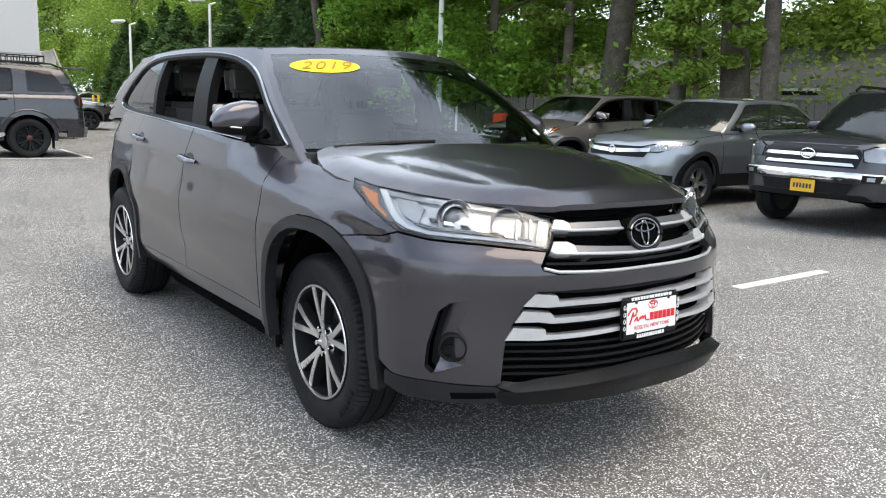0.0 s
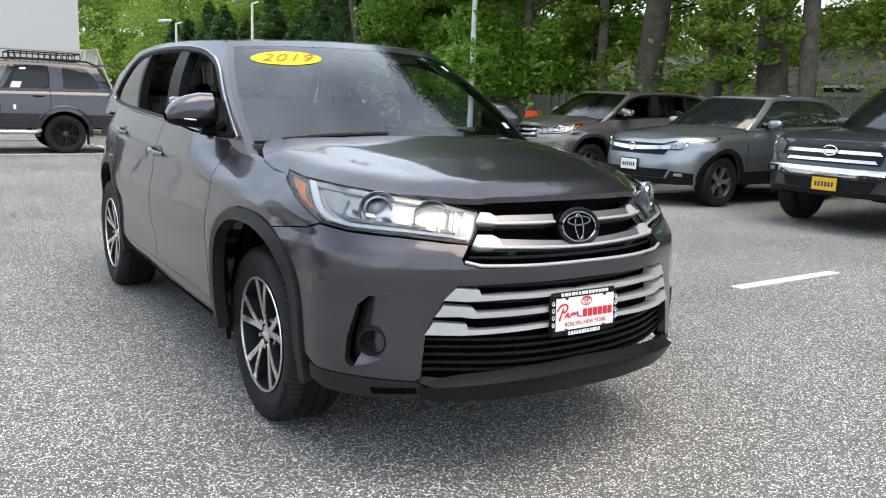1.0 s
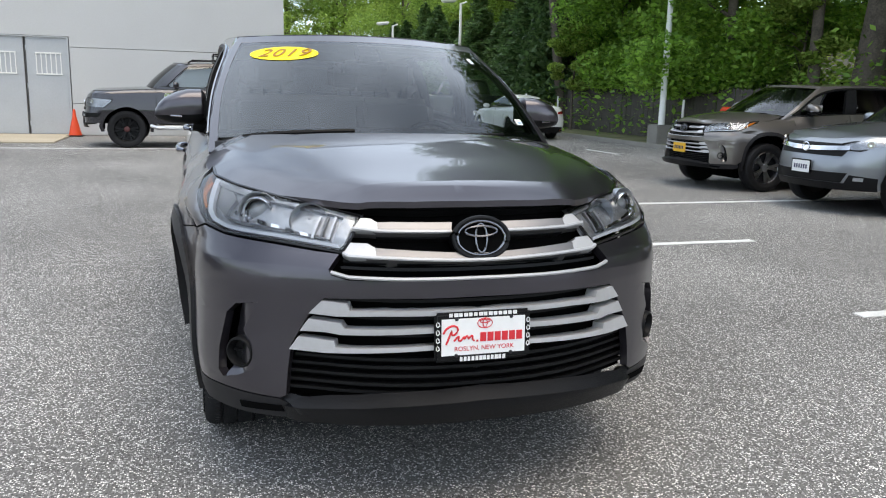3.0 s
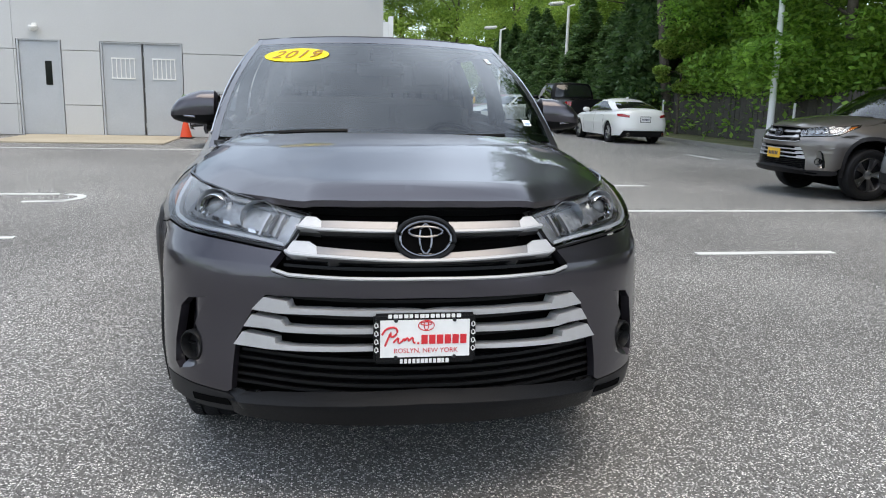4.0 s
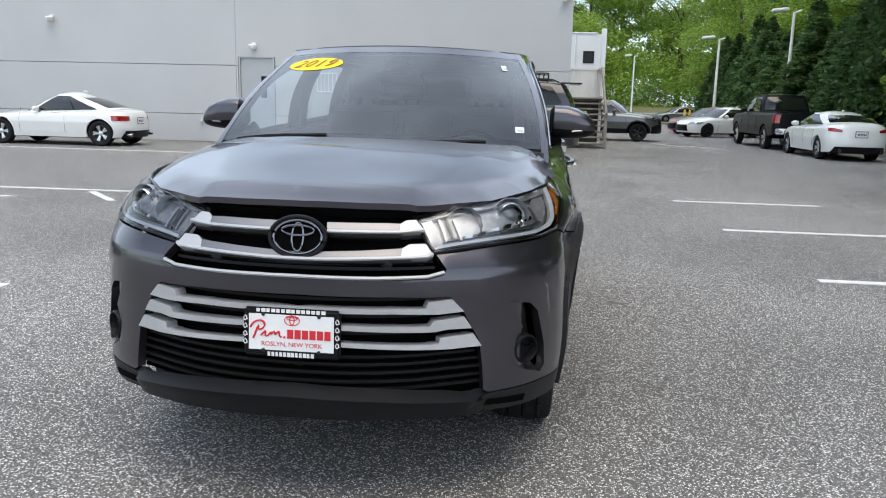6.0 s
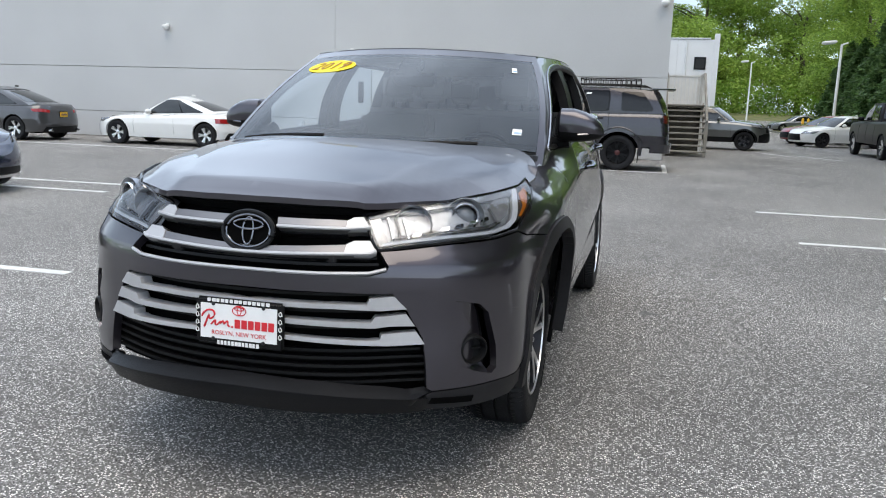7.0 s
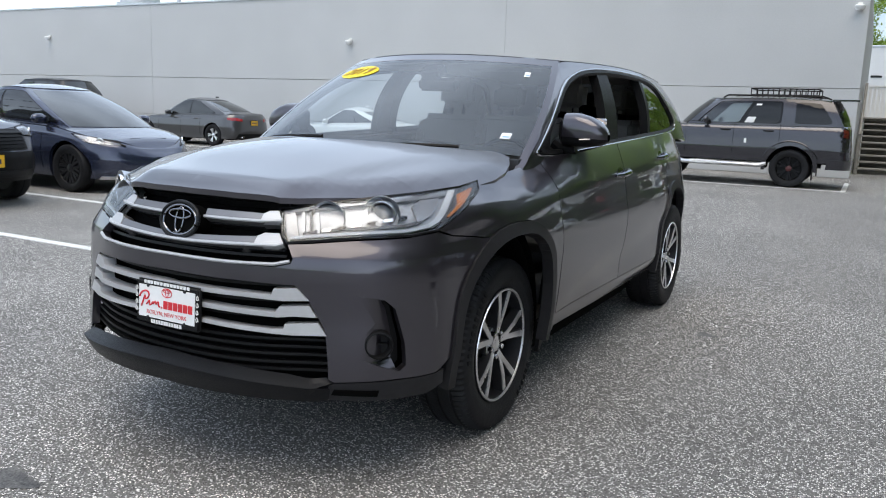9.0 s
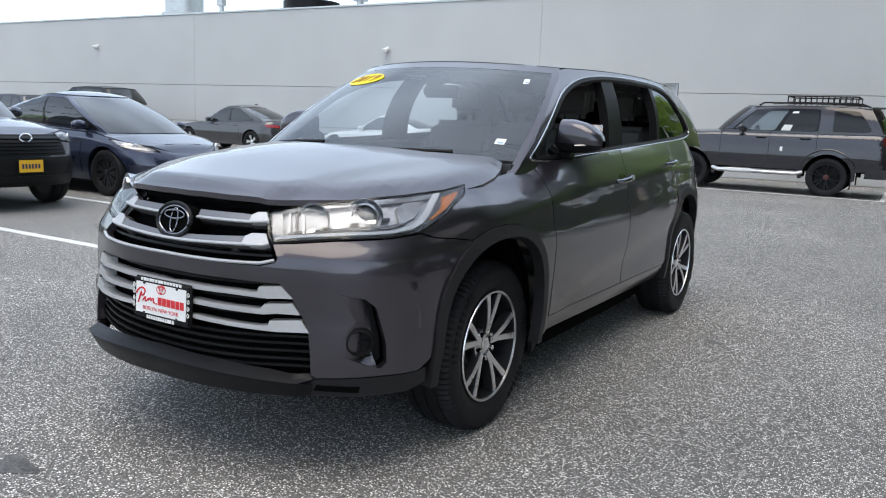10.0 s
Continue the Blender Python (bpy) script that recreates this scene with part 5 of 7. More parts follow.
        # dark strip that paints the shade below the lamp bowls
        part("lamp_shadow_gap", patch([(u * k, v) for u, v in ((0.50, 0.892), (0.54, 0.895), (0.69, 0.909), (0.86, 0.922), (0.92, 0.936), (0.90, 0.940), (0.85, 0.930), (0.69, 0.918), (0.54, 0.903))], S.on(-0.020), 0.04, 0.01), LAMPDARK, hl)
        for j in range(6):
            u0 = 0.575 + j * 0.052
            z0_ = 0.9005 + 0.012 * j * 0.75
            part("daytime_lamp", patch([(u * k, v) for u, v in ((u0, z0_), (u0 + 0.030, z0_ + 0.003), (u0 + 0.036, z0_ + 0.013), (u0 + 0.010, z0_ + 0.010))], S.on(-0.012), 0.05, 0.01), GLOSSBLACK if j % 2 else CHROME, hl)
        part("turn_surround", patch([(u * k, v) for u, v in ((1.13, 1.034), (1.285, 1.055), (1.245, 1.030), (1.155, 1.003), (1.0, 0.934), (0.985, 0.935), (1.04, 0.972), (1.085, 1.004))], S.on(-0.018), 0.04, 0.0), LAMPDARK, hl)
        part("turn_lens", patch([(u * k, v) for u, v in ((1.12, 1.02), (1.255, 1.043), (1.158, 1.006), (1.03, 0.949), (1.02, 0.952), (1.085, 0.985))], S.on(-0.014), 0.04, 0.015), AMBER, hl, "amber turn lamp")
        part("lens", patch([(u * k, v) for u, v in lamp], S.on(0.002), 0.05, 0.0), LENS, hl, "clear plastic lens")
        # fog lamp pocket
        pk = part("fog_pocket", patch([(u * k, v) for u, v in pocket], S.on(-0.06), 0.05, 0.0), BLACK, car)
        recess = [(0.715, 0.694), (0.79, 0.681), (0.812, 0.645), (0.832, 0.57), (0.842, 0.47), (0.855, 0.424), (0.80, 0.436), (0.724, 0.466), (0.705, 0.52), (0.728, 0.565), (0.755, 0.61)]
        part("recess_panel", patch([(u * k, v) for u, v in recess], lambda u, v: S.at(u, v, -0.001 - 0.040 * smooth(0.745, 0.84, abs(u)) * smooth(0.43, 0.475, v)), 0.02, 0.01), paint_mat, pk, "painted panel sloping into the pocket")
        fc = S.at(0.79 * k, 0.523, -0.014)
        fq = ((S.at(0.787 * k, 0.523, 0.05) - fc).normalized() + Vector((0, -0.25, 0))).normalized().to_track_quat("X", "Z").to_matrix().to_4x4()
        fr = lathe([(-0.05, 0.050), (0.010, 0.050), (0.017, 0.047), (0.018, 0.043), (0.006, 0.038), (-0.012, 0.035), (-0.014, 0.0)], 32)
        box(-0.014, -0.002, -0.034, 0.034, -0.002, 0.005, 0.002, 1, fr)
        bmesh.ops.transform(fr, matrix=Matrix.Translation(fc) @ fq, verts=fr.verts)
        part("fog_ring", fr, BLACK, pk, "round black fog lamp blank")
    # lower lip and skid panel
    ease = lambda a: smooth(0.69, 0.57, abs(a))
    crease = lambda a: float(np.interp(abs(a), (0, 0.3, 0.6, 0.66), (0.423, 0.411, 0.382, 0.372)))
    brim = lambda a: float(np.interp(abs(a), (0, 0.3, 0.497, 0.58, 0.66), (0.452, 0.437, 0.418, 0.408, 0.398)))
    part("skid_panel", patch(mirrored([(0.0, 0.452), (0.3, 0.437), (0.497, 0.418), (0.58, 0.405), (0.635, 0.408), (0.662, 0.389), (0.60, 0.382), (0.45, 0.397), (0.3, 0.411), (0.15, 0.418), (0.0, 0.423)]),
                             lambda a, z: S.at(a, z, -0.012 + (0.008 + 0.052 * max(0, min(1, (brim(a) - z) / (brim(a) - crease(a))))) * ease(a)), cell, 0.03), GREYTRIM, car, "dark grey skid panel")
    part("chin", patch(mirrored([(0.0, 0.421), (0.15, 0.416), (0.3, 0.409), (0.45, 0.395), (0.6, 0.380), (0.648, 0.366), (0.64, 0.325), (0.3, 0.338), (0.0, 0.343)]), lambda a, z: S.at(a, z, -0.012 + (0.060 - 0.30 * max(0, crease(a) - z)) * ease(a)), cell, 0.05), GREYTRIM, car, "dark grey lower lip")
    sides("lip_end", [(0.60, 0.362), (0.665, 0.388), (0.856, 0.397), (0.994, 0.403), (1.03, 0.41), (1.035, 0.355), (0.96, 0.332), (0.86, 0.324), (0.75, 0.322), (0.644, 0.325)], FLARE, 0.0, 0.03)
    sides("lip_slot", [(0.65, 0.346), (0.66, 0.366), (0.80, 0.362), (0.795, 0.34)], DARK, 0.005, 0.004)
    # fender, doors, rear quarter
    fender = [(1.03, 0.889), (0.963, 0.911), (1.159, 0.999), (1.252, 1.028), (1.303, 1.058)]
    for y in (-0.08, 0.02, 0.12, 0.22, 0.30, 0.36):
        fender.append((s(y), S.topz(s(y)) - 0.004))
    fender += [(s(0.42), 1.15), (s(0.50), 1.16), (s(0.455), 1.06), (s(0.44), 0.95), (s(0.445), 0.8), (s(0.47), 0.36)]
    fender += [(u, v + 0.004) for u, v in flare_f[:turn - 1:-1]]
    sides("fender", fender, paint_mat)
    belt = lambda y: float(np.interp(y, (0.4, 0.61, 0.94, 1.3, 2.16, 3.04, 3.4), (1.15, 1.135, 1.15, 1.172, 1.2, 1.232, 1.24)))
    split = [(1.50, 1.18), (1.488, 0.95), (1.475, 0.75), (1.47, 0.43)]
    d1 = [(s(0.508), 1.152)] + [(s(y), belt(y)) for y in (0.61, 0.94, 1.3, 1.496)] + [(s(y - 0.004), z) for y, z in split[1:]] + [(s(0.475), 0.43), (s(0.451), 0.8), (s(0.446), 0.95), (s(0.461), 1.06)]
    sides("front_door", d1, paint_mat)
    d2 = [(s(1.504), belt(1.5)), (s(2.0), belt(2.0)), (s(2.50), belt(2.5)), (s(2.52), 1.05), (s(2.5), 0.93)] + [p for p in flare_r if p[0] < s(2.5) and p[1] > 0.44] [::-1] + [(s(2.30), 0.43), (s(1.474), 0.43), (s(1.479), 0.75), (s(1.492), 0.95)]
    sides("rear_door", d2, paint_mat)
    q = [(s(2.504), belt(2.5)), (s(3.0), belt(3.0)), (s(3.4), belt(3.4)), (S.r(0.6), S.topz(S.r(0.6))), (S.end, S.topz(S.end)), (S.end, 0.36), (s(3.5), 0.36)] + [p for p in flare_r[::-1] if p[0] > s(2.5)] + [(s(2.504), 0.93), (s(2.524), 1.05)]
    sides("rear_quarter", q, paint_mat)
    for k in (1, -1):
        part("sill", patch([(u * k, v) for u, v in ((s(0.47), 0.425), (s(2.31), 0.425), (s(2.33), 0.33), (s(0.47), 0.345))], lambda u, v: S.at(u, v, -0.002 - 3.5 * max(0, 0.43 - v) ** 2), 0.04, 0.06), paint_mat, car)
    sides("mud_flap", [(s(0.395), 0.6), (s(0.45), 0.6), (s(0.462), 0.28), (s(0.42), 0.245)], BLACK, -0.035, 0.02, 0.1)
    for cy in (0, S.wb):
        a, b = ellipse_arc(cy, 0.384, 0.488), ellipse_arc(cy, 0.426, 0.537)
        sides("arch_trim", a + b[::-1], FLARE, 0.012, 0.05, 0.04)
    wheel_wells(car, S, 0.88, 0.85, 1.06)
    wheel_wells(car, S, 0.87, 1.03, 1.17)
    # low black boxes, added under the car to deepen the shade on the ground
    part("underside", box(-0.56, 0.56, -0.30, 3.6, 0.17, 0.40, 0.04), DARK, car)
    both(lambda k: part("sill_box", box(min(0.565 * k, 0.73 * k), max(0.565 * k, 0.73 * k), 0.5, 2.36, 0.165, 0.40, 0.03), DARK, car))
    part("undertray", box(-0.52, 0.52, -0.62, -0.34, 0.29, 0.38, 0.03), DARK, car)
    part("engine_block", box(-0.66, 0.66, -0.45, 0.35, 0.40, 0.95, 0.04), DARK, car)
    sides("mud_flap", [(s(3.22), 0.62), (s(3.28), 0.62), (s(3.30), 0.22), (s(3.23), 0.22)], BLACK, 0.0, 0.02, 0.1)

    # bonnet
    edge = [(0.0, -0.826), (0.2, -0.818), (0.362, -0.792), (0.455, -0.718), (0.587, -0.610), (0.702, -0.442), (0.762, -0.29), (0.792, -0.15), (0.80, -0.02), (0.79, 0.1), (0.755, 0.22), (0.70, 0.33)]
    back = [(0.66, 0.345), (0.60, 0.235), (0.45, 0.075), (0.2, 0.0), (0.0, -0.02)]

    def gap(x, y):
        d = 9.0
        for (ax, ay), (bx, by) in zip(edge, edge[1:]):
            t = max(0, min(1, ((abs(x) - ax) * (bx - ax) + (y - ay) * (by - ay)) / ((bx - ax) ** 2 + (by - ay) ** 2)))
            d = min(d, math.hypot(abs(x) - ax - t * (bx - ax), y - ay - t * (by - ay)))
        return d

    def bonnet(x, y):
        z = S.lid(x, y) + (0.018 + 0.03 * smooth(-0.65, 0.0, y)) * (1 - min(1, abs(x) / 0.8) ** 3)
        cr = 0.36 + (y + 0.78) * 0.27
        z += 0.010 * smooth(cr + 0.05, cr - 0.03, abs(x)) * smooth(0.25, -0.5, y)
        return Vector((x, y, z - 0.034 * (1 - smooth(-0.02, 0.10, gap(x, y))) * smooth(0.5, -0.1, y)))

    part("bonnet", patch(mirrored(edge + back), bonnet, cell * 0.8, 0.02, depth_dir=(0, 0, -1)), paint_mat, car)
    cowl = [(0.0, -0.012), (0.2, 0.008), (0.45, 0.083), (0.60, 0.243), (0.66, 0.353), (0.72, 0.36), (0.78, 0.40), (0.78, 0.60), (0.6, 0.5), (0.3, 0.3), (0.0, 0.2)]
    part("cowl", patch(mirrored(cowl), lambda x, y: Vector((x, y, S.lid(x, y) - 0.028)), 0.08, 0.02, depth_dir=(0, 0, -1)), BLACK, car)

    # roof, pillars and window frames
    C = S.glasshouse()
    bf, br, tf, tr, wb_, wt, zt, bow = S.green
    ring = [(S.cabin(-3 + 6 * i / 60, 1)).xy for i in range(61)]
    part("roof", patch([(p[0], p[1]) for p in ring], lambda x, y: Vector((x, y, zt + bow * math.sin(math.pi * min(1, max(0, (y - tf) / (tr - tf)))) - S.rc * (x / wt) ** 2 + 0.004 - 0.006 * smooth(0.02, 0.0, abs(abs(x) - 0.5)))), 0.07, 0.02, depth_dir=(0, 0, -1)), paint_mat, car)
    dlo = [(1.012, 0.06), (1.019, 0.134), (1.020, 0.40), (1.022, 0.667), (1.049, 0.800), (1.117, 0.895), (1.233, 0.935), (1.437, 0.938), (1.720, 0.924), (1.822, 0.818), (1.867, 0.439), (1.892, 0.230), (1.850, 0.114), (1.571, 0.075), (1.314, 0.045), (1.1, 0.02)]
    for _ in range(2):
        dlo = [(a[0] * w + b[0] * (1 - w), a[1] * w + b[1] * (1 - w)) for a, b in zip(dlo, dlo[1:] + dlo[:1]) for w in (0.78, 0.22)]
    outer = [(0.985, -0.16), (1.06, -0.12), (1.1, -0.02), (2.15, -0.02), (2.15, 1.0), (0.985, 1.0)]
    for k in (1, -1):
        part("window_frame", patch([(u * k, v) for u, v in outer], C, (0.04, 0.1), 0.02, holes=[[(u * k, v) for u, v in dlo]]), paint_mat, car)
        strip_tube(car, "window_trim", [(u * k, v) for u, v in dlo], S.glasshouse(0.006), 0.0062, DARKCHROME, label="slim chrome window trim")
        strip_tube(car, "window_seal", [(u * k + (0.012 * k if u < 1.4 else -0.012 * k), v + (0.02 if v < 0.5 else -0.03)) for u, v in dlo], S.glasshouse(-0.008), 0.018, BLACK)
        part("door_pillar", patch([(u * k, v) for u, v in ((1.225, 0.935), (1.30, 0.938), (1.405, 0.03), (1.335, 0.03))], S.glasshouse(-0.004), (0.04, 0.15), 0.05), BLACK, car)
        part("rear_pillar", patch([(u * k, v) for u, v in ((1.60, 0.935), (1.632, 0.93), (1.632, 0.06), (1.615, 0.06))], S.glasshouse(-0.004), (0.04, 0.15), 0.05), BLACK, car)
        part("quarter_glass", patch([(u * k, v) for u, v in ((1.63, 0.93), (1.72, 0.915), (1.815, 0.81), (1.862, 0.43), (1.885, 0.23), (1.845, 0.12), (1.625, 0.08))], S.glasshouse(-0.006), (0.06, 0.15), 0.004), TINTED, car, "dark tinted quarter glass")
        part("mirror_base", patch([(u * k, v) for u, v in ((1.012, 0.03), (1.02, 0.36), (1.075, 0.03))], S.glasshouse(0.0), (0.04, 0.15), 0.02), BLACK, car)
    part("tail_frame", patch([(2.15, -0.02), (2.3, -0.02), (2.3, 1), (2.15, 1)], C, (0.1, 0.2), 0.02), paint_mat, car)
    part("tail_frame", patch([(-2.15, -0.02), (-2.3, -0.02), (-2.3, 1), (-2.15, 1)], C, (0.1, 0.2), 0.02), paint_mat, car)
    part("rear_window", patch([(2.3, 0.0), (3.7, 0.0), (3.7, 1), (2.3, 1)], lambda u, v: S.cabin(u if u <= 3 else u - 6, v), (0.1, 0.2), 0.004), TINTED, car)
    screen = part("windscreen", patch(rounded([(-0.972, 0.055), (0.972, 0.055), (0.955, 0.925), (-0.955, 0.925)], 0.03), S.glasshouse(0.0), (0.08, 0.12), 0.0), GLASS if hero else TINTED, car, "clear windscreen")
    for k in (1, -1):
        part("screen_pillar", patch([(0.955 * k, -0.16), (0.9865 * k, -0.16), (0.9865 * k, 1.0), (0.945 * k, 1.0), (0.945 * k, 0.93)], S.glasshouse(0.002), (0.03, 0.1), 0.02), paint_mat, car)
    part("screen_header", patch([(-0.975, 0.925), (0.975, 0.925), (0.985, 1.0), (-0.985, 1.0)], S.glasshouse(0.001), (0.08, 0.1), 0.015), paint_mat, car)
    part("screen_band", patch([(-0.972, 0.05), (0.972, 0.05), (0.968, 0.10), (0.9, 0.115), (-0.9, 0.115), (-0.968, 0.10)], S.glasshouse(-0.006), (0.08, 0.12), 0.0), GLOSSBLACK, screen, "black printed band")
    # wipers
    for q0, q1, t0, t1 in ((0.10, 0.62, 0.03, 0.075), (-0.80, -0.24, 0.05, 0.085)):
        pts = [S.cabin(q0 + (q1 - q0) * i / 8, t0 + (t1 - t0) * i / 8, 0.02 + 0.01 * math.sin(i * 0.4)) for i in range(9)]
        part("wiper", tube(pts, 0.009, 6), BLACK, car)
        part("wiper", tube([S.cabin(q0, t0 - 0.03, 0.01), pts[2], pts[5]], 0.011, 6), BLACK, car)
    # door mirrors
    for k in (1, -1):
        base = pose(0.893 * k, 0.78, 1.248) @ Matrix.Diagonal((k * 0.92, 1, 0.98, 1))
        prof = [(-0.115, 0.06, 0.062, 0.004), (-0.095, 0.088, 0.080, 0.008), (-0.03, 0.1, 0.082, 0.006), (0.03, 0.097, 0.073, 0.0), (0.08, 0.085, 0.058, -0.008), (0.112, 0.06, 0.038, -0.018), (0.128, 0.025, 0.016, -0.026)]

        def shell_part(lo, hi, n=14):
            vs, fs = [], []
            for x, ry, rz, dz in prof:
                for i in range(n + 1):
                    a = lo + (hi - lo) * i / n
                    c, sn = math.cos(a), math.sin(a)
                    vs.append(base @ Vector((x, -0.02 + ry * math.copysign(abs(c) ** 0.75, c) * (0.9 if c > 0 else 0.75), dz + rz * math.copysign(abs(sn) ** 0.8, sn))))
            for r in range(len(prof) - 1):
                for i in range(n):
                    fs.append((r * (n + 1) + i, r * (n + 1) + i + 1, (r + 1) * (n + 1) + i + 1, (r + 1) * (n + 1) + i))
            b = raw(vs, fs)
            bmesh.ops.recalc_face_normals(b, faces=b.faces)
            return b

        mir = part("door_mirror", shell_part(-0.35, math.pi + 0.35), paint_mat, car, "door mirror with a painted cap")
        part("mirror_underside", shell_part(math.pi + 0.35, 2 * math.pi - 0.35), BLACK, mir)
        part("mirror_end", box(-0.118, -0.10, -0.08, 0.05, -0.05, 0.05, 0.008, m=base), BLACK, mir)
        part("turn_strip", tube([base @ Vector((x, y, z)) for x, y, z in ((0.0, -0.092, -0.038), (0.05, -0.083, -0.034), (0.09, -0.06, -0.026), (0.108, -0.03, -0.02))], 0.005, 6), SMOKED, mir, "chrome strip")
        part("mirror_arm", tube([base @ Vector((x, y, z)) for x, y, z in ((-0.05, 0.0, -0.075), (-0.13, 0.0, -0.085), (-0.17, 0.0, -0.06))], 0.032, 8), BLACK, mir)
        part("mirror_glass", box(-0.09, 0.085, 0.056, 0.062, -0.055, 0.065, 0.004, m=base), CHROME, mir)
    # door handles
    for k in (1, -1):
        for y0, z0 in ((1.30, 1.012), (2.28, 1.075)):
            h = part("door_handle", tube([S.at(s(y0 + d) * k, z0 + 0.02 * d / 0.25, o) for d, o in ((0.0, 0.002), (0.03, 0.03), (0.1, 0.036), (0.17, 0.034), (0.22, 0.02), (0.24, 0.002))], 0.014, 8, radii=[0.01, 0.015, 0.016, 0.015, 0.013, 0.008]), SMOKED, car, "smoked chrome door handle")
            part("handle_cup", patch([(s(y0 + 0.11 + 0.06 * math.cos(a)) * k, z0 + 0.012 + 0.028 * math.sin(a)) for a in [i * math.pi / 8 for i in range(16)]], S.on(0.0015), 0.03, 0.0), GLOSSBLACK, h)
    # wheels
    wheel = suv_wheel(car, S) if hero else None
    if hero:
        x = 0.905 - 0.1225
        wheel.matrix_local = pose(x - 0.068, 0.068, S.R, 12, 0, 0)
        copy_part(wheel, car, pose(0.068 - x, 0.068, S.R, 0, 0, 180) @ pose(0, 0, 0, 20, 0, 0))
        copy_part(wheel, car, pose(x, S.wb, S.R, 40, 0, 0))
        copy_part(wheel, car, pose(-x, S.wb, S.R, 0, 0, 180) @ pose(0, 0, 0, 4, 0, 0))
        cabin_parts(car, S)
    else:
        put_wheels(car, S, 0.235, 0.245, 5, (ALLOY, DARKALLOY), track=0.905)
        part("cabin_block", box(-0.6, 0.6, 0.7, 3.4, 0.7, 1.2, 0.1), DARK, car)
        if plate:
            pl = part("plate", box(-0.155, 0.155, -0.955, -0.94, 0.545, 0.685, 0.004), plate, car, "yellow number plate")
            for i in range(6):
                part("plate_mark", box(-0.115 + i * 0.04, -0.091 + i * 0.04, -0.958, -0.953, 0.59, 0.64), INKBLUE, pl)
    car.matrix_world = m
    return car


def suv_wheel(car, S):
    """Five pairs of machined spokes over dark pockets, in a tyre with grooved tread."""
    hub = new("wheel")
    hub.parent = car
    R, h, rr = S.R, 0.1225, 0.238
    prof = [(-0.8, rr), (-1.0, R * 0.86), (-0.95, R * 0.94), (-0.84, R * 0.978), (-0.70, R * 0.992), (-0.52, R), (-0.5, R - 0.008), (-0.44, R - 0.008), (-0.42, R), (-0.05, R), (-0.03, R - 0.008), (0.03, R - 0.008), (0.05, R), (0.42, R), (0.44, R - 0.008), (0.5, R - 0.008), (0.52, R), (0.70, R * 0.992), (0.84, R * 0.978), (0.95, R * 0.94), (1.0, R * 0.86), (0.985, R * 0.80), (0.99, R * 0.79), (0.93, R * 0.72), (0.86, rr + 0.004), (0.8, rr)]
    n = 176
    vs, fs = [], []
    for i, (a, r) in enumerate(prof):
        for j in range(n):
            th = 2 * math.pi * j / n
            d = 0.010 if (0.55 < abs(a) < 0.97 and r > R * 0.93 and j % 2) else 0.0
            vs.append((a * h, math.cos(th) * (r - d), math.sin(th) * (r - d)))
    m = len(prof)
    for i in range(m):
        for j in range(n):
            fs.append((i * n + j, i * n + (j + 1) % n, ((i + 1) % m) * n + (j + 1) % n, ((i + 1) % m) * n + j))
    b = raw(vs, fs)
    bmesh.ops.recalc_face_normals(b, faces=b.faces)
    tyre = part("tyre", b, RUBBER, hub, "black tyre with grooved tread")
    # raised lettering of the side wall as plain blocks
    block = box(h * 0.90, h * 1.02, -0.009, 0.009, R * 0.835, R * 0.905, 0.002, 1)
    for mid, count in ((0.9, 11), (3.75, 6)):
        for i in range(count):
            bm = block.copy()
            bmesh.ops.transform(bm, matrix=pose(0, 0, 0, math.degrees(mid + (i - (count - 1) / 2) * 0.088), 0, 0), verts=bm.verts)
            part("raised_block", bm, SIDEMARK, tyre)
    block.free()
    rim = part("rim", lathe([(-h * 0.8, rr), (h * 0.80, rr), (h * 0.9, rr + 0.004), (h * 0.92, rr - 0.004), (h * 0.86, rr - 0.012), (h * 0.1, rr - 0.02), (-h * 0.7, rr - 0.03)], 72, closed=True), DARKALLOY, hub)
    part("rim_edge", lathe([(h * 0.88, rr + 0.003), (h * 0.935, rr - 0.001), (h * 0.93, rr - 0.008), (h * 0.85, rr - 0.010)], 72, closed=True), ALLOY, rim, "bright rim edge")
    part("brake_disc", lathe([(-h * 0.3, 0.03), (-h * 0.3, 0.155), (-h * 0.15, 0.155), (-h * 0.15, 0.03)], 36, closed=True), material("worn brake steel", (0.22, 0.21, 0.2), 0.4, 0.9), rim)
    part("barrel", lathe([(-h * 0.85, 0.02), (-h * 0.85, rr - 0.03), (-h * 0.75, rr - 0.03), (-h * 0.75, 0.02)], 36, closed=True), DARK, rim)

    def spoke(da, w_in, w_out, top, drop, wide):
        bm = bmesh.new()
        for i in range(5):
            a = 2 * math.pi * i / 5
            for sg in (1, -1):
                rows = []
                for r, f_, w in ((0.045, 0.25, w_in), (0.09, 0.42, w_in), (0.16, 0.78, (w_in + w_out) / 2), (rr - 0.008, 1.0, w_out)):
                    ang = a + sg * da * f_
                    d, e = Vector((0, math.cos(ang), math.sin(ang))), Vector((0, -math.sin(ang), math.cos(ang)))
                    x = h * (top - drop * (1 - r / rr) ** 2)
                    o = Vector((x, 0, 0)) + d * r
                    rows.append([o + e * w, o - e * w, o - e * w * wide - Vector((0.04, 0, 0)), o + e * w * wide - Vector((0.04, 0, 0))])
                v = [[bm.verts.new(p) for p in row] for row in rows]
                for p, q in zip(v, v[1:]):
                    for kk in range(4):
                        bm.faces.new((p[kk], p[(kk + 1) % 4], q[(kk + 1) % 4], q[kk]))
                bm.faces.new(v[0])
                bm.faces.new(v[-1])
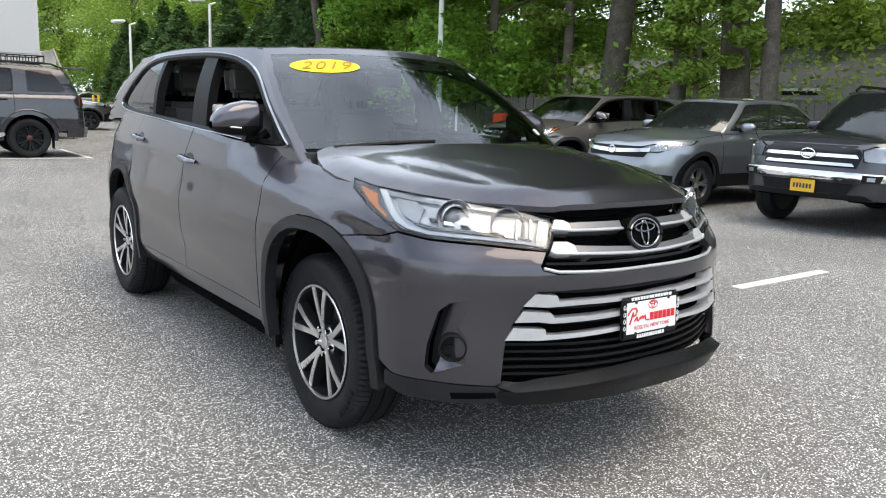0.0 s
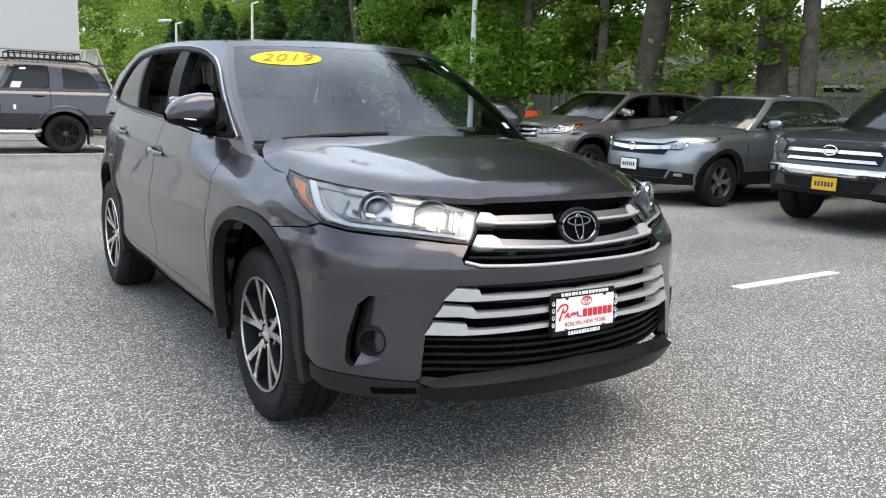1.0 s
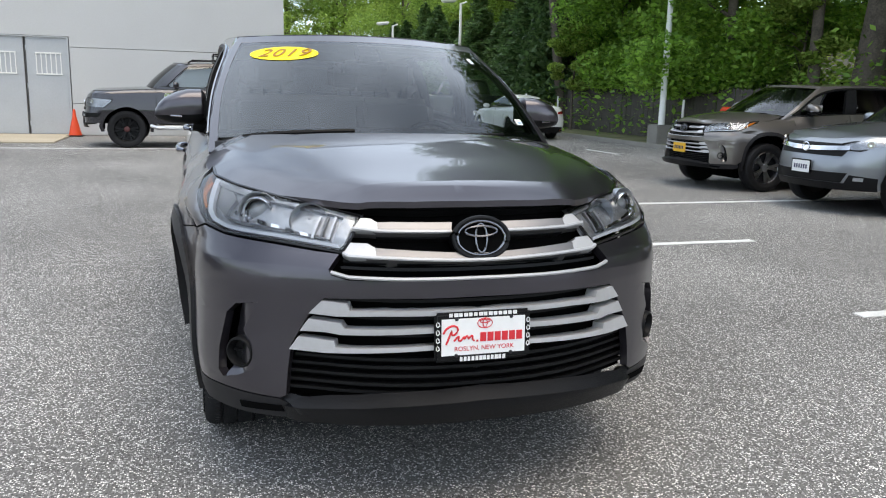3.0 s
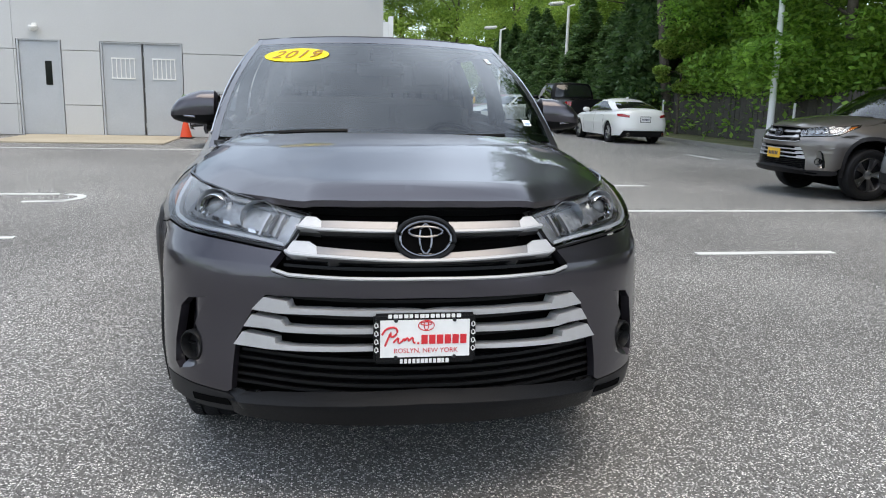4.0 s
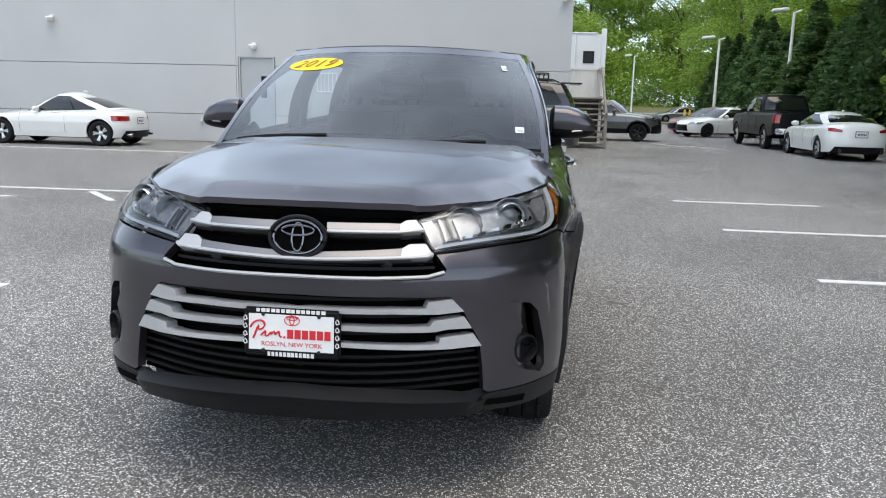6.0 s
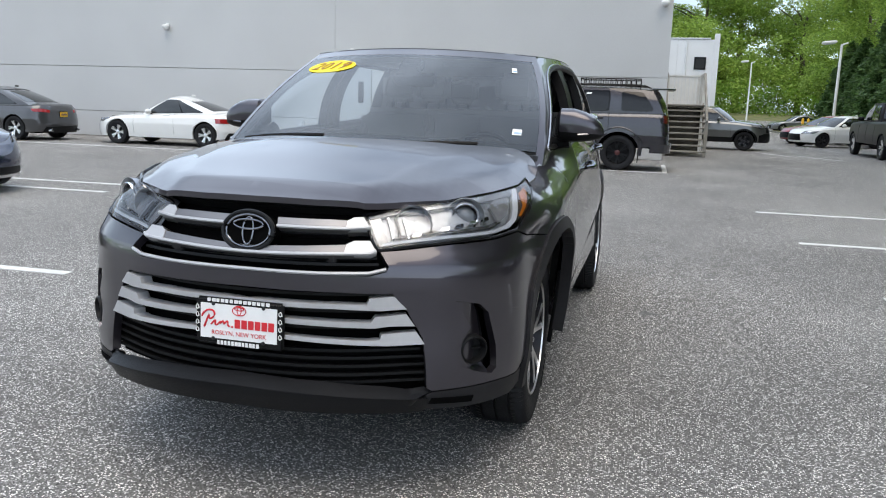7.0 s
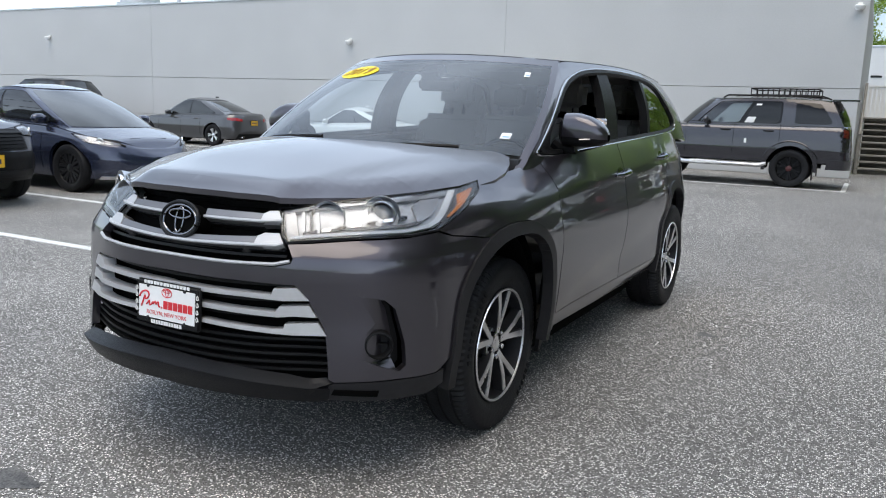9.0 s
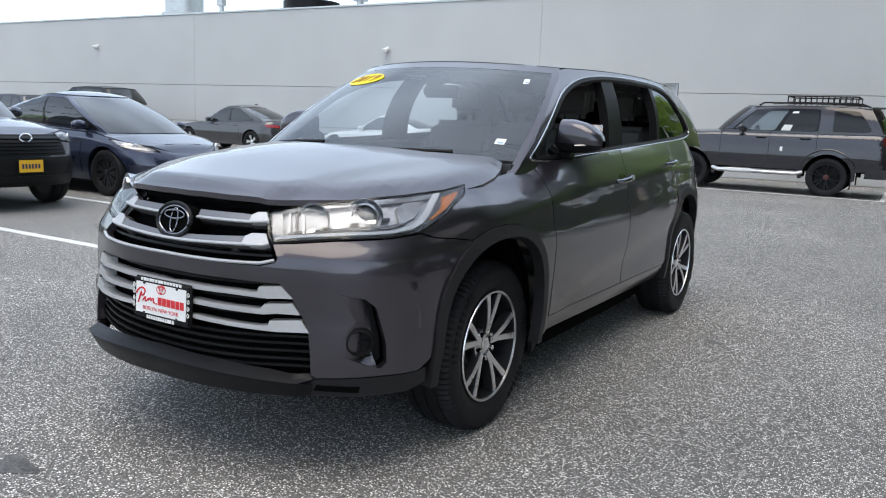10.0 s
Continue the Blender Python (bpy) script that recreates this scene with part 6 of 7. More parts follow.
        bmesh.ops.recalc_face_normals(bm, faces=bm.faces)
        return bm

    part("spoke_body", spoke(0.225, 0.013, 0.019, 0.84, 0.22, 1.25), DARKALLOY, rim)
    part("spoke_face", spoke(0.225, 0.0105, 0.0135, 0.87, 0.22, 0.9), ALLOY, rim, "machined bright spoke faces")
    part("hub_face", lathe([(h * 0.2, 0.075), (h * 0.6, 0.07), (h * 0.64, 0.06), (h * 0.6, 0.035), (h * 0.7, 0.033), (h * 0.72, 0.0)], 28), ALLOY, rim)
    for i in range(5):
        a = 2 * math.pi * (i + 0.5) / 5
        nut = lathe([(h * 0.5, 0.011), (h * 0.78, 0.011), (h * 0.8, 0.006), (h * 0.8, 0.0)], 8)
        bmesh.ops.translate(nut, verts=nut.verts, vec=(0, math.cos(a) * 0.055, math.sin(a) * 0.055))
        part("wheel_nut", nut, CHROME, rim)
    return hub


def cabin_parts(car, S):
    """Seats, dashboard, steering wheel and linings seen through the glass and the open windows."""
    part("headliner", patch([(-0.5, 1.12), (0.5, 1.12), (0.58, 1.3), (0.58, 3.4), (-0.58, 3.4), (-0.58, 1.3)], lambda x, y: Vector((x, y, 1.575 + 0.03 * math.sin(math.pi * (y - 0.9) / 2.6) - 0.03 * (x / 0.62) ** 2)), 0.2, 0.02, depth_dir=(0, 0, 1)), LINER, car)
    part("floor_pan", box(-0.78, 0.78, 0.3, 3.6, 0.36, 0.44), CLOTH, car)
    dash = part("dashboard", patch([(-0.76, 0.3), (0.76, 0.3), (0.74, 0.78), (0.42, 0.82), (0.3, 0.78), (-0.74, 0.78)], lambda x, y: Vector((x, y, 1.125 - 0.5 * max(0, y - 0.62) ** 1.3 + 0.03 * math.exp(-((x - 0.38) / 0.17) ** 2) * smooth(0.5, 0.75, y))), 0.06, 0.3, depth_dir=(0, 0, -1)), material("dark grey dashboard", (0.035, 0.036, 0.04), 0.6, var=0.2, fine=120, bump=0.2, bump_scale=300), car)
    part("centre_screen", box(-0.11, 0.11, 0.80, 0.83, 0.95, 1.1, 0.01, m=None), GLOSSBLACK, dash)
    part("console", box(-0.13, 0.13, 0.8, 1.6, 0.44, 0.78, 0.04), CLOTH, car)
    wm = pose(0.38, 0.93, 1.02, 62, 0, 0)
    ringp = [wm @ Vector((math.cos(2 * math.pi * i / 32) * 0.185, math.sin(2 * math.pi * i / 32) * 0.185, 0)) for i in range(33)]
    sw = part("steering_wheel", tube(ringp, 0.015, 8), GREYTRIM, car, "dark steering wheel")
    part("wheel_hub", box(-0.07, 0.07, -0.06, 0.05, -0.03, 0.02, 0.02, m=wm), GREYTRIM, sw)
    for a, b in (((-0.18, 0, 0), (0.18, 0, 0)), ((0, -0.18, 0), (0, 0, 0))):
        part("wheel_spoke", tube([wm @ Vector(a), wm @ Vector(b)], 0.014, 6), GREYTRIM, sw)

    def seat(x, y, w, name, heads):
        st = part(name, box(x - w, x + w, y - 0.26, y + 0.26, 0.56, 0.74, 0.06, 3), SEATCLOTH, car)
        part("seat_back", box(-w, w, -0.07, 0.07, 0, 0.62, 0.055, 3, m=pose(x, y + 0.27, 0.70, -14, 0, 0)), SEATCLOTH, st)
        for side in (-1, 1):
            part("bolster", box(-0.045, 0.045, -0.1, 0.05, 0.02, 0.5, 0.035, 2, m=pose(x + side * (w - 0.04), y + 0.25, 0.70, -14, 0, 0)), SEATCLOTH, st)
        for hx in heads:
            hr = part("head_restraint", box(-0.13, 0.13, -0.05, 0.05, 0.0, 0.2, 0.045, 3, m=pose(x + hx, y + 0.455, 1.345, -8, 0, 0)), SEATCLOTH, st)
            for px in (-0.05, 0.05):
                part("restraint_post", tube([Vector((x + hx + px, y + 0.44, 1.27)), Vector((x + hx + px, y + 0.46, 1.37))], 0.008, 6), BLACK, hr)

    seat(0.38, 1.42, 0.25, "driver_seat", (0,))
    seat(-0.38, 1.42, 0.25, "passenger_seat", (0,))
    seat(0.0, 2.3, 0.62, "rear_bench", (-0.4, 0.4))
    seat(0.0, 3.05, 0.55, "third_row_bench", (-0.35, 0.35))
    for k in (1, -1):
        part("door_lining", patch([(S.s(0.5) * k, 0.45), (S.s(3.3) * k, 0.45), (S.s(3.3) * k, 1.2), (S.s(0.7) * k, 1.14), (S.s(0.5) * k, 1.12)], S.on(-0.07), 0.25, 0.03), GREYTRIM, car)
    part("inner_mirror", box(-0.12, 0.12, -0.02, 0.02, -0.035, 0.035, 0.015, m=pose(0.0, 0.93, 1.46, 10, 0, 0)), BLACK, car)
    part("sensor_box", box(-0.06, 0.06, -0.05, 0.05, -0.03, 0.03, 0.015, m=pose(0.0, 0.87, 1.525, 25, 0, 0)), BLACK, car)
    for k in (1, -1):
        part("sun_visor", box(-0.19, 0.19, 0, 0.14, -0.008, 0.008, 0.006, m=pose(0.30 * k, 1.06, 1.545, 4, 0, 0)), LINER, car)


HERO = family_suv("suv", "dark grey metallic family suv with open side windows, silver grille", GREY, pose(0.008, 0, 0, 0, 0, -0.5))


def hero_extras():
    S = HS
    # oval year sticker inside the screen
    q0, t0 = -0.612, 0.79
    n = 40
    c = S.cabin(q0, t0, 0.004)
    ex = (S.cabin(q0 + 0.05, t0, 0.004) - S.cabin(q0 - 0.05, t0, 0.004)).normalized()
    ez = (S.cabin(q0, t0 + 0.05, 0.004) - S.cabin(q0, t0 - 0.05, 0.004)).normalized()
    en = ex.cross(ez).normalized()
    m = Matrix((ex, en.cross(ex), en)).transposed().to_4x4()
    m.translation = c
    st = part("year_sticker", patch([(math.cos(2 * math.pi * i / n) * 0.152, math.sin(2 * math.pi * i / n) * 0.053) for i in range(n)], lambda u, v: S.cabin(q0 + u / 0.66, t0 + v / 0.72, 0.004), 0.05, 0.001), STICKER, HERO, "yellow oval year sticker")
    for i, ch in enumerate("2019"):
        u = (i - 1.5) * 0.056
        p = S.cabin(q0 + u / 0.66, t0, 0.0075)
        mm = m.copy()
        mm.translation = p
        bent_text(ch, 0.108, GOLDINK, "digit", st, mm, 0.0008, 0.0006, 0.28)
    for q0, t0, w, h, mat, lab in ((0.80, 0.80, 0.018, 0.028, WHITEPLATE, "small pale inspection sticker"), (0.83, 0.20, 0.026, 0.024, WHITEPLATE, "small printed label")):
        lb = part("screen_label", patch([(-w, -h), (w, -h), (w, h), (-w, h)], lambda u, v: S.cabin(q0 + u, t0 + v, 0.004), (0.1, 0.1), 0.001), mat, HERO, lab)
        part("label_print", patch([(-w * 0.7, -h * 0.6), (w * 0.7, -h * 0.6), (w * 0.7, -h * 0.1), (-w * 0.7, -h * 0.1)], lambda u, v: S.cabin(q0 + u, t0 + v, 0.0065), (0.1, 0.1), 0.0), material("pale blue print", (0.25, 0.42, 0.6), 0.5), lb)
    # dealer plate in its black frame
    py = -0.949
    tilt = pose(-0.004, py, 0.616, 87, 0, 0)
    pl = part("plate_frame", box(-0.156, 0.156, -0.0775, 0.0775, -0.012, 0.008, 0.008, 3, m=tilt), BLACK, HERO, "black frame with white lettering bars")
    part("plate", box(-0.139, 0.139, -0.0585, 0.0615, 0.004, 0.0105, 0.003, m=tilt), WHITEPLATE, pl, "white dealer plate with red print")

    def bar(x0, x1, y0, y1, mat, z=0.0125):
        part("print_bar", box(x0, x1, y0, y1, z - 0.003, z, m=tilt), mat, pl, smooth=False)

    # lettering bars of the frame, of uneven width like the words they stand for
    wr = random.Random(8)
    for y0, y1, x0, x1, n in ((0.0645, 0.0755, -0.112, 0.112, 14), (-0.0755, -0.062, -0.076, 0.076, 12)):
        step = (x1 - x0) / n
        for i in range(n):
            w_ = step * wr.uniform(0.62, 0.84)
            bar(x0 + i * step, x0 + i * step + w_, y0, y1, WHITEPLATE, 0.0095)
    for sx in (-1, 1):
        for i in range(4):
            y = 0.038 - i * 0.025
            pts = [tilt @ Vector((sx * 0.1475 + 0.0055 * math.cos(a_ * 0.9), y + 0.0105 * math.sin(a_ * 0.9) + 0.0016 * a_, 0.0098)) for a_ in range(7)]
            part("print_stroke", tube(pts, 0.0017, 5), WHITEPLATE, pl)
    for i in range(6):
        x = -0.012 + i * 0.0238
        bar(x, x + 0.0192, -0.016, 0.0125, INKRED)
    bar(-0.0245, -0.0185, -0.016, -0.010, INKRED)
    # sloping red flourish: one tall loop, then three low waves
    loop = [(-0.131, 0.014), (-0.124, 0.030), (-0.104, 0.040), (-0.086, 0.036), (-0.082, 0.022), (-0.094, 0.008), (-0.110, 0.006), (-0.100, 0.034), (-0.112, 0.004), (-0.122, -0.020)]
    wave = [(-0.097, -0.010), (-0.086, 0.002), (-0.079, 0.008), (-0.084, -0.006), (-0.080, -0.015), (-0.068, -0.004), (-0.062, 0.008), (-0.066, -0.012), (-0.057, 0.006), (-0.050, 0.005), (-0.053, -0.012), (-0.042, 0.006), (-0.035, 0.006), (-0.039, -0.011), (-0.030, -0.012)]
    for pts, r_ in ((loop, 0.0034), (wave, 0.0030)):
        fine = [Vector((a_[0] + (c_[0] - a_[0]) * t, a_[1] + (c_[1] - a_[1]) * t, 0.0112)) for a_, c_ in zip(pts, pts[1:]) for t in (0, 0.5)] + [Vector((*pts[-1], 0.0112))]
        for _ in range(2):
            fine = [fine[0]] + [(fine[i - 1] + fine[i] * 2 + fine[i + 1]) / 4 for i in range(1, len(fine) - 1)] + [fine[-1]]
        part("print_stroke", tube([tilt @ v for v in fine], r_, 6), INKRED, pl, "red script flourish")
    for rx, ry, dy in ((0.024, 0.0155, 0.0), (0.007, 0.0135, 0.0), (0.0165, 0.005, 0.006)):
        part("print_stroke", tube([tilt @ Vector((math.cos(2 * math.pi * i / 24) * rx + 0.003, math.sin(2 * math.pi * i / 24) * ry + 0.0415 + dy, 0.0112)) for i in range(25)], 0.0016, 5), INKRED, pl, "red oval")
    bent_text("ROSLYN, NEW YORK", 0.0205, INKRED, "lettering", pl, tilt @ pose(0.002, -0.036, 0.0115), 0.0004)
    for sx, sy in ((-0.089, 0.058), (0.089, 0.058), (-0.089, -0.056), (0.089, -0.056)):
        nut = lathe([(0.006, 0.006), (0.0135, 0.006), (0.0145, 0.0)], 10, "z")
        bmesh.ops.transform(nut, matrix=tilt @ Matrix.Translation((sx, sy, 0)), verts=nut.verts)
        part("screw", nut, DARKALLOY, pl)


hero_extras()


# ---- the other parked cars ----
LOT = "cars parked in the lot"


def number_plate(car, S, mat, z, rear=False, lab=""):
    y = (S.at(S.r(0.0), z).y + 0.012) if rear else (S.at(0.0, z).y - 0.014)
    p = part("number_plate", box(-0.155, 0.155, y - 0.008, y + 0.008, z - 0.078, z + 0.078, 0.005), mat, car, lab)
    for i in range(6):
        x = -0.115 + i * 0.04
        part("plate_mark", box(x, x + 0.024, y + (0.009 if rear else -0.011), y + (0.011 if rear else -0.009), z - 0.03, z + 0.025), INKBLUE, p, smooth=False)
    part("plate_frame", box(-0.165, 0.165, y - 0.006, y + 0.006, z - 0.088, z + 0.088, 0.004), BLACK, p)


def lamps(car, S, poly, lens_mat=None, inner=LAMPGREY, lab="clear headlamp"):
    """A pair of headlamps: bright bowl, bulb ring and clear cover."""
    for k in (1, -1):
        b = part("headlamp", patch([(u * k, v) for u, v in poly], S.on(0.004), 0.08, 0.02), inner, car, lab)
        cu, cv = sum(p[0] for p in poly) / len(poly), sum(p[1] for p in poly) / len(poly)
        c = S.at(cu * k, cv, 0.008)
        n = (S.at(cu * k, cv, 0.1) - c).normalized()
        r = lathe([(0.0, 0.042), (0.012, 0.045), (0.014, 0.035), (0.006, 0.0)], 16)
        bmesh.ops.transform(r, matrix=Matrix.Translation(c) @ n.to_track_quat("X", "Z").to_matrix().to_4x4(), verts=r.verts)
        part("lamp_ring", r, CHROME, b)
        rim_ = [S.at(u * k, v, 0.02) for u, v in poly]
        part("gasket", tube(rim_ + rim_[:1], 0.008, 5), GLOSSBLACK, b)
        part("lens", patch([(u * k, v) for u, v in poly], S.on(0.022), 0.1, 0.0), LENS, b)


def handles(car, S, ys, z, mat):
    for k in (1, -1):
        for y in ys:
            part("door_handle", tube([S.at(S.s(y + d) * k, z, o) for d, o in ((0, 0.0), (0.04, 0.03), (0.16, 0.03), (0.2, 0.0))], 0.015, 6), mat, car)


def door_gaps(car, S, ys, z0, z1):
    for k in (1, -1):
        for y in ys:
            part("door_gap", tube([S.at(S.s(y) * k, z0 + (z1 - z0) * i / 6, 0.0005) for i in range(7)], 0.004, 4), DARK, car)


def cladding(car, S, mat, width=0.06, sill=True):
    for k in (1, -1):
        for cy in (0, S.wb):
            a, b = [], []
            for i in range(17):
                th = -0.1 + (math.pi + 0.2) * i / 16
                a.append((S.s(cy - math.cos(th) * (S.Ra - 0.004)) * k, S.R + math.sin(th) * (S.Ra - 0.004)))
                b.append((S.s(cy - math.cos(th) * (S.Ra + width)) * k, S.R + math.sin(th) * (S.Ra + width)))
            part("arch_trim", patch(a + b[::-1], S.on(0.014), 0.05, 0.012), mat, car)
        if sill:
            part("sill_trim", patch([(S.s(S.Ra + 0.02) * k, S.low + 0.19), (S.s(S.wb - S.Ra - 0.02) * k, S.low + 0.19), (S.s(S.wb - S.Ra - 0.02) * k, S.low), (S.s(S.Ra + 0.02) * k, S.low)], S.on(0.012), 0.15, 0.04), mat, car)


PRIVACY = material("dark privacy glass", (0.006, 0.0065, 0.007), 0.06, var=0.05, spec=0.4)


def offroader(name, label, m, paint_mat, front_chrome, rack, plate):
    up = 0.11 if rack else 0.0
    S = Shell(4.85, 1.93, 1.8, 2.79, 0.92, 0.40, [(-0.92, 1.06 + up), (-0.78, 1.13 + up), (0.3, 1.19 + up), (0.7, 1.2 + up), (1.2, 1.2 + up), (3.95, 1.22 + up)],
              (0.36, 3.86, 0.98, 3.58, 0.84, 0.68, 1.725 + up * 1.15, 0.05), [(0.2, 0.12), (0.45, 0), (0.7, 0.0), (0.9, 0.06), (1.15, 0.1)], [(0.2, 0.05), (0.6, 0), (1.2, 0.05)], [(0.2, 0.94), (0.5, 0.98), (0.8, 1), (1.0, 0.985), (1.25, 0.95), (1.35, 0.94)], af=0.55, nf=2.8, ar=0.3, nr=4, low=0.42 + up * 0.8, arch=1.2, crown=0.05, rc=0.05)
    rims = (GREYTRIM, BLACK) if rack else (ALLOY, DARKALLOY)
    car = plain_car(name, label, S, paint_mat, m, rims=rims, spokes=6, panes=((1.05, 1.33), (1.36, 1.60, 1.575), (1.70, 1.945, 1.90)), group=LOT, see_through=((1.05, 1.33),) if rack else (), glass_mat=PRIVACY if rack else None, band=2, cap=material("dark red centre cap", (0.07, 0.014, 0.014), 0.5) if rack else None)
    door_gaps(car, S, (0.62, 1.62, 2.55), 0.55 + up, 1.2 + up)
    handles(car, S, (1.35, 2.22), 1.06 + up, BLACK if rack else CHROME)
    cladding(car, S, paint_mat, 0.07, False)
    for k in (1, -1):
        part("side_step", tube([(k * 0.93, 0.5, 0.42 + up * 0.6), (k * 1.0, 0.62, 0.38 + up * 0.6), (k * 1.0, 2.2, 0.38 + up * 0.6), (k * 0.93, 2.32, 0.42 + up * 0.6)], 0.045, 8), ALLOY if rack else BLACK, car, "bright side step" if rack else "")
        part("tail_lamp", patch([(S.s(3.80) * k, 0.98 + up), (S.r(0.76) * k, 0.96 + up), (S.r(0.80) * k, 1.14 + up), (S.s(3.80) * k, 1.14 + up)], S.on(0.01), 0.08, 0.03), SMOKED_RED, car, "smoked red tail lamp")
        if rack:
            part("arch_lip", tube([S.at(S.s(S.wb + math.cos(a) * 0.56) * k, 0.40 + up * 0.4 + math.sin(a) * 0.53, 0.022) for a in [math.pi * (0.1 + 0.8 * i / 16) for i in range(17)]], 0.016, 6), paint_mat, car, "raised arch lip")
        part("mud_flap", box(k * 0.82 - 0.1, k * 0.82 + 0.1, 3.23, 3.25, 0.18, 0.5, 0.005), BLACK, car)
    part("rear_bumper", patch([(S.s(3.5), 0.42), (S.end, 0.42), (2 * S.end - S.s(3.5), 0.42), (2 * S.end - S.s(3.5), 0.62), (S.s(3.5), 0.62)], lambda u, v: S.at(u, v, 0.05) if u <= S.end else Vector((-1, 1, 1)) * S.at(2 * S.end - u, v, 0.05), 0.15, 0.06), paint_mat, car)
    part("rear_spoiler", box(-0.6, 0.6, 3.46, 3.98, 1.712 + up, 1.75 + up, 0.014), paint_mat, car)
    # front
    lamps(car, S, [(S.f(0.62), 0.88), (S.s(-0.45), 0.86), (S.s(-0.30), 1.02), (S.f(0.72), 1.05), (S.f(0.60), 1.0)])
    feat(car, S, "grille", [(S.f(-0.56), 0.80), (S.f(0.56), 0.80), (S.f(0.60), 0.95), (S.f(0.54), 1.05), (S.f(-0.54), 1.05), (S.f(-0.60), 0.95)], GLOSSBLACK, 0.01, False)
    for z, w, h_ in ((0.835, 0.54, 0.035), (0.93, 0.57, 0.04)):
        feat(car, S, "grille_bar", [(S.f(-w), z - h_ / 2), (S.f(w), z - h_ / 2), (S.f(w - 0.03), z + h_ / 2), (S.f(-w + 0.03), z + h_ / 2)], front_chrome, 0.028, False)
    feat(car, S, "bumper_bar", [(S.s(-0.55) * -1, 0.655), (S.s(-0.55), 0.655), (S.s(-0.5), 0.735), (S.f(0.6), 0.75), (S.f(-0.6), 0.75), (S.s(-0.5) * -1, 0.735)], front_chrome, 0.03, False)
    feat(car, S, "intake", [(S.f(-0.52), 0.50), (S.f(0.52), 0.50), (S.f(0.56), 0.625), (S.f(-0.56), 0.625)], BLACK, 0.015, False)
    feat(car, S, "fog_lamp", [(S.f(0.64), 0.645), (S.f(0.80), 0.645), (S.f(0.82), 0.73), (S.f(0.64), 0.73)], BLACK, 0.04)
    feat(car, S, "fog_lens", [(S.f(0.69), 0.665), (S.f(0.76), 0.665), (S.f(0.76), 0.71), (S.f(0.69), 0.71)], REFLECTOR, 0.046)
    feat(car, S, "skid_panel", [(S.f(-0.8), 0.43), (S.f(0.8), 0.43), (S.f(0.7), 0.495), (S.f(-0.7), 0.495)], GREYTRIM, 0.012, False)
    e = S.at(0, 0.93)
    part("badge", tube([(0.085 * math.cos(i * math.pi / 12), e.y - 0.045, 0.94 + 0.055 * math.sin(i * math.pi / 12)) for i in range(25)], 0.009, 6), CHROME, car)
    if plate:
        number_plate(car, S, YELLOWPLATE, 0.56, lab="yellow number plate")
    for k in (1, -1):
        part("roof_rail", tube([(k * 0.60, 1.3, 1.74 + up), (k * 0.60, 1.4, 1.80 + up), (k * 0.60, 3.3, 1.80 + up), (k * 0.60, 3.45, 1.74 + up)], 0.02, 6), BLACK, car)
    if rack:
        rk = new("roof_rack")
        rk.parent = car
        x0, y0, y1, z0, z1 = 0.52, 1.85, 3.2, 1.93, 2.06
        for z in (z0, z1):
            part("rack_ring", tube([(-x0, y0, z), (x0, y0, z), (x0, y1, z), (-x0, y1, z), (-x0, y0, z)], 0.016, 6), BLACK, rk)
        for i in range(13):
            y = y0 + (y1 - y0) * i / 12
            for k in (1, -1):
                part("rack_post", tube([(k * x0, y, z0), (k * x0, y, z1)], 0.012, 5), BLACK, rk)
            part("rack_bar", tube([(-x0, y, z0), (x0, y, z0)], 0.012, 5), BLACK, rk)
        part("window_sticker", patch([(1.37, 0.10), (1.43, 0.10), (1.43, 0.30), (1.37, 0.30)], S.glasshouse(0.012), 0.1, 0.002), WHITEPLATE, car, "white paper sticker")
        part("window_sticker", patch([(1.375, 0.72), (1.42, 0.72), (1.42, 0.79), (1.375, 0.79)], S.glasshouse(0.012), 0.1, 0.002), WHITEPLATE, car, "white paper sticker")
        part("door_tag", patch([(S.s(1.85), 0.90), (S.s(1.90), 0.90), (S.s(1.90), 0.99), (S.s(1.85), 0.99)], S.on(0.005), 0.1, 0.002), WHITEPLATE, car)
        part("step_wrap", box(0.94, 1.055, 0.75, 1.35, 0.415, 0.495, 0.02), WHITEPLATE, car, "white plastic wrap on the step")
    return car


SMOKED_RED = material("smoked red lens", (0.10, 0.008, 0.009), 0.12, var=0.2, coat=1.0)
CHARCOAL = paint("charcoal paint", (0.024, 0.023, 0.030), 0.4, 0.26)
offroader("offroad_suv", "charcoal off-road suv with a black roof basket and dark wheels", pose(-2.15, 16.2, 0, 0, 0, -90), CHARCOAL, BLACK, True, False)
offroader("chrome_suv", "dark grey suv with a broad chrome front bumper bar", pose(7.65, 2.2, 0, 0, 0, -90), paint("dark slate paint", (0.03, 0.03, 0.036), 0.4, 0.3), CHROME, False, True)

SILVER = paint("silver grey paint", (0.25, 0.27, 0.295), 0.75, 0.3)


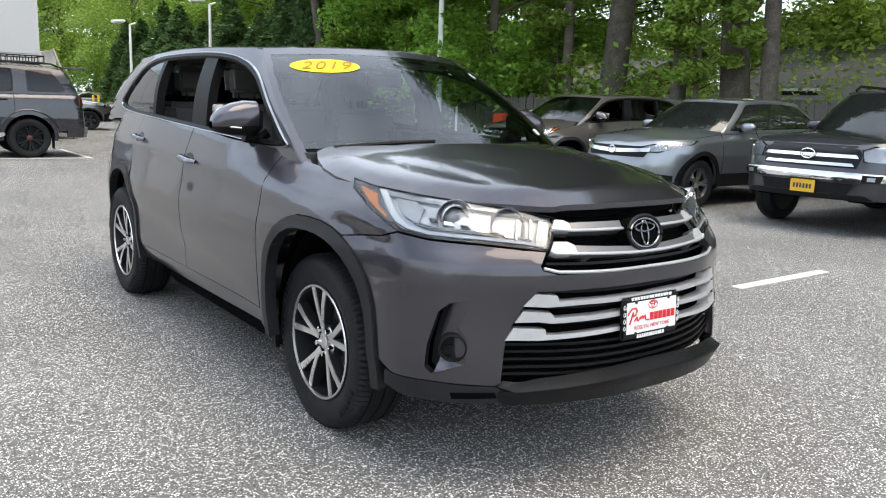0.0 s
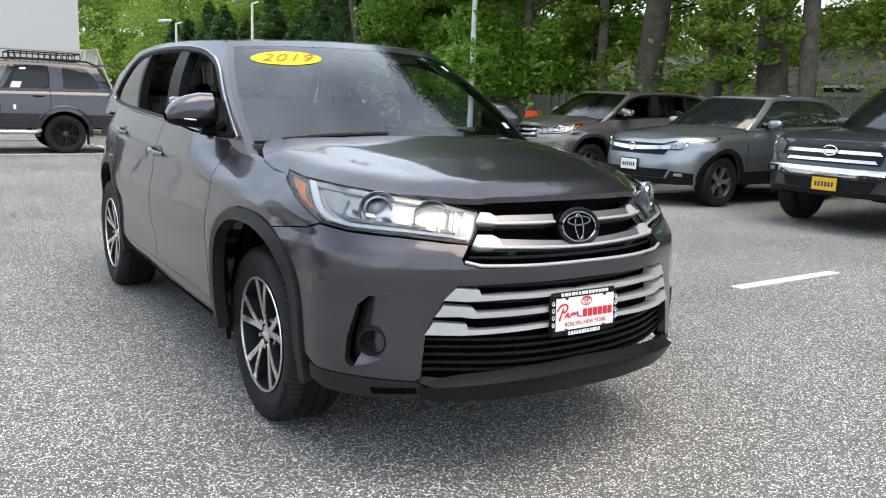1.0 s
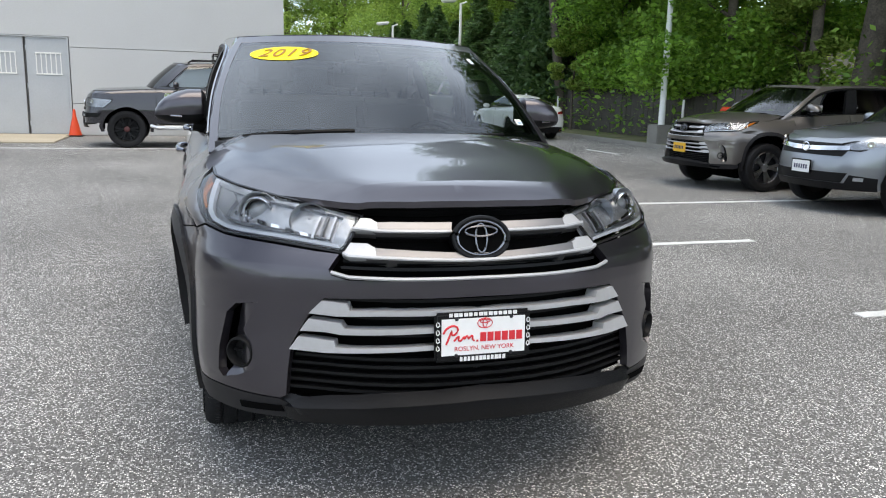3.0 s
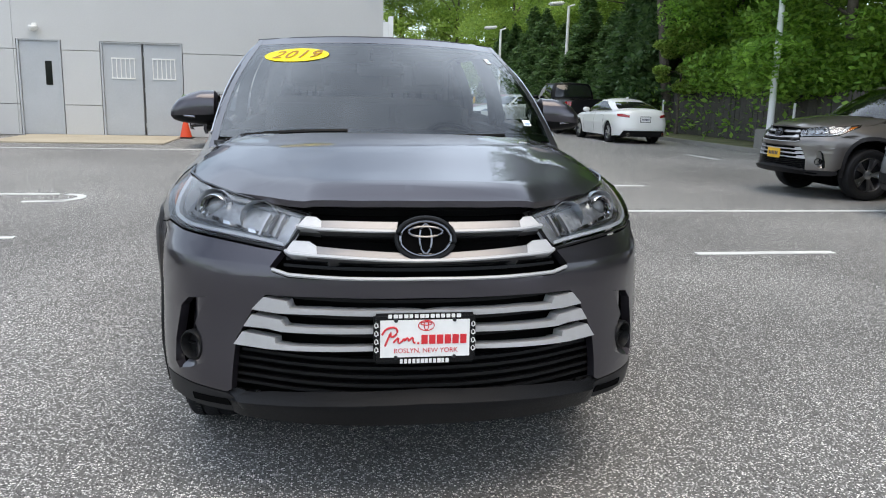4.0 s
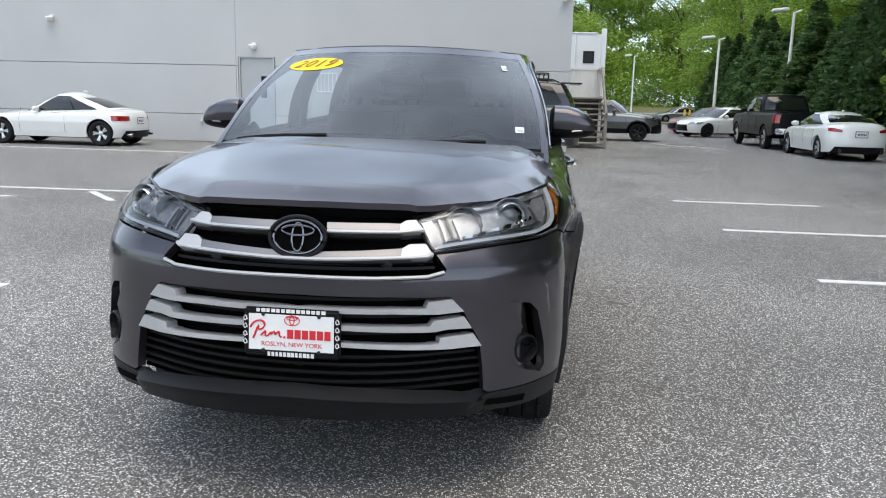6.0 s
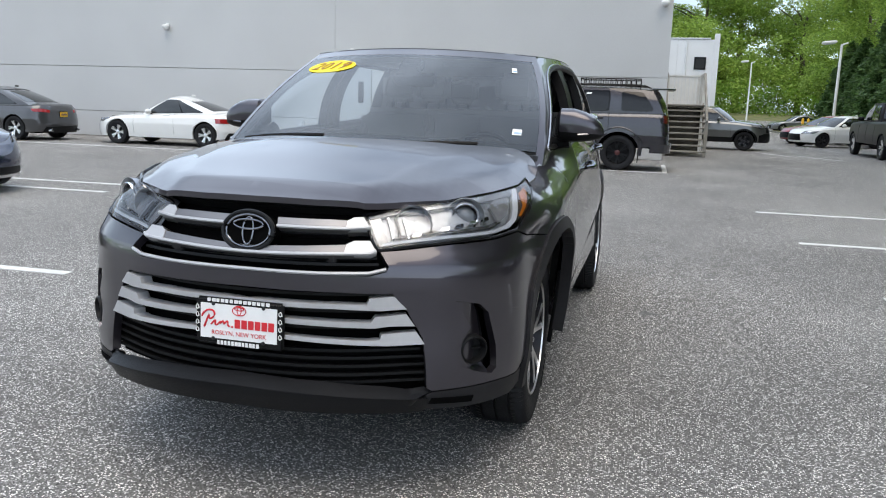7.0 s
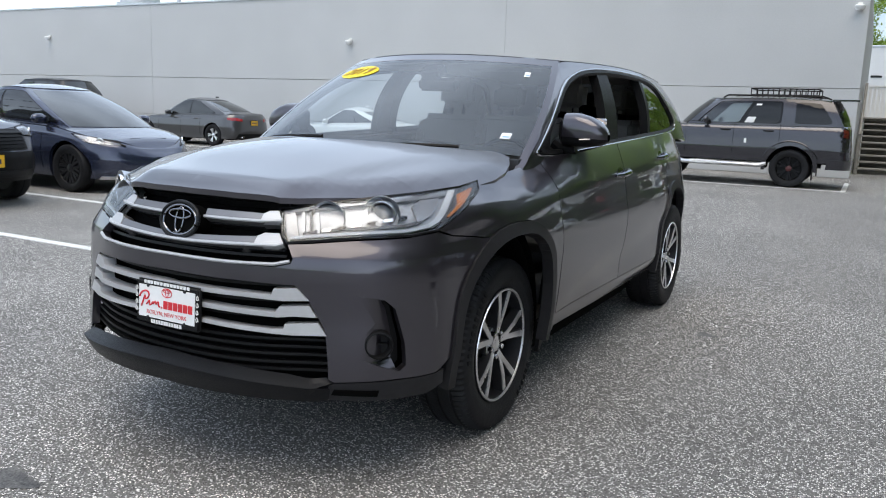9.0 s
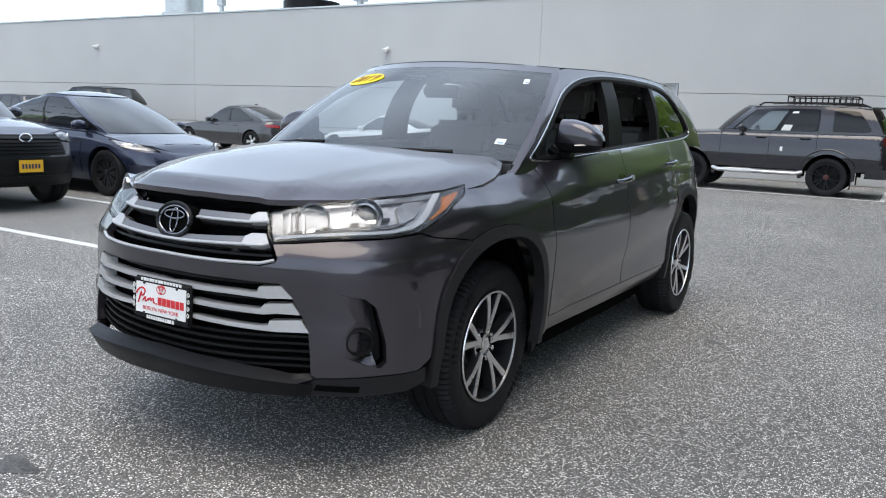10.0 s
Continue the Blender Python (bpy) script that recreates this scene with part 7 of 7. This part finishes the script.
def crossover(name, label, m, paint_mat, kind, rims=(ALLOY, DARKALLOY), plate=None):
    """A mid-sized crossover; kind sets the face."""
    S = Shell(4.6, 1.855, 1.69, 2.67, 0.92, 0.352, [(-0.92, 0.92), (-0.75, 0.99), (-0.2, 1.06), (0.3, 1.11), (0.8, 1.13), (3.4, 1.2), (3.7, 1.15)],
              (0.40, 3.62, 1.16, 3.16, 0.79, 0.59, 1.565, 0.065) if kind == "round" else (0.30, 3.62, 1.00, 3.25, 0.79, 0.60, 1.595, 0.055), [(0.2, 0.1), (0.4, 0), (0.6, 0.0), (0.8, 0.06), (1.0, 0.13)], [(0.2, 0.08), (0.5, 0), (1.2, 0.12)], SUV_SIDES, af=0.85, nf=2.3, low=0.30, arch=1.18, crown=0.07, rc=0.04)
    car = plain_car(name, label, S, paint_mat, m, rims=rims, spokes=5, panes=((1.03, 1.36), (1.385, 1.70), (1.72, 1.95, 1.86)), group=LOT)
    door_gaps(car, S, (0.5, 1.45, 2.32), 0.42, 1.12)
    handles(car, S, (1.2, 2.05), 1.0, paint_mat)
    cladding(car, S, BLACK)
    if kind == "round":
        lamps(car, S, [(S.f(0.44), 0.80), (S.f(0.66), 0.795), (S.s(-0.28), 0.92), (S.s(-0.16), 0.97), (S.f(0.58), 0.90), (S.f(0.45), 0.86)])
        feat(car, S, "grille", [(S.f(-0.5), 0.72), (S.f(0.5), 0.72), (S.f(0.56), 0.82), (S.f(0.46), 0.87), (S.f(-0.46), 0.87), (S.f(-0.56), 0.82)], BLACK, 0.01, False)
        feat(car, S, "grille_bar", [(S.f(-0.56), 0.80), (S.f(-0.2), 0.775), (0, 0.77), (S.f(0.2), 0.775), (S.f(0.56), 0.80), (S.f(0.56), 0.85), (S.f(0.2), 0.83), (0, 0.825), (S.f(-0.2), 0.83), (S.f(-0.56), 0.85)], CHROME, 0.026, False)
        part("badge", tube([(0.06 * math.cos(i * math.pi / 12) * (1 - 0.15 * math.sin(i * math.pi / 12)), S.at(0, 0.8).y - 0.03, 0.81 + 0.05 * math.sin(i * math.pi / 12)) for i in range(25)], 0.01, 6), CHROME, car)
        feat(car, S, "intake", [(S.f(-0.55), 0.40), (S.f(0.55), 0.40), (S.f(0.6), 0.52), (S.f(-0.6), 0.52)], BLACK, 0.01, False)
        feat(car, S, "lower_trim", [(S.s(-0.51) * -1, 0.31), (S.s(-0.51), 0.31), (S.s(-0.51), 0.47), (S.f(0.62), 0.50), (S.f(0.58), 0.39), (S.f(-0.58), 0.39), (S.f(-0.62), 0.50), (S.s(-0.51) * -1, 0.47)], GREYTRIM, 0.012, False)
        feat(car, S, "fog_lamp", [(S.f(0.66), 0.43), (S.f(0.74), 0.43), (S.f(0.74), 0.47), (S.f(0.66), 0.47)], REFLECTOR, 0.022)
    else:
        lamps(car, S, [(S.f(0.50), 0.86), (S.f(0.74), 0.83), (S.s(-0.35), 0.90), (S.s(-0.30), 0.965), (S.f(0.50), 0.94)])
        feat(car, S, "grille", [(S.f(-0.56), 0.68), (S.f(0.56), 0.68), (S.f(0.48), 0.93), (S.f(-0.48), 0.93)], BLACK, 0.012, False)
        for i in range(5):
            z = 0.71 + i * 0.042
            feat(car, S, "grille_slat", [(S.f(-0.52), z), (S.f(0.52), z), (S.f(0.52), z + 0.014), (S.f(-0.52), z + 0.014)], GREYTRIM, 0.024, False)
        feat(car, S, "grille_bar", [(S.f(-0.48), 0.885), (S.f(0.48), 0.885), (S.f(0.48), 0.91), (S.f(-0.48), 0.91)], CHROME if kind == "chrome" else GREYTRIM, 0.028, False)
        e = S.at(0, 0.89)
        part("badge", tube([(0.075 * math.cos(i * math.pi / 12), e.y - 0.045, 0.89 + 0.05 * math.sin(i * math.pi / 12)) for i in range(25)], 0.01, 6), CHROME, car)
        feat(car, S, "lower_trim", [(S.s(-0.51) * -1, 0.31), (S.s(-0.51), 0.31), (S.s(-0.51), 0.58), (S.f(0.66), 0.66), (S.f(-0.66), 0.66), (S.s(-0.51) * -1, 0.58)], BLACK, 0.008, False)
        feat(car, S, "skid_panel", [(S.f(-0.7), 0.36), (S.f(0.7), 0.36), (S.f(0.62), 0.44), (S.f(-0.62), 0.44)], GREYTRIM, 0.022, False)
    for k in (1, -1):
        part("tail_lamp", patch([(S.s(3.3) * k, 0.95), (S.r(0.5) * k, 0.93), (S.r(0.6) * k, 1.08), (S.s(3.3) * k, 1.06)], S.on(0.01), 0.08, 0.02), REDLENS, car)
    if plate:
        number_plate(car, S, plate, 0.56)
    return car


crossover("silver_crossover", "silver grey crossover suv with a chrome-winged grille", pose(7.5, 5.08, 0, 0, 0, -90), SILVER, "round", plate=WHITEPLATE)
crossover("dark_crossover", "dark blue-grey crossover suv with a yellow front plate", pose(-7.75, 2.72, 0, 0, 0, 90), paint("dark blue grey paint", (0.042, 0.05, 0.075), 0.6, 0.3), "dark", plate=YELLOWPLATE)
crossover("grey_crossover", "grey crossover suv parked beyond the wooden stairs", pose(4.95, 29.6, 0, 0, 0, 84), paint("mid grey paint", (0.13, 0.135, 0.135), 0.6, 0.32), "dark", rims=(DARKALLOY, BLACK))
family_suv("brown_suv", "grey-brown family suv with silver grille bars and yellow plate", paint("grey brown paint", (0.16, 0.145, 0.135), 0.65, 0.3), pose(7.42, 7.62, 0, 0, 0, -90), hero=False, plate=YELLOWPLATE, group=LOT)
crossover("black_suv", "black suv parked close to the white wall", pose(-26.9, 16.5, 0, 0, 0, -90), material("black paint", (0.008, 0.008, 0.009), 0.25, var=0.1, scale=2, spec=0.4), "dark").scale = (1.1, 1.1, 1.22)
crossover("dark_suv", "dark suv with red tail lamps by the white wall", pose(-32.0, 16.5, 0, 0, 0, -90), CHARCOAL, "dark")


def sedan(name, label, m, paint_mat, length=4.85, width=1.84, height=1.44, wb=2.82, R=0.335, rims=(ALLOY, DARKALLOY), style="sedan", plate=None, rear_plate=None, pillar=None):
    """A low car; style: sedan, coupe or fastback."""
    fr = 0.95 if style != "fastback" else 0.88
    k = length / 4.85
    if style == "coupe":
        g = (0.42, 3.12, 1.22, 2.05, 0.70, 0.49, height - 0.115, 0.10)
        top = [(-fr, 0.62), (-0.75, 0.70), (-0.1, 0.82), (0.4, 0.86), (1.2, 0.88), (2.4, 0.93), (2.9, 0.945), (length - fr - 0.12, 0.93), (length - fr, 0.87)]
        panes = ((1.05, 1.56), (1.58, 1.86, 1.66))
    elif style == "fastback":
        g = (-0.12, 3.35, 1.12, 2.2, 0.78, 0.58, height - 0.075, 0.075)
        top = [(-fr, 0.66), (-0.75, 0.78), (-0.2, 0.92), (0.3, 0.99), (1.2, 1.02), (3.2, 1.1), (length - fr, 1.05)]
        panes = ((1.04, 1.46), (1.49, 1.85))
    else:
        g = (0.36 * k, 3.42 * k, 1.2 * k, 2.42 * k, 0.75, 0.53, height - 0.085, 0.08)
        top = [(-fr, 0.68), (-0.75, 0.76), (-0.2, 0.87), (0.3, 0.93), (1.0, 0.95), (3.2 * k, 1.02), (length - fr - 0.1, 1.04), (length - fr, 0.98)]
        panes = ((1.05, 1.44), (1.465, 1.88, 1.72))
    S = Shell(length, width, height, wb, fr, R, top, g, [(0.15, 0.08), (0.3, 0), (0.5, 0.0), (0.7, 0.08), (0.9, 0.15)], [(0.15, 0.08), (0.45, 0), (0.8, 0.05), (1.0, 0.1)], CAR_SIDES, af=0.9, nf=2.3, ar=0.55, nr=2.8, low=0.2, arch=1.14, crown=0.06, rc=0.05, bulge=0.075 if style == "fastback" else 0.05)
    car = plain_car(name, label, S, paint_mat, m, rims=rims, spokes=5 if style != "fastback" else 9, panes=panes, group=LOT, pillar=pillar)
    door_gaps(car, S, (0.55, 1.55 * k, 2.4 * k) if style != "coupe" else (0.55, 1.8), 0.32, 0.94)
    handles(car, S, (1.22 * k, 2.1 * k) if style != "coupe" else (1.45,), 0.84, paint_mat)
    if style == "fastback":
        lamps(car, S, [(S.f(0.52), 0.70), (S.s(-0.42), 0.74), (S.s(-0.12), 0.86), (S.f(0.78), 0.80), (S.f(0.60), 0.745)])
        feat(car, S, "intake", [(S.f(-0.6), 0.26), (S.f(0.6), 0.26), (S.f(0.52), 0.36), (S.f(-0.52), 0.36)], BLACK, 0.008, False)
        feat(car, S, "lower_trim", [(S.s(-0.5) * -1, 0.21), (S.s(-0.5), 0.21), (S.s(-0.52), 0.255), (S.f(0), 0.25), (S.s(-0.52) * -1, 0.255)], ALLOY, 0.012, False)
    else:
        lamps(car, S, [(S.f(0.46), 0.60), (S.s(-0.5), 0.62), (S.s(-0.3), 0.72), (S.f(0.56), 0.70)])
        feat(car, S, "grille", [(S.f(-0.5), 0.30), (S.f(0.5), 0.30), (S.f(0.42), 0.58), (S.f(-0.42), 0.58)], BLACK, 0.01, False)
        for i in range(4):
            z = 0.34 + 0.06 * i
            feat(car, S, "grille_slat", [(S.f(-0.45), z), (S.f(0.45), z), (S.f(0.45), z + 0.015), (S.f(-0.45), z + 0.015)], GREYTRIM, 0.02, False)
    ry = length - fr
    tl = [(S.s(ry - 0.30), 0.82), (S.r(0.5), 0.79), (S.r(0.5), 0.86), (S.r(0.7), 0.90), (S.s(ry - 0.34), 0.895)] if style != "coupe" else [(S.s(ry - 0.34), 0.66), (S.r(0.5), 0.66), (S.r(0.5), 0.78), (S.s(ry - 0.36), 0.79)]
    for kk in (1, -1):
        part("tail_lamp", patch([(u * kk, v) for u, v in tl], S.on(0.012), 0.06, 0.03), REDLENS, car, "red tail lamp")
        part("exhaust", lathe([(0, 0.04), (0.12, 0.04), (0.12, 0.03), (0.02, 0.028)], 12, "y", closed=True), CHROME, car).location = (kk * 0.55, ry - 0.1, 0.30)
    part("rear_apron", patch([(S.r(0.75), 0.22), (S.end, 0.22), (2 * S.end - S.r(0.75), 0.22), (2 * S.end - S.r(0.65), 0.40), (S.r(0.65), 0.40)], lambda u, v: S.at(u, v, 0.01) if u <= S.end else Vector((-1, 1, 1)) * S.at(2 * S.end - u, v, 0.01), 0.12, 0.03), BLACK, car)
    if rear_plate:
        number_plate(car, S, rear_plate, 0.74 if style != "coupe" else 0.66, rear=True)
    part("aerial", box(-0.02, 0.02, 0, 0.12, 0, 0.05, 0.01, m=pose(0, g[3] - 0.2, height - 0.01)), paint_mat, car)
    return car


WHITECAR = paint("white paint", (0.78, 0.78, 0.76), 0.0, 0.35)
sedan("electric_crossover", "dark midnight-blue electric crossover with black wheels", pose(-7.85, 5.4, 0, 0, 0, 90), paint("midnight silver paint", (0.026, 0.033, 0.062), 0.45, 0.22), 4.75, 1.92, 1.57, 2.89, 0.352, (DARKALLOY, BLACK), "fastback").scale = (1, 1, 0.965)
sedan("grey_sedan", "charcoal grey sedan with a yellow rear plate by the wall", pose(-19.0, 16.6, 0, 0, 0, -90), paint("brown grey paint", (0.06, 0.06, 0.063), 0.5, 0.3), 4.8, 1.85, 1.5, 2.9, 0.34, rear_plate=YELLOWPLATE)
sedan("white_coupe", "white sports coupe with red tail lamps by the wall", pose(-13.15, 17.1, 0, 0, 0, -90), WHITECAR, 4.4, 1.8, 1.38, 2.75, 0.33, (ALLOY, DARKALLOY), "coupe", rear_plate=WHITEPLATE)
sedan("white_sedan", "white sedan with red tail lamps beside the verge", pose(9.62, 23.2, 0, 0, 0, 180), WHITECAR, 4.7, 1.66, 1.36, 2.72, 0.32, rear_plate=WHITEPLATE)
sedan("small_white_sedan", "small white sedan parked across the far lane", pose(8.55, 36.0, 0, 0, 0, -66), WHITECAR, 4.63, 1.78, 1.435, 2.7, 0.32, (DARKALLOY, BLACK))
sedan("red_sedan", "dark red sedan in the far row", pose(8.75, 39.6, 0, 0, 0, -66), paint("dark red paint", (0.25, 0.015, 0.02), 0.4, 0.3), 4.63, 1.78, 1.435, 2.7, 0.32)
sedan("blue_sedan", "dark blue sedan in the far row", pose(9.3, 42.8, 0, 0, 0, -66), paint("dark blue paint", (0.05, 0.06, 0.09), 0.5, 0.3), 4.63, 1.78, 1.435, 2.7, 0.32)
sedan("silver_sedan", "silver sedan parked at the far end", pose(12.6, 72.0, 0, 0, 0, -80), SILVER, 4.9, 1.84, 1.46, 2.82, 0.335)
crossover("far_suv", "black suv on the far road", pose(8.4, 88.0, 0.62, 0, 0, 90), CHARCOAL, "dark")


def pickup():
    S = Shell(5.9, 2.03, 1.95, 3.7, 1.0, 0.41, [(-1.0, 1.08), (-0.8, 1.18), (0.3, 1.24), (0.8, 1.25), (4.9, 1.27)],
              (0.5, 2.85, 1.1, 2.6, 0.88, 0.74, 1.88, 0.03), [(0.2, 0.12), (0.5, 0), (0.9, 0.0), (1.2, 0.08)], [(0.2, 0.05), (0.6, 0), (1.2, 0.02)], [(0.2, 0.94), (0.5, 0.98), (0.8, 1), (1.0, 0.985), (1.3, 0.95)], af=0.55, nf=2.8, ar=0.2, nr=5, low=0.46, arch=1.15, crown=0.02, rc=0.04)
    car = plain_car("pickup_truck", "black pickup truck with its tailgate towards the lot", S, material("black pickup paint", (0.005, 0.005, 0.006), 0.3, var=0.1, scale=2, spec=0.16), pose(9.75, 29.4, 0, 0, 0, 180), panes=((1.04, 1.5), (1.53, 1.92)), group=LOT, category="pickup")
    for k in (1, -1):
        part("tail_lamp", patch([(S.s(4.72) * k, 0.92), (S.r(0.82) * k, 0.92), (S.r(0.82) * k, 1.2), (S.s(4.72) * k, 1.2)], S.on(0.012), 0.08, 0.03), REDLENS, car)
    part("rear_bumper", box(-0.95, 0.95, 4.82, 4.98, 0.55, 0.74, 0.03), CHROME, car, "chrome rear bumper")
    door_gaps(car, S, (0.75, 1.75, 2.75), 0.6, 1.22)
    part("bed_cover", box(-0.84, 0.84, 2.95, 4.82, 1.262, 1.30, 0.01), BLACK, car)
    part("tailgate_line", tube([S.at(S.r(x), 0.8, 0.004) for x in (0.75, 0.3, 0.0)] + [Vector((-1, 1, 1)) * S.at(S.r(x), 0.8, 0.004) for x in (0.3, 0.75)], 0.008, 5), DARK, car)


pickup()
